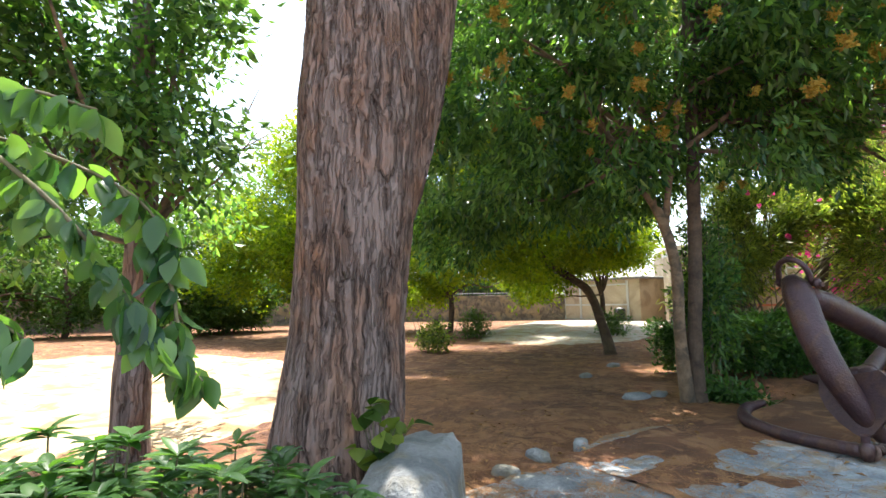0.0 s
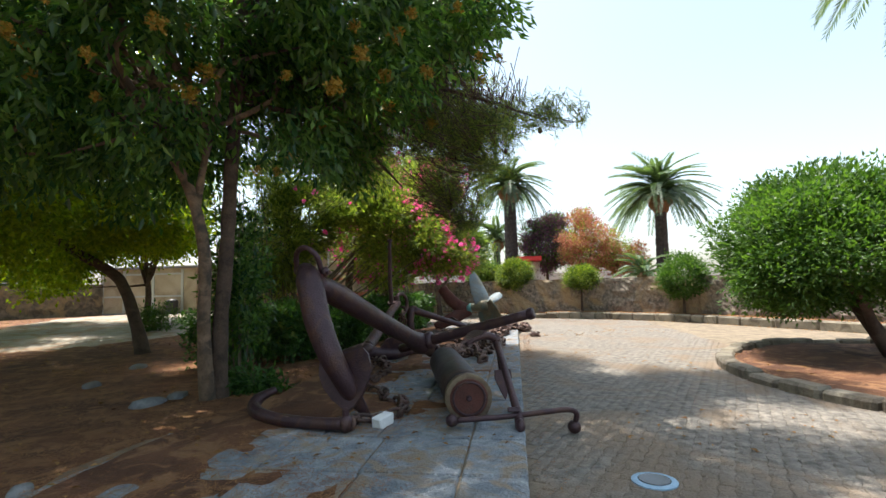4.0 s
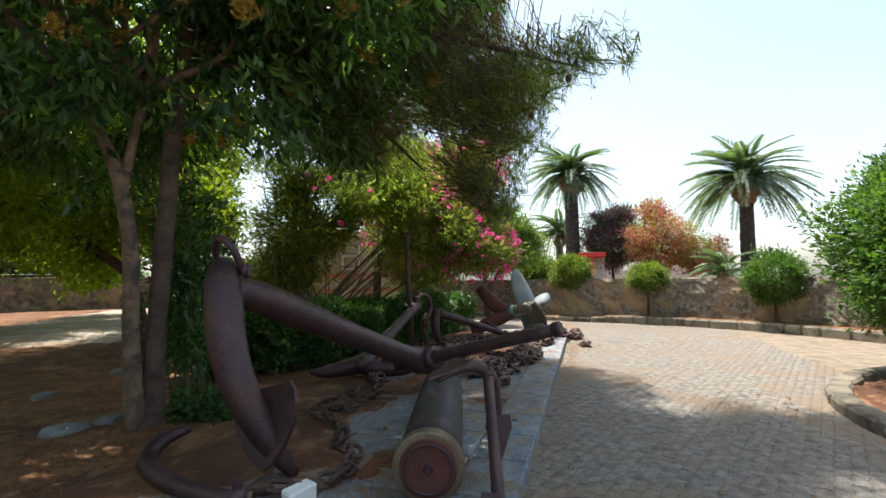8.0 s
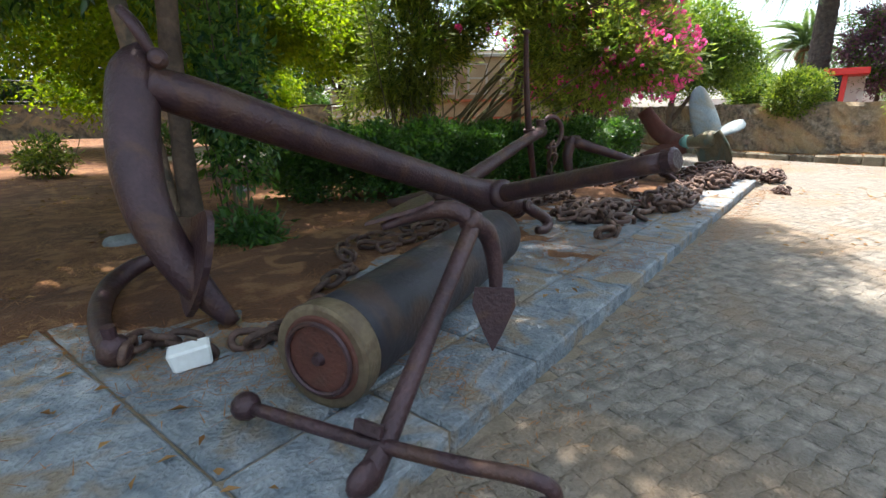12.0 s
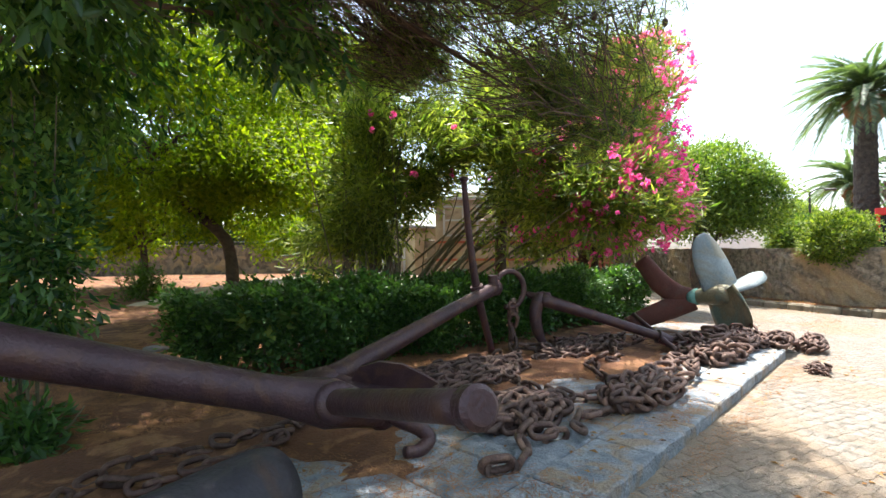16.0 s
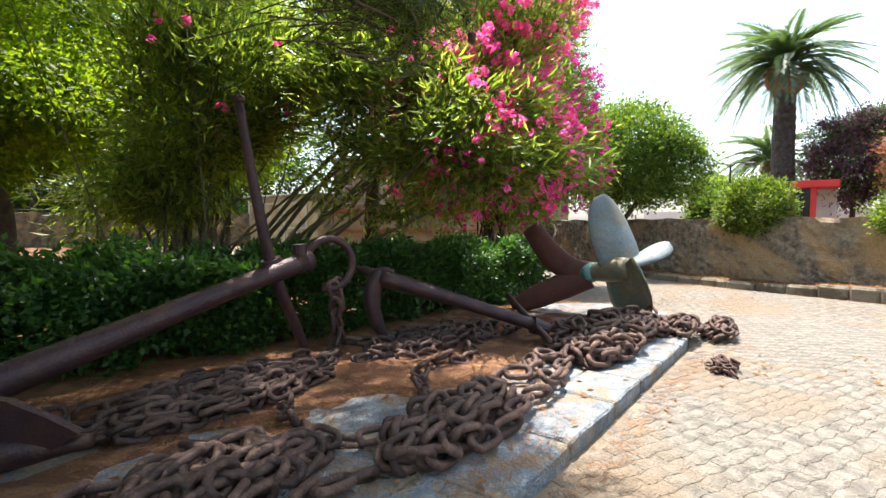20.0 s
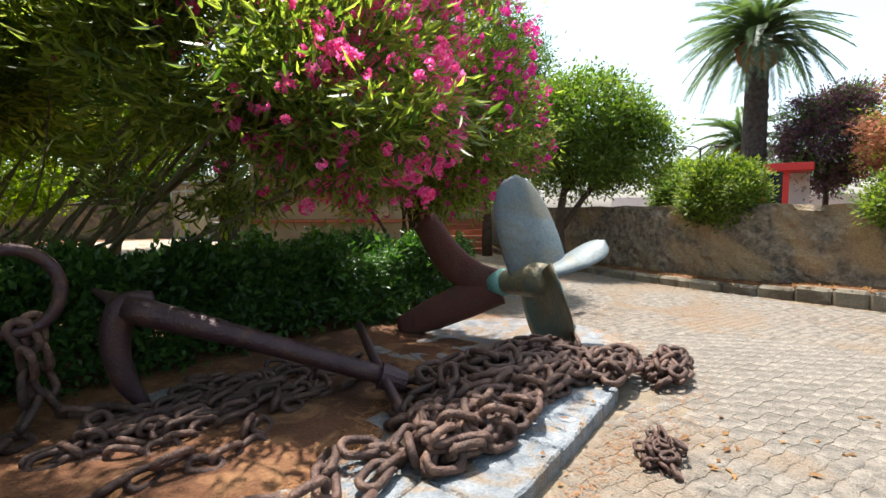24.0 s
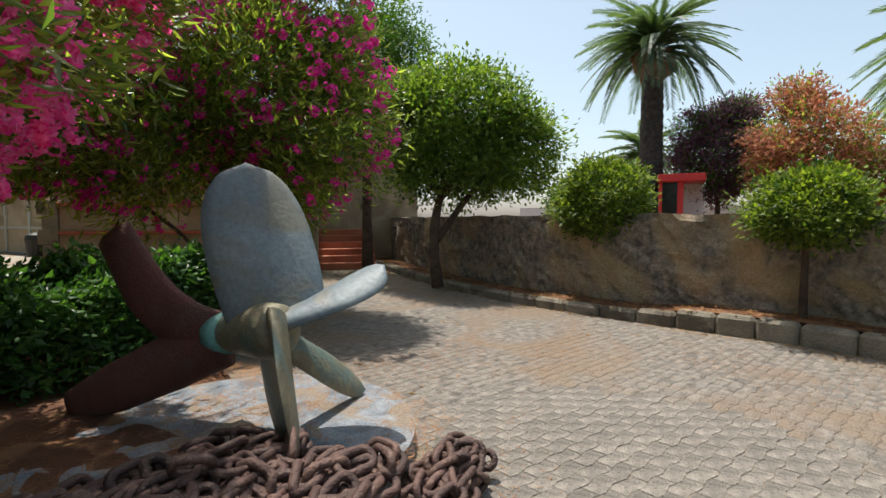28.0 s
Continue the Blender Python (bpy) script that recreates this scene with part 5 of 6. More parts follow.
cyl = thing("buoy_cylinder", "heavy grey-blue iron cylinder with a bronze rim", "cylinder")
ca, cb = Vector((4.74, -0.19, 0.304)), Vector((6.6, 0.27, 0.304))
cd = (cb - ca).normalized()
part("body", tube([ca, ca.lerp(cb, 0.5), cb, cb + cd * 0.06], [0.192, 0.196, 0.196, 0.14], 48, 4), CYLM, cyl, smooth=True)
part("rim", tube([ca - cd * 0.05, ca - cd * 0.045, ca + cd * 0.035, ca + cd * 0.05], [0.187, 0.203, 0.203, 0.195], 48, 1), BRASS, cyl, "tarnished bronze rim")
face = part("face", tube([ca - cd * 0.058, ca - cd * 0.051], [0.157, 0.165], 40, 1), RUSTR, cyl)
part("face_ring", tube([ca - cd * 0.066 + Vector((-cd.y, cd.x, 0)) * 0.138 * math.cos(a) + Vector((0, 0, 0.138 * math.sin(a))) for a in np.linspace(0, 2 * math.pi, 33)], [0.01] * 33, 6, 1), RUST, face)
part("boss", tube([ca - cd * 0.08, ca - cd * 0.055], [0.018, 0.028], 14, 1), RUST, face)

a4 = thing("anchor", "small admiralty anchor leaning on the cylinder, ball-ended stock", "anchor", "old anchors on display")
part("shank", tube([(4.50, -0.63, 0.125), (4.62, -0.61, 0.21), (5.0, -0.51, 0.48), (5.35, -0.42, 0.72)], [0.042, 0.037, 0.032, 0.037], 14, 5), RUST, a4, smooth=True)
part("shank_eye", ball((4.50, -0.63, 0.135), 0.065, squash=(1.1, 0.6, 0.9)), RUST, a4, smooth=True)
stock4 = part("stock", tube([(4.46, -0.1, 0.18), (4.55, -0.5, 0.19), (4.63, -0.85, 0.215), (4.69, -1.02, 0.22), (4.745, -1.1, 0.175), (4.76, -1.08, 0.07)], [0.023] * 6, 14, 6), RUST, a4, smooth=True)
part("stock_key", box(-0.012, -0.05, -0.02, 0.012, 0.05, 0.02, 0.004, m=pose(4.565, -0.58, 0.245, 0, 20, 10)), RUST, stock4)
part("knob", ball((4.455, -0.08, 0.18), 0.052), RUST, stock4, smooth=True)
part("knob", ball((4.765, -1.08, 0.06), 0.058), RUST, stock4, smooth=True)
part("arm", tube([(5.30, -0.42, 0.74), (5.42, -0.44, 0.66), (5.46, -0.46, 0.48), (5.44, -0.47, 0.24)], [0.045, 0.042, 0.034, 0.02], 14, 5), RUST, a4, smooth=True)
part("palm", plate([(-0.085, 0.11), (-0.095, 0.03), (-0.04, -0.1), (0, -0.18), (0.04, -0.1), (0.095, 0.03), (0.085, 0.11)], look((5.42, -0.48, 0.31), (3.9, -1.4, 0.55)), 0.018), RUST, a4)
part("arm", tube([(5.35, -0.44, 0.72), (5.30, -0.34, 0.77), (5.20, -0.24, 0.76), (5.08, -0.15, 0.71)], [0.04, 0.04, 0.034, 0.016], 14, 5), RUST, a4, smooth=True)
part("palm", plate([(-0.085, 0.11), (-0.095, 0.03), (-0.04, -0.1), (0, -0.18), (0.04, -0.1), (0.095, 0.03), (0.085, 0.11)], Matrix.Translation((5.16, -0.21, 0.785)) @ Matrix(((0.64, 0.72, 0.25), (0.77, -0.6, -0.22), (0.0, 0.33, 0.94))).to_4x4(), 0.018), RUST, a4)

a2 = thing("anchor", "long-shanked iron anchor with an upright stock and ring", "anchor", "old anchors on display")
part("shank", tube([(7.9, 1.70, 0.31), (8.4, 1.71, 0.45), (9.0, 1.73, 0.61), (9.6, 1.75, 0.77), (10.22, 1.77, 0.92)], [0.105, 0.092, 0.08, 0.072, 0.082], 18, 6), RUST, a2, smooth=True)
part("shank_head", ball((10.24, 1.77, 0.92), 0.1, squash=(1, 0.75, 1)), RUST, a2, smooth=True)
part("shank_bolt", tube([(10.19, 1.77, 0.93), (10.18, 1.77, 1.07)], [0.055, 0.06], 14, 1), RUST, a2)
stock2 = part("stock", tube([(9.655, 1.755, 2.14), (9.80, 1.80, 1.5), (9.96, 1.82, 0.87), (10.34, 1.9, 0.09)], [0.032, 0.04, 0.049, 0.04], 16, 5), RUST, a2, smooth=True)
part("stock_collar", tube([(9.935, 1.815, 0.96), (9.95, 1.815, 0.92)], [0.078, 0.083], 14, 1), RUST, stock2)
part("stock_knob", ball((9.655, 1.755, 2.155), 0.045, squash=(1.2, 1.2, 0.8)), RUST, stock2, smooth=True)
part("ring", tube([(10.47 + 0.19 * math.cos(a), 1.74 - 0.08 * math.cos(a), 0.89 + 0.22 * math.sin(a)) for a in np.linspace(-1.9, 3.3, 16)], [0.034] * 16, 12, 2), RUST, a2, smooth=True)
part("crown", ball((7.87, 1.72, 0.30), 0.14, squash=(1.1, 1.1, 0.8), rough=0.1), RUST, a2, smooth=True)
part("arm", tube([(7.86, 1.74, 0.28), (7.98, 1.52, 0.22), (8.18, 1.25, 0.20), (8.44, 0.96, 0.25)], [0.12, 0.105, 0.085, 0.03], 16, 6), RUST, a2, smooth=True)
part("arm", tube([(7.88, 1.70, 0.30), (7.74, 1.95, 0.24), (7.66, 2.15, 0.2), (7.66, 2.34, 0.2)], [0.12, 0.1, 0.075, 0.03], 16, 6), RUST, a2, smooth=True)
part("palm", plate([(0.42, 0.03), (0.3, 0.1), (0.12, 0.185), (-0.06, 0.2), (-0.22, 0.15), (-0.3, 0.04), (-0.26, -0.07), (-0.1, -0.12), (0.12, -0.1), (0.3, -0.05)], Matrix.Translation((8.15, 1.26, 0.29)) @ Matrix(((0.58, -0.16, -0.80), (-0.81, -0.12, -0.57), (0.0, 0.98, -0.2))).to_4x4(), 0.035), RUST, a2, "leaf-shaped palm standing on edge")

a3 = thing("anchor", "slim iron anchor lying among the chains", "anchor", "old anchors on display")
part("shank", tube([(10.95, 1.60, 0.74), (11.4, 1.12, 0.535), (11.97, 0.47, 0.25)], [0.085, 0.066, 0.058], 16, 6), RUST, a3, smooth=True)
part("shank_end", tube([(11.93, 0.51, 0.265), (12.04, 0.4, 0.21)], [0.085, 0.07], 14, 1), RUST, a3)
part("arm", tube([(11.09, 1.56, 0.78), (10.95, 1.62, 0.74), (10.9, 1.65, 0.55), (10.93, 1.63, 0.32), (11.04, 1.57, 0.08)], [0.045, 0.09, 0.08, 0.07, 0.03], 16, 6), RUST, a3, smooth=True)
part("arm", tube([(10.95, 1.62, 0.74), (10.92, 1.74, 0.79), (10.88, 1.86, 0.83)], [0.06, 0.04, 0.015], 12, 4), RUST, a3, smooth=True)
part("stock", tube([(11.78, 0.16, 0.1), (11.93, 0.49, 0.27), (12.16, 0.92, 0.49)], [0.03, 0.035, 0.03], 12, 3), RUST, a3, smooth=True)

bar = thing("iron_hook", "heavy rusty iron bar with a turned-up end", "iron bar")
part("bar", tube([(5.0, 1.72, 0.30), (4.84, 1.82, 0.24), (4.66, 1.74, 0.18), (4.5, 1.45, 0.155), (4.38, 1.05, 0.16), (4.34, 0.8, 0.17)], [0.03, 0.055, 0.06, 0.055, 0.05, 0.05], 14, 6), RUST, bar, smooth=True)
eye = part("eye", ball((4.34, 0.77, 0.175), 0.075, squash=(1, 0.7, 1)), RUST, bar, smooth=True)
part("pin", tube([(4.35, 0.78, 0.1), (4.33, 0.77, 0.29)], [0.025, 0.03], 10, 1), RUST, eye)

bm = box(-0.085, -0.05, 0, 0.085, 0.05, 0.095, 0.01, m=pose(4.55, 0.52, 0.103, 3, -8, -25))
for v in bm.verts:
    v.co += Vector(noise.noise_vector(v.co * 9)) * 0.012
tagged(part("stone_block", bm, WHITE), "small broken white stone block", "stone")


def chain_link(L, W, r):
    """One oval link in the xy plane, length L along x."""
    bm = bmesh.new()
    seg, k = 16, 8
    a_, b_ = (L - W) / 2, W / 2 - r
    pts = []
    for i in range(seg):
        a = 2 * math.pi * i / seg
        pts.append((math.cos(a) * b_ + (a_ if math.cos(a) > 1e-6 else -a_ if math.cos(a) < -1e-6 else 0), math.sin(a) * b_))
    rings = []
    for i in range(seg):
        x, y = pts[i]
        n = Vector((math.cos(2 * math.pi * i / seg), math.sin(2 * math.pi * i / seg), 0))
        rings.append([bm.verts.new(Vector((x, y, 0)) + (n * math.cos(2 * math.pi * j / k) + Vector((0, 0, 1)) * math.sin(2 * math.pi * j / k)) * r) for j in range(k)])
    for i in range(seg):
        a, b = rings[i], rings[(i + 1) % seg]
        for j in range(k):
            bm.faces.new((a[j], b[j], b[(j + 1) % k], a[(j + 1) % k]))
    bmesh.ops.recalc_face_normals(bm, faces=bm.faces)
    me = bpy.data.meshes.new("link")
    bm.to_mesh(me)
    bm.free()
    me.materials.append(CHAINM)
    for f in me.polygons:
        f.use_smooth = True
    return me


BIG, MIDL, SMALL = chain_link(0.225, 0.142, 0.0215), chain_link(0.185, 0.118, 0.0178), chain_link(0.11, 0.07, 0.0105)


def chain(label, pts, mesh, pitch, jitter=0.034, seed=0):
    """Links threaded along pts, every other one turned on edge."""
    g = np.random.default_rng(seed)
    c = thing("chain", label, "chain", "rusty anchor chains")
    line = smooth_path([(x, y, z) for x, y, z in pts], 12)
    d, out, last = 0.0, [line[0]], line[0]
    for p in line[1:]:
        while (p - last).length > pitch:
            last = last + (p - last).normalized() * pitch
            out.append(last)
    for i in range(len(out) - 1):
        a, b = out[i], out[i + 1]
        w = b - a
        m = Matrix.Translation((a + b) / 2 + Vector(g.normal(size=3)) * jitter * Vector((1, 1, 0.4)).length * 0.5) @ w.to_track_quat('X', 'Z').to_matrix().to_4x4() @ pose(0, 0, 0, (28 if i % 2 else -58) + g.normal() * 14, g.normal() * 7, g.normal() * 9)
        ob = new("link", mesh)
        ob.parent = c
        ob.matrix_basis = m
    return c


def heap_path(g, cx, cy, rx, ry, n, z0, zr, turn=0.0):
    """A meandering line inside an ellipse, heaped towards the middle."""
    pts, a = [], g.uniform(0, 6)
    for i in range(n):
        a += 2.4 + g.normal() * 0.6
        r = math.sqrt(g.uniform(0.05, 1))
        u, v = rx * r * math.cos(a), ry * r * math.sin(a)
        x, y = cx + u * math.cos(turn) - v * math.sin(turn), cy + u * math.sin(turn) + v * math.cos(turn)
        pts.append((x, y, z0 + zr * max(0, 1 - r) * g.uniform(0.4, 1.0)))
    return pts


g = np.random.default_rng(5)
Z = 0.15
chain("rust-brown chain running from the iron bar past the anchor", [(4.34, 0.7, Z), (4.5, 0.85, Z), (4.62, 0.72, Z), (4.72, 0.5, Z), (4.95, 0.45, Z), (5.25, 0.55, Z), (5.5, 0.78, Z), (5.72, 0.85, Z), (5.95, 1.1, Z), (6.1, 1.35, Z), (6.5, 1.5, Z), (6.9, 1.35, Z), (7.3, 1.45, Z), (7.8, 1.3, Z)], MIDL, 0.118, seed=1)
chain("rust-brown chain doubled beside the long anchor", [(6.2, 1.2, Z), (6.7, 1.1, Z), (7.2, 1.2, Z), (7.7, 1.5, Z), (8.2, 1.6, Z), (8.8, 1.75, Z), (9.4, 1.7, Z)], MIDL, 0.125, seed=12)
chain("rust-brown chain heaped among the pine needles", heap_path(g, 9.25, 1.3, 0.95, 0.32, 42, Z, 0.1), MIDL, 0.125, seed=2)
chain("rust-brown chain in loose loops on the needles", heap_path(g, 8.7, 0.35, 0.75, 0.38, 30, Z, 0.1), BIG, 0.152, seed=13)
chain("heavy chain in loops by the slab edge", [(7.7, 0.0, Z), (8.0, -0.15, Z), (8.3, 0.05, Z), (8.6, -0.15, Z), (8.9, -0.05, Z), (9.2, -0.12, Z), (9.45, -0.3, Z), (9.7, -0.15, Z), (10.0, -0.3, Z + 0.06), (10.3, -0.15, Z), (10.5, -0.3, Z + 0.05), (10.9, -0.2, Z), (11.3, -0.1, Z), (11.8, -0.05, Z)], BIG, 0.152, seed=3)
chain("heavy chain in a heap by the slab edge", heap_path(g, 9.75, -0.12, 0.7, 0.28, 26, Z, 0.2), BIG, 0.152, seed=4)
chain("rusty chain lying across needles and slabs", [(9.75, 1.3, Z), (9.5, 1.0, Z), (9.3, 0.62, Z), (9.2, 0.28, Z), (9.5, 0.06, Z), (9.9, 0.12, Z), (10.2, 0.5, Z), (10.6, 0.75, Z), (11.0, 0.6, Z), (11.5, 0.85, Z), (12.0, 0.8, Z), (12.5, 1.0, Z)], MIDL, 0.125, seed=5)
chain("rust-brown chain winding towards the great heap", [(10.3, -0.05, Z), (10.7, 0.1, Z), (10.9, -0.1, Z), (11.2, 0.15, Z + 0.04), (11.5, -0.1, Z), (11.8, 0.1, Z + 0.05), (12.1, -0.15, Z)], BIG, 0.152, seed=14)
chain("great heap of sunlit rusty chain before the propeller", heap_path(g, 12.5, -0.02, 0.95, 0.5, 46, Z, 0.26), BIG, 0.152, seed=6)
chain("tangled rusty chain at the foot of the propeller", heap_path(g, 13.0, -0.12, 0.75, 0.38, 34, Z, 0.24), MIDL, 0.125, seed=15)
chain("chain spilling over the kerb onto the paving", heap_path(g, 13.72, -0.84, 0.42, 0.22, 24, 0.06, 0.2), MIDL, 0.125, seed=7)
chain("small tangle of thin rusty chain on the paving", heap_path(g, 12.4, -1.04, 0.3, 0.12, 22, 0.025, 0.035), SMALL, 0.08, seed=8)
chain("loose rusty chain spread beside the great heap", heap_path(g, 11.75, -0.22, 0.6, 0.3, 26, Z, 0.16), BIG, 0.152, seed=18)
chain("rusty chain trailing from the heap towards the kerb", heap_path(g, 13.3, -0.5, 0.45, 0.2, 20, Z, 0.16), BIG, 0.152, seed=19)
chain("dark chain lying in the shade of the hedge", heap_path(g, 11.4, 1.3, 1.1, 0.4, 28, Z - 0.03, 0.06), MIDL, 0.125, seed=9)
chain("dark chain curled before the hedge", heap_path(g, 9.4, 1.55, 0.9, 0.35, 20, Z - 0.02, 0.06), MIDL, 0.125, seed=16)
chain("chain hanging from the anchor ring", [(10.55, 1.74, 0.75), (10.57, 1.76, 0.55), (10.6, 1.79, 0.35), (10.65, 1.82, 0.17), (10.8, 1.7, Z), (10.95, 1.35, Z)], BIG, 0.152, 0.01, seed=10)
chain("second chain hanging doubled from the anchor ring", [(10.48, 1.71, 0.73), (10.51, 1.71, 0.55), (10.52, 1.73, 0.35), (10.5, 1.73, 0.17), (10.3, 1.5, Z), (10.0, 1.35, Z)], BIG, 0.152, 0.01, seed=17)

# propeller
prop = thing("ship_propeller", "large weathered bronze ship propeller on its shaft end", "propeller")
NECK, H = Vector((13.67, 0.55, 0.64)), Vector((13.64, 0.22, 0.69))
ax = (H - NECK).normalized()


def prop_blade(root, tip, face, width, cup=0.06, skew=0.0, curl=0.0, twist=0.5, material=PROPM, label=""):
    """A blade from root to tip, its broad face turned to the way face; rounded outline, cupped, thick at the root."""
    root, tip, face = Vector(root), Vector(tip), Vector(face)
    d = tip - root
    L = d.length
    d.normalize()
    face = (face - d * face.dot(d)).normalized()
    s = d.cross(face).normalized()
    bm = bmesh.new()
    rows = []
    nu, nv = 22, 12
    for i in range(nu + 1):
        u = i / nu
        w = width * (0.8 + 0.2 * math.sin(math.pi / 2 * min(1, u / 0.5)) ** 1.2) if u < 0.5 else width * max(0.0, 1 - ((u - 0.5) / 0.5) ** 3.0) ** 0.5 + 0.004
        row = []
        for sgn in (1, -1):
            for v in (np.linspace(-1, 1, nv) if sgn == 1 else np.linspace(1, -1, nv)):
                th = (0.05 * (1 - u) ** 1.5 + 0.009) * math.sqrt(max(0.03, 1 - v * v))
                tw = twist * (1 - u) * v * w * 0.5
                p = root + d * L * u + s * (w * 0.5 * v + skew * u * u) + face * (sgn * th - cup * v * v * w + tw + curl * u * u)
                row.append(bm.verts.new(p + Vector(noise.noise_vector(p * 4)) * 0.003))
        rows.append(row)
    n = len(rows[0])
    for a, b in zip(rows, rows[1:]):
        for j in range(n):
            bm.faces.new((a[j], a[(j + 1) % n], b[(j + 1) % n], b[j]))
    bm.faces.new(rows[-1])
    bmesh.ops.recalc_face_normals(bm, faces=bm.faces)
    return part("blade", bm, material, prop, label, True)


part("hub", tube([NECK, NECK + ax * 0.06, NECK + ax * 0.2, H, H + ax * 0.1, H + ax * 0.14], [0.105, 0.12, 0.14, 0.155, 0.135, 0.07], 30, 4), PROPB, prop, smooth=True)
prop_blade(H + Vector((0.07, -0.05, 0)), (13.75, 0.49, 1.62), (-0.36, -0.92, 0.1), 0.57, 0.1)
prop_blade(H + Vector((0.05, -0.04, 0.05)), (14.12, -0.22, 1.02), (-0.45, -0.15, 0.88), 0.36, 0.12)
prop_blade(H + Vector((0.02, -0.03, 0.02)), (13.49, -0.15, 0.12), (0.73, -0.68, 0.03), 0.74, 0.1, twist=0.12, material=PROPB, label="brown bronze blade")
prop_blade(H, (14.40, 0.14, 0.13), (0.58, -0.80, 0.06), 0.24, 0.06, twist=0.15, material=PROPB, label="brown bronze blade")
part("shaft_sleeve", tube([NECK - ax * 0.12, NECK], [0.125, 0.125], 24, 1), mat("verdigris", (0.10, 0.26, 0.24), (0.16, 0.34, 0.30), 5.0, 0.7, 0.3, 40), prop, "green verdigris shaft sleeve", True)
rud = thing("rudder_frame", "red-rusted iron frame behind the propeller", "ship part")
part("post", tube([(13.66, 0.6, 0.62), (13.58, 0.85, 0.68), (13.52, 1.08, 0.86), (13.49, 1.34, 1.2)], [0.13, 0.16, 0.16, 0.13], 18, 6, flat=0.45, flat_axis=(1, 0.3, 0)), RUSTR, rud, smooth=True)
part("foot", tube([(13.66, 0.6, 0.58), (13.55, 0.9, 0.45), (13.4, 1.2, 0.3), (13.3, 1.5, 0.16)], [0.15, 0.17, 0.15, 0.1], 18, 6, flat=0.45, flat_axis=(1, 0.3, 0)), RUSTR, rud, smooth=True)


# round light set flush in the paving
lamp = thing("ground_light", "round light with a pale steel rim set in the paving", "lamp")
LX, LY = 3.81, -1.49
part("rim", tube([(LX, LY, -0.08), (LX, LY, -0.045), (LX, LY, -0.04)], [0.135, 0.135, 0.125], 36, 1), ALU, lamp, "pale brushed steel rim")
part("glass", tube([(LX, LY, -0.06), (LX, LY, -0.037)], [0.1, 0.097], 36, 1), SKYBLUE, lamp, "pale bluish glass")


# ---- foreground by the great pine ----
rng = np.random.default_rng(31)


def lumpy(c, size, seed, sub=4, amp=0.18, sc=1.6, turn=0.0):
    """A worn boulder."""
    bm = bmesh.new()
    bmesh.ops.create_icosphere(bm, subdivisions=sub, radius=1.0)
    for v in bm.verts:
        d = v.co.normalized()
        k = 1 + amp * noise.noise(d * sc + Vector((seed, 0, 0))) + amp * 0.3 * noise.noise(d * sc * 3.1 + Vector((0, seed, 0))) + 0.03 * noise.noise(d * 11)
        v.co = Vector((math.copysign(abs(d.x) ** 0.75, d.x) * size[0], math.copysign(abs(d.y) ** 0.75, d.y) * size[1], math.copysign(abs(d.z) ** 0.8, d.z) * size[2])) * k
    bm.transform(pose(*c, 0, 0, turn))
    return bm


boulder = tagged(part("boulder", lumpy((1.55, 2.42, 0.12), (0.78, 0.3, 0.42), 2.0, turn=52), STONE, smooth=True), "large worn grey boulder at the foot of the pine", "boulder")
near_stones = []
for i, (x, y, a, b) in enumerate(((5.3, 3.35, 0.2, 0.11), (5.65, 3.25, 0.14, 0.09), (2.6, 2.35, 0.34, 0.2), (3.05, 2.9, 0.12, 0.08), (2.55, 2.75, 0.12, 0.07), (7.6, 5.4, 0.16, 0.1), (6.2, 4.9, 0.12, 0.08), (3.6, 2.9, 0.1, 0.07))):
    st = tagged(part("stone", lumpy((x, y, 0.06), (a, b, 0.07), i * 1.7, 3, turn=rng.uniform(0, 180)), STONE, smooth=True), "flat grey stone half buried in soil", "stone", "stones in the soil")
    if x < 4:
        near_stones.append(st)

# leafy branch close by, and the low shrub under it
branch = thing("laurel_branch", "leafy laurel branch with big glossy leaves hanging close", "branch")
bl = [([(-0.9, 1.9, 1.95), (-0.45, 1.75, 1.95), (-0.05, 1.65, 1.8), (0.12, 1.6, 1.6)]), ([(-0.45, 1.75, 1.95), (-0.2, 1.6, 1.7), (-0.02, 1.55, 1.45), (0.06, 1.52, 1.3)]), ([(-0.05, 1.65, 1.8), (0.1, 1.62, 1.5), (0.14, 1.55, 1.25), (0.2, 1.52, 1.16)]), ([(-0.6, 1.8, 1.95), (-0.35, 1.6, 2.05), (-0.12, 1.5, 2.0)]), ([(-0.9, 1.9, 1.95), (-0.5, 1.6, 1.55), (-0.25, 1.5, 1.32)])]
base, way, side, ln = [], [], [], []
for pts in bl:
    part("twig", tube(pts, np.linspace(0.009, 0.004, len(pts)), 6, 5), STEM, branch, smooth=True)
    line = smooth_path(pts, 8)
    for k, c in enumerate(line[3:]):
        for _ in range(3):
            base.append(np.array(c) + rng.normal(size=3) * 0.012)
            a = rng.uniform(0, 6.28)
            way.append((math.cos(a) * 0.55, math.sin(a) * 0.55, -0.95 + rng.normal() * 0.3))
            side.append(rng.normal(size=3) + [1.2, 0, 0])
            ln.append(rng.uniform(0.085, 0.145))


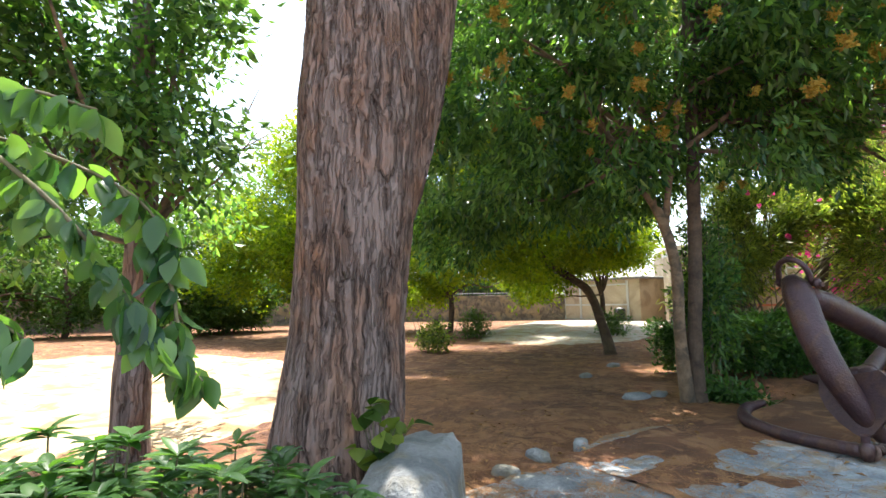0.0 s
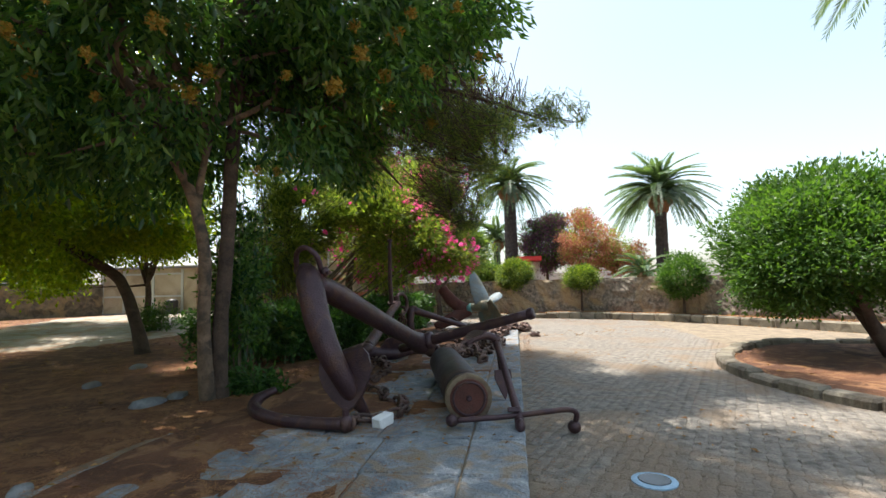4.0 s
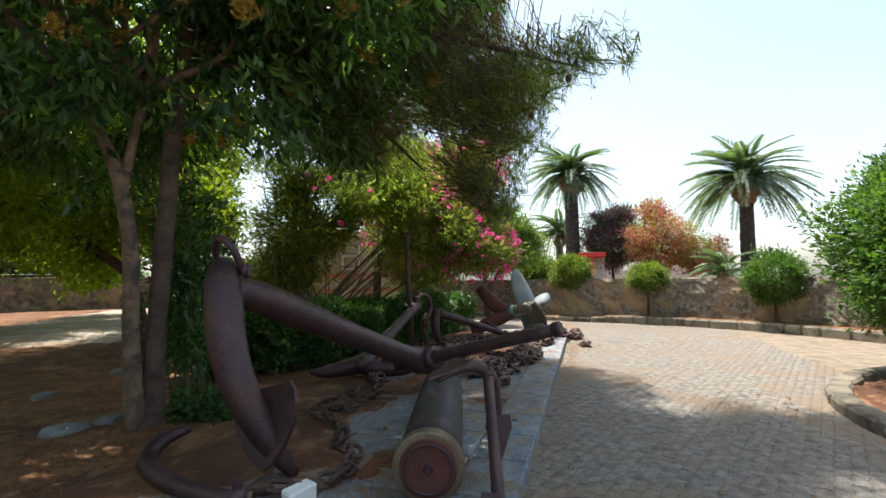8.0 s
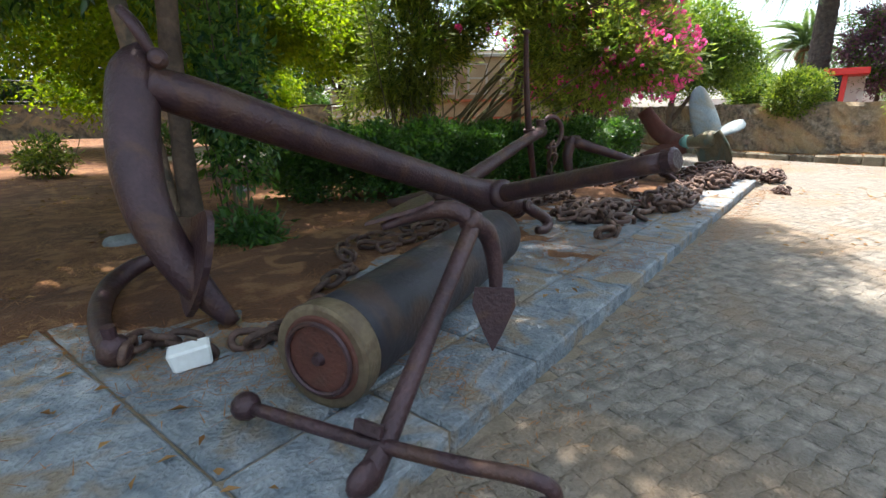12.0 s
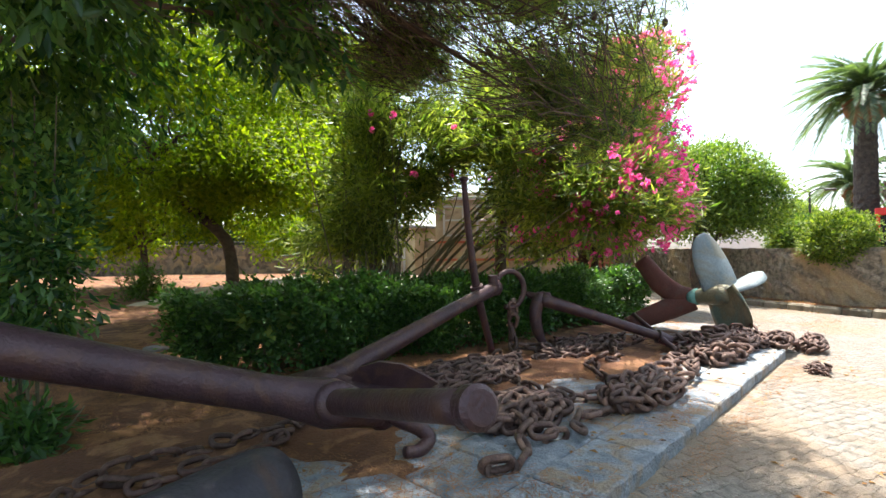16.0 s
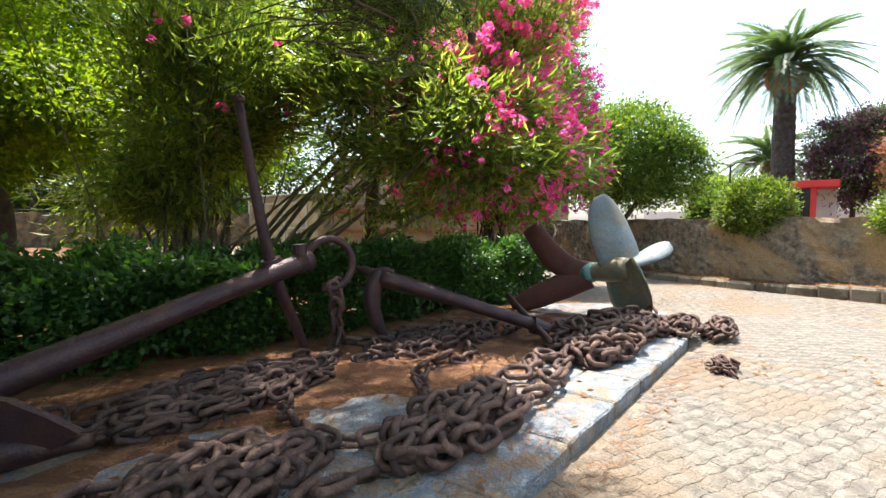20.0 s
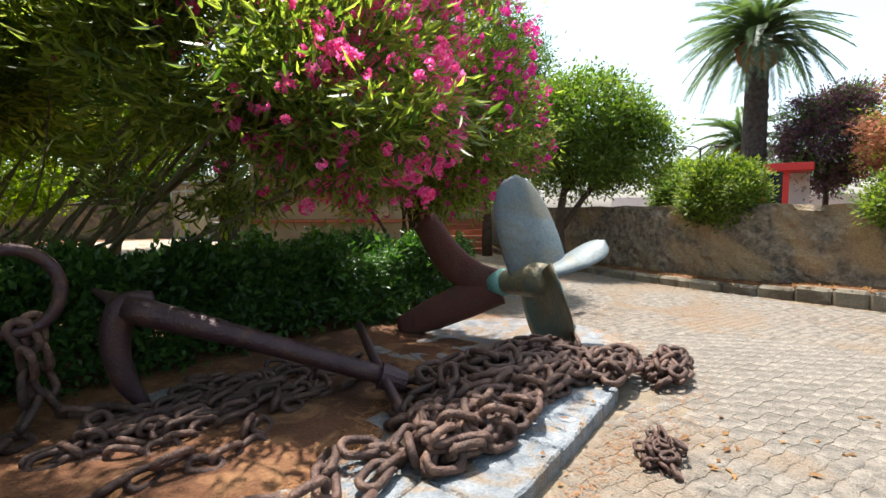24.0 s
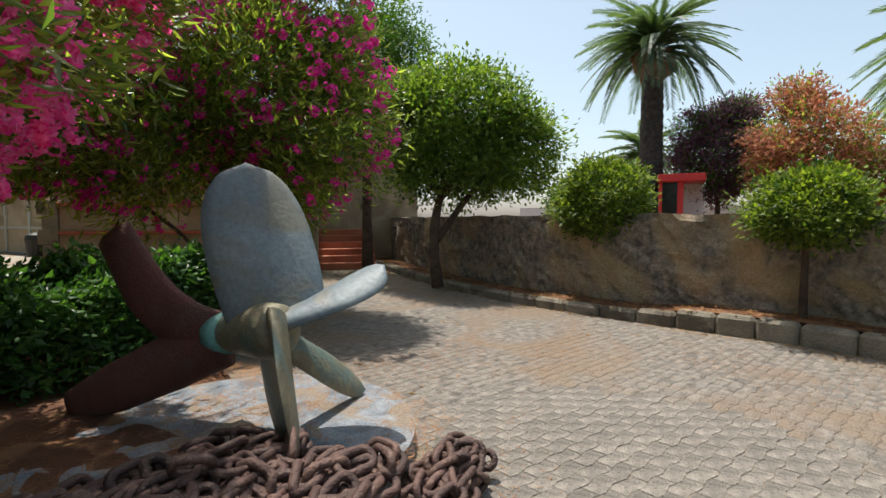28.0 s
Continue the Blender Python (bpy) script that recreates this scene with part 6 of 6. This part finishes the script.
def big_leaves(name, base, way, side, ln, ratio, material, parent, label=""):
    """Broad leaves with a midrib fold and a rounded, pointed outline, one mesh."""
    v, f = [], []
    prof = ((0.0, 0.0), (0.18, 0.62), (0.42, 1.0), (0.68, 0.82), (0.88, 0.38), (1.0, 0.0))
    for b, w, s, l in zip(base, way, side, ln):
        w = np.array(w, float) / np.linalg.norm(w)
        s = np.array(s, float) - w * np.dot(s, w)
        s /= np.linalg.norm(s)
        n = np.cross(w, s)
        i = len(v)
        for t, q in prof:
            c = np.array(b) + w * l * t - n * l * 0.18 * t * t
            hw = q * l * ratio / 2
            v += [c + s * hw + n * hw * 0.35, c, c - s * hw + n * hw * 0.35]
        for k in range(5):
            j = i + 3 * k
            f += [(j, j + 1, j + 4, j + 3), (j + 1, j + 2, j + 5, j + 4)]
    me = bpy.data.meshes.new(name)
    me.from_pydata([tuple(x) for x in v], [], f)
    return link_mesh(name, me, material, parent, label, True)


big_leaves("leaves", base, way, side, ln, 0.52, L_DARK, branch)
low = thing("pittosporum_shrub", "low shrub with whorls of narrow green leaves", "shrub")
base, way, side, ln = [], [], [], []
for _ in range(150):
    x, y = rng.uniform(-0.8, 0.8), rng.uniform(1.4, 2.6)
    z = 0.62 + 0.12 * rng.normal() - 0.22 * max(0.0, x - 0.2) + (0.06 if x < -0.3 else 0)
    part("stem", tube([(x + rng.normal() * 0.1, y + rng.normal() * 0.1, 0.05), (x, y, z * 0.6), (x, y, z)], [0.009, 0.007, 0.004], 5, 3), STEM, low)
    for k in range(13):
        a = k * 2.4 + rng.normal() * 0.2
        up = rng.uniform(-0.1, 0.7)
        base.append((x, y, z + rng.normal() * 0.015))
        way.append((math.cos(a), math.sin(a), up))
        side.append((-math.sin(a), math.cos(a), 0))
        ln.append(rng.uniform(0.09, 0.155))
big_leaves("leaves", base, way, side, ln, 0.36, L_HEDGE, low)
sap = thing("fig_sapling", "small sapling with fresh lobed leaves against the pine trunk", "sapling")
base, way, side, ln = [], [], [], []
for _ in range(16):
    x, y, z = 1.42 + rng.normal() * 0.13, 2.72 + rng.normal() * 0.06, 0.55 + rng.normal() * 0.13
    part("stem", tube([(1.5, 2.85, 0.1), ((1.5 + x) / 2, (2.85 + y) / 2, z * 0.7), (x, y, z)], [0.006, 0.005, 0.003], 5, 3), STEM, sap)
    for k in range(2):
        base.append((x, y, z))
        way.append((rng.normal() * 0.8, -0.5 + rng.normal() * 0.5, rng.normal() * 0.5))
        side.append((1, rng.normal() * 0.4, rng.normal() * 0.4))
        ln.append(rng.uniform(0.09, 0.15))
big_leaves("leaves", base, way, side, ln, 0.85, L_SUN, sap)

# saplings and tufts round the privet
for lab, x, y, h, r, nn, mm in (("young laurel shoots beside the privet", 6.12, 2.78, 2.5, 0.38, 260, L_DARK),
                                ("small leafy bush in the soil", 6.3, 9.6, 0.9, 0.5, 120, L_SUN), ("low green tuft at the foot of the privet", 6.0, 2.55, 0.3, 0.24, 60, L_HEDGE), ("low green tuft at the foot of the privet", 6.0, 2.3, 0.15, 0.15, 22, L_HEDGE), ("weedy shrub under the trees", 12.5, 9.0, 1.0, 0.6, 120, L_MID), ("weedy shrub under the trees", 9.0, 11.5, 1.1, 0.6, 120, L_MID)):
    s = thing("sapling", lab, "sapling", "undergrowth")
    for _ in range(7):
        a, q = rng.normal() * r * 0.4, rng.normal() * r * 0.4
        part("stem", tube([(x + a * 0.4, y + q * 0.4, 0.0), (x + a, y + q, h * 0.5), (x + a * 1.4, y + q * 1.4, h)], [0.012, 0.009, 0.004], 5, 3), STEM, s)
    foliage("leaves", rng, [(x, y, h * 0.56, r, r, h * 0.48)], nn, 12, 0.08, 0.105, 0.04, mm, s, droop=0.4, shell=0.2)

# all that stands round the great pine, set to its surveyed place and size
SURVEY = Matrix.Translation((-0.214, -0.529, 1.344)) @ Matrix.Scale(0.94, 4) @ Matrix.Translation((-0.067, 0.219, -1.430))
for ob in (pine, laurel, boulder, branch, low, sap, *near_stones):
    ob.matrix_basis = SURVEY

# ---- fallen needles and leaves ----
n = 210000
px, py = rng.uniform(1.5, 14.5, n), rng.uniform(-0.62, 6.5, n)
dens = np.array([noise.noise(Vector((a * 0.9, b * 0.9, 4))) + 0.5 * noise.noise(Vector((a * 2.6, b * 2.6, 9))) for a, b in zip(px, py)])
bias = np.interp(py, [-0.62, -0.2, 0.4, 1.2, 3.0], [-0.55, -0.35, -0.05, 0.25, 0.4]) + np.where(px < 5.0, np.interp(py, [0.0, 1.2, 2.2], [-0.25, -0.2, 0.0]), 0.0)
k = dens + bias > rng.normal(size=n) * 0.3
px, py = px[k], py[k]
top = np.array([0.108 if (b < plat_top(a)) else ground_z(a, b) + 0.006 for a, b in zip(px, py)])
a = rng.uniform(0, 6.28, len(px))
way = np.stack([np.cos(a), np.sin(a), rng.normal(size=len(px)) * 0.08], 1)
tagged(blades("fallen_needles", np.stack([px, py, top], 1), way, np.stack([-np.sin(a), np.cos(a), np.zeros(len(px))], 1), rng.uniform(0.05, 0.12, len(px)), np.full(len(px), 0.0022), NEEDLEL, kind="needle"), "brown pine needles fallen over soil and slabs", "needles", kind="stuff")
# thin drifts of needle litter over the slabs
bm = bmesh.new()
gx, gy = np.arange(2.6, 13.4, 0.075), np.arange(-0.5, 2.2, 0.075)
grid = {}
for i, x in enumerate(gx):
    for j, y in enumerate(gy):
        d = noise.noise(Vector((x * 0.9, y * 0.9, 4))) + 0.45 * noise.noise(Vector((x * 2.6, y * 2.6, 9))) + 0.25 * noise.noise(Vector((x * 7, y * 7, 2)))
        d += float(np.interp(y, [-0.62, -0.2, 0.4, 1.2, 2.2], [-1.2, -0.8, -0.1, 0.4, 0.6])) + (float(np.interp(y, [0.0, 1.2, 2.2], [-0.3, -0.4, -0.15])) if x < 5.2 else 0.0)
        grid[i, j] = bm.verts.new((x, y, 0.098 + min(0.03, max(-0.02, 0.05 * d))))
for i in range(len(gx) - 1):
    for j in range(len(gy) - 1):
        q = (grid[i, j], grid[i + 1, j], grid[i + 1, j + 1], grid[i, j + 1])
        if max(v.co.z for v in q) > 0.1 and max(v.co.y for v in q) < plat_top(gx[i]) + 0.1:
            bm.faces.new(q)
bmesh.ops.delete(bm, geom=[v for v in bm.verts if not v.link_faces], context='VERTS')
tagged(part("needle_litter", bm, SOIL, smooth=True), "drifts of reddish soil and needle litter on the slabs", "litter", kind="stuff")
n = 12000
px, py = rng.uniform(-6, 22, n), rng.uniform(-4.5, 20, n)
k = np.array([(noise.noise(Vector((a * 0.5, b * 0.5, 1))) > (0.28 if paved(a, b) else -0.1)) for a, b in zip(px, py)])
px, py = px[k], py[k]
top = np.array([0.004 if paved(a, b) else (0.112 if (b < plat_top(a) and b > PLAT_Y and -6 < a < 13) else ground_z(a, b) + 0.01) for a, b in zip(px, py)])
a = rng.uniform(0, 6.28, len(px))
tagged(blades("fallen_leaves", np.stack([px, py, top], 1), np.stack([np.cos(a), np.sin(a), rng.uniform(0, 0.35, len(px))], 1), np.stack([-np.sin(a), np.cos(a), rng.normal(size=len(px)) * 0.2], 1), rng.uniform(0.03, 0.075, len(px)), rng.uniform(0.018, 0.035, len(px)), leaf_mat("dry_leaf", (0.16, 0.07, 0.025), (0.34, 0.19, 0.08), 0.7, 0.15)), "dry brown leaves scattered over ground and paving", "leaves", kind="stuff")
# russet litter swept into drifts on the paving
lp = []
for x, y, sx, sy, m_ in ((15.3, 0.75, 0.35, 0.22, 700), (15.9, 0.2, 0.5, 0.25, 800), (16.6, -0.6, 0.6, 0.2, 700), (16.9, -1.9, 0.4, 0.5, 700), (14.9, 1.3, 0.5, 0.3, 700), (16.4, -2.9, 0.35, 0.6, 600), (13.2, -1.0, 0.5, 0.12, 500), (11.6, -0.82, 1.3, 0.07, 900), (9.0, -0.82, 1.6, 0.06, 700), (6.6, -0.85, 2.0, 0.08, 500)):
    lp.append(np.stack([rng.normal(size=m_) * sx + x, rng.normal(size=m_) * sy + y, np.full(m_, 0.006)], 1))
lp = np.concatenate(lp)
lp = lp[[paved(q[0], q[1]) and math.hypot(q[0] - 13.62, q[1] - 0.42) > 1.02 for q in lp]]
a = rng.uniform(0, 6.28, len(lp))
tagged(blades("paving_litter", lp, np.stack([np.cos(a), np.sin(a), rng.uniform(0, 0.06, len(lp))], 1), np.stack([-np.sin(a), np.cos(a), np.zeros(len(lp))], 1), rng.uniform(0.02, 0.06, len(lp)), rng.uniform(0.002, 0.007, len(lp)), NEEDLEL, bend=0.02), "russet needles and leaf scraps lying on the paving", "litter", kind="stuff")
# leaf drift along the wall bed
kl = fine_line(bedline, 0.02)
m_ = 5200
ii = rng.integers(0, len(kl), m_)
off = rng.uniform(-0.28, 0.55, m_) ** 1
inn = offset_line(kl, 1.0)
dp = np.array([[kl[i][0] + (inn[i][0] - kl[i][0]) * o, kl[i][1] + (inn[i][1] - kl[i][1]) * o, (bed_z(kl[i][1]) + 0.035 if o > -0.09 else 0.006)] for i, o in zip(ii, off)])
a = rng.uniform(0, 6.28, m_)
tagged(blades("leaf_drift", dp, np.stack([np.cos(a), np.sin(a), rng.uniform(0, 0.4, m_)], 1), np.stack([-np.sin(a), np.cos(a), rng.normal(size=m_) * 0.2], 1), rng.uniform(0.03, 0.07, m_), rng.uniform(0.015, 0.03, m_), bpy.data.materials["dry_leaf"]), "dry leaves gathered along the wall bed and kerb", "leaves", kind="stuff")

# ---- small fixtures ----
up = thing("ground_light", "round flush ground light with a pale rim", "light", at=(3.8, -1.46, 0))
rim = part("rim", tube([(0, 0, -0.03), (0, 0, 0.008), (0, 0, 0.014)], [0.14, 0.14, 0.12], 32, 1), SKYBLUE, up)
part("lens", tube([(0, 0, 0.0145), (0, 0, 0.018)], [0.10, 0.095], 32, 1), DARKGLASS, rim)
lamp = thing("street_lamp", "dark twin-armed street lamp beyond the wall", "lamp", at=(36, 1.9, 0))
part("pole", tube([(0, 0, 0), (0, 0, 4.2)], [0.07, 0.05], 10, 1), BLACK, lamp)
for s in (-1, 1):
    part("arm", tube([(0, 0, 4.1), (0, 0.35 * s, 4.3), (0, 0.8 * s, 4.25)], [0.03, 0.03, 0.03], 8, 3), BLACK, lamp)
    part("head", box(-0.12, 0.6 * s - 0.0, 4.16, 0.12, 0.6 * s + 0.45 * s, 4.26, 0.02), BLACK, lamp)
kiosk = thing("red_kiosk", "small red kiosk with a dark opening beyond the wall", "kiosk", at=(30.0, -1.5, 0))
part("post", box(-0.1, 0.55, 0, 0.3, 0.66, 2.6, 0.01), REDPAINT, kiosk)
part("post", box(-0.1, -0.1, 0, 0.3, 0.08, 2.6, 0.01), REDPAINT, kiosk)
part("roof", box(-0.3, -0.75, 2.55, 1.6, 0.7, 2.82, 0.03), REDPAINT, kiosk)
part("window", box(0.0, 0.06, 1.0, 0.2, 0.57, 2.55), DARKGLASS, kiosk)
part("base", box(-0.05, -0.7, 0, 1.4, 0.6, 1.0, 0.01), REDPAINT, kiosk)
part("back_panel", box(1.2, -0.7, 1.0, 1.4, 0.6, 2.56), WHITE, kiosk)
tagged(part("white_wall", box(36, -12, 0, 36.3, 6, 1.9), WHITE), "long white boundary wall in the distance", "wall", kind="structure")

# ---- paving bricks ----
pm = pose(10, -2, 0, 0, 0, -22.6)
BL, BW, ZG = 0.19, 0.095, 0.0095


def brick_profile(ins):
    """Zigzag-sided paver outline, drawn in by ins."""
    l, w = BL / 2 - ins, BW / 2 - ins
    return [(-l, -w), (-l * 0.5, -w - ZG), (0, -w), (l * 0.5, -w + ZG), (l, -w), (l, w), (l * 0.5, w + ZG), (0, w), (-l * 0.5, w - ZG), (-l, w)]


lo, hi = brick_profile(0.0015), brick_profile(0.0042)
BV = np.array([(x, y, -0.03) for x, y in lo] + [(x, y, -0.002) for x, y in lo] + [(x, y, 0.0) for x, y in hi])
BF = [(i, (i + 1) % 10, 10 + (i + 1) % 10, 10 + i) for i in range(10)] + [(10 + i, 10 + (i + 1) % 10, 20 + (i + 1) % 10, 20 + i) for i in range(10)] + [tuple(range(20, 30))]
brick_me = bpy.data.meshes.new("brick")
brick_me.from_pydata([tuple(v) for v in BV], [], BF)
brick_me.materials.append(PAVE)
BVO = BV * [1, -1, 1]
BVO[:, 1] = BV[:, 1]
for k_ in range(30):
    BVO[k_, 1] = BV[k_, 1] - 2 * (BV[k_, 1] - math.copysign(BW / 2 - (0.0015 if k_ < 20 else 0.0042), BV[k_, 1]))
brick_me_odd = bpy.data.meshes.new("brick")
brick_me_odd.from_pydata([tuple(v) for v in BVO], [], BF)
brick_me_odd.materials.append(PAVE)
near, far_v, far_f = [], [], []
for r in range(-105, 132):
    for c in range(-90, 90):
        u, v = (c + (0.5 if r % 2 else 0.0)) * BL, r * BW
        w = pm @ Vector((u, v, 0))
        if not (1.0 < w.x < 19.5 and -4.6 < w.y < 5.0):
            continue
        if not paved(w.x, w.y) or (PLAT_Y - 0.03 < w.y < 0 and w.x < 13.1):
            continue
        if any(math.hypot(w.x - kx, w.y - ky) < 0.18 for kx, ky in KL) or math.hypot(w.x - 13.62, w.y - 0.42) < 1.0:
            continue
        if w.x > np.interp(w.y, [-7, -5.4, -3.3, -1.7, 0.2, 2.2, 5.2], [14.4, 16.0, 17.5, 18.05, 18.7, 19.85, 22.2]):
            continue
        near.append((math.hypot(w.x - 14.2, w.y + 1.6), w, rng.normal(size=3), r % 2))
near.sort(key=lambda q: q[0])
for i, (d, w, j, odd) in enumerate(near):
    m = Matrix.Translation((w.x, w.y, j[0] * 0.0008)) @ pose(0, 0, 0, j[1] * 0.16, j[2] * 0.16, -22.6 + j[0] * 1.1)
    if i < 300:
        ob = new("brick", brick_me_odd if odd else brick_me)
        ob.parent = paving
        ob.matrix_basis = m
    else:
        M = np.array(m)
        b = len(far_v)
        far_v.append((BVO if odd else BV) @ M[:3, :3].T + M[:3, 3])
        far_f.append(b)
me = bpy.data.meshes.new("brick_field")
fv = np.concatenate(far_v)
nb_ = len(far_v)
loops, starts, totals = [], [], []
tot = 0
quads = np.array(BF[:20])
ngon = np.array(BF[20])
for b in range(nb_):
    loops.append((quads + 30 * b).ravel())
    loops.append(ngon + 30 * b)
    starts.append(tot + np.concatenate([np.arange(0, 80, 4), [80]]))
    totals.append([4] * 20 + [10])
    tot += 90
me.vertices.add(len(fv))
me.vertices.foreach_set("co", fv.astype(np.float32).ravel())
me.loops.add(tot)
me.loops.foreach_set("vertex_index", np.concatenate(loops).astype(np.int32))
me.polygons.add(nb_ * 21)
me.polygons.foreach_set("loop_start", np.concatenate(starts).astype(np.int32))
me.polygons.foreach_set("loop_total", np.concatenate(totals).astype(np.int32))
me.update()
me.validate()
tagged(link_mesh("brick_field", me, PAVE, paving), kind="stuff")
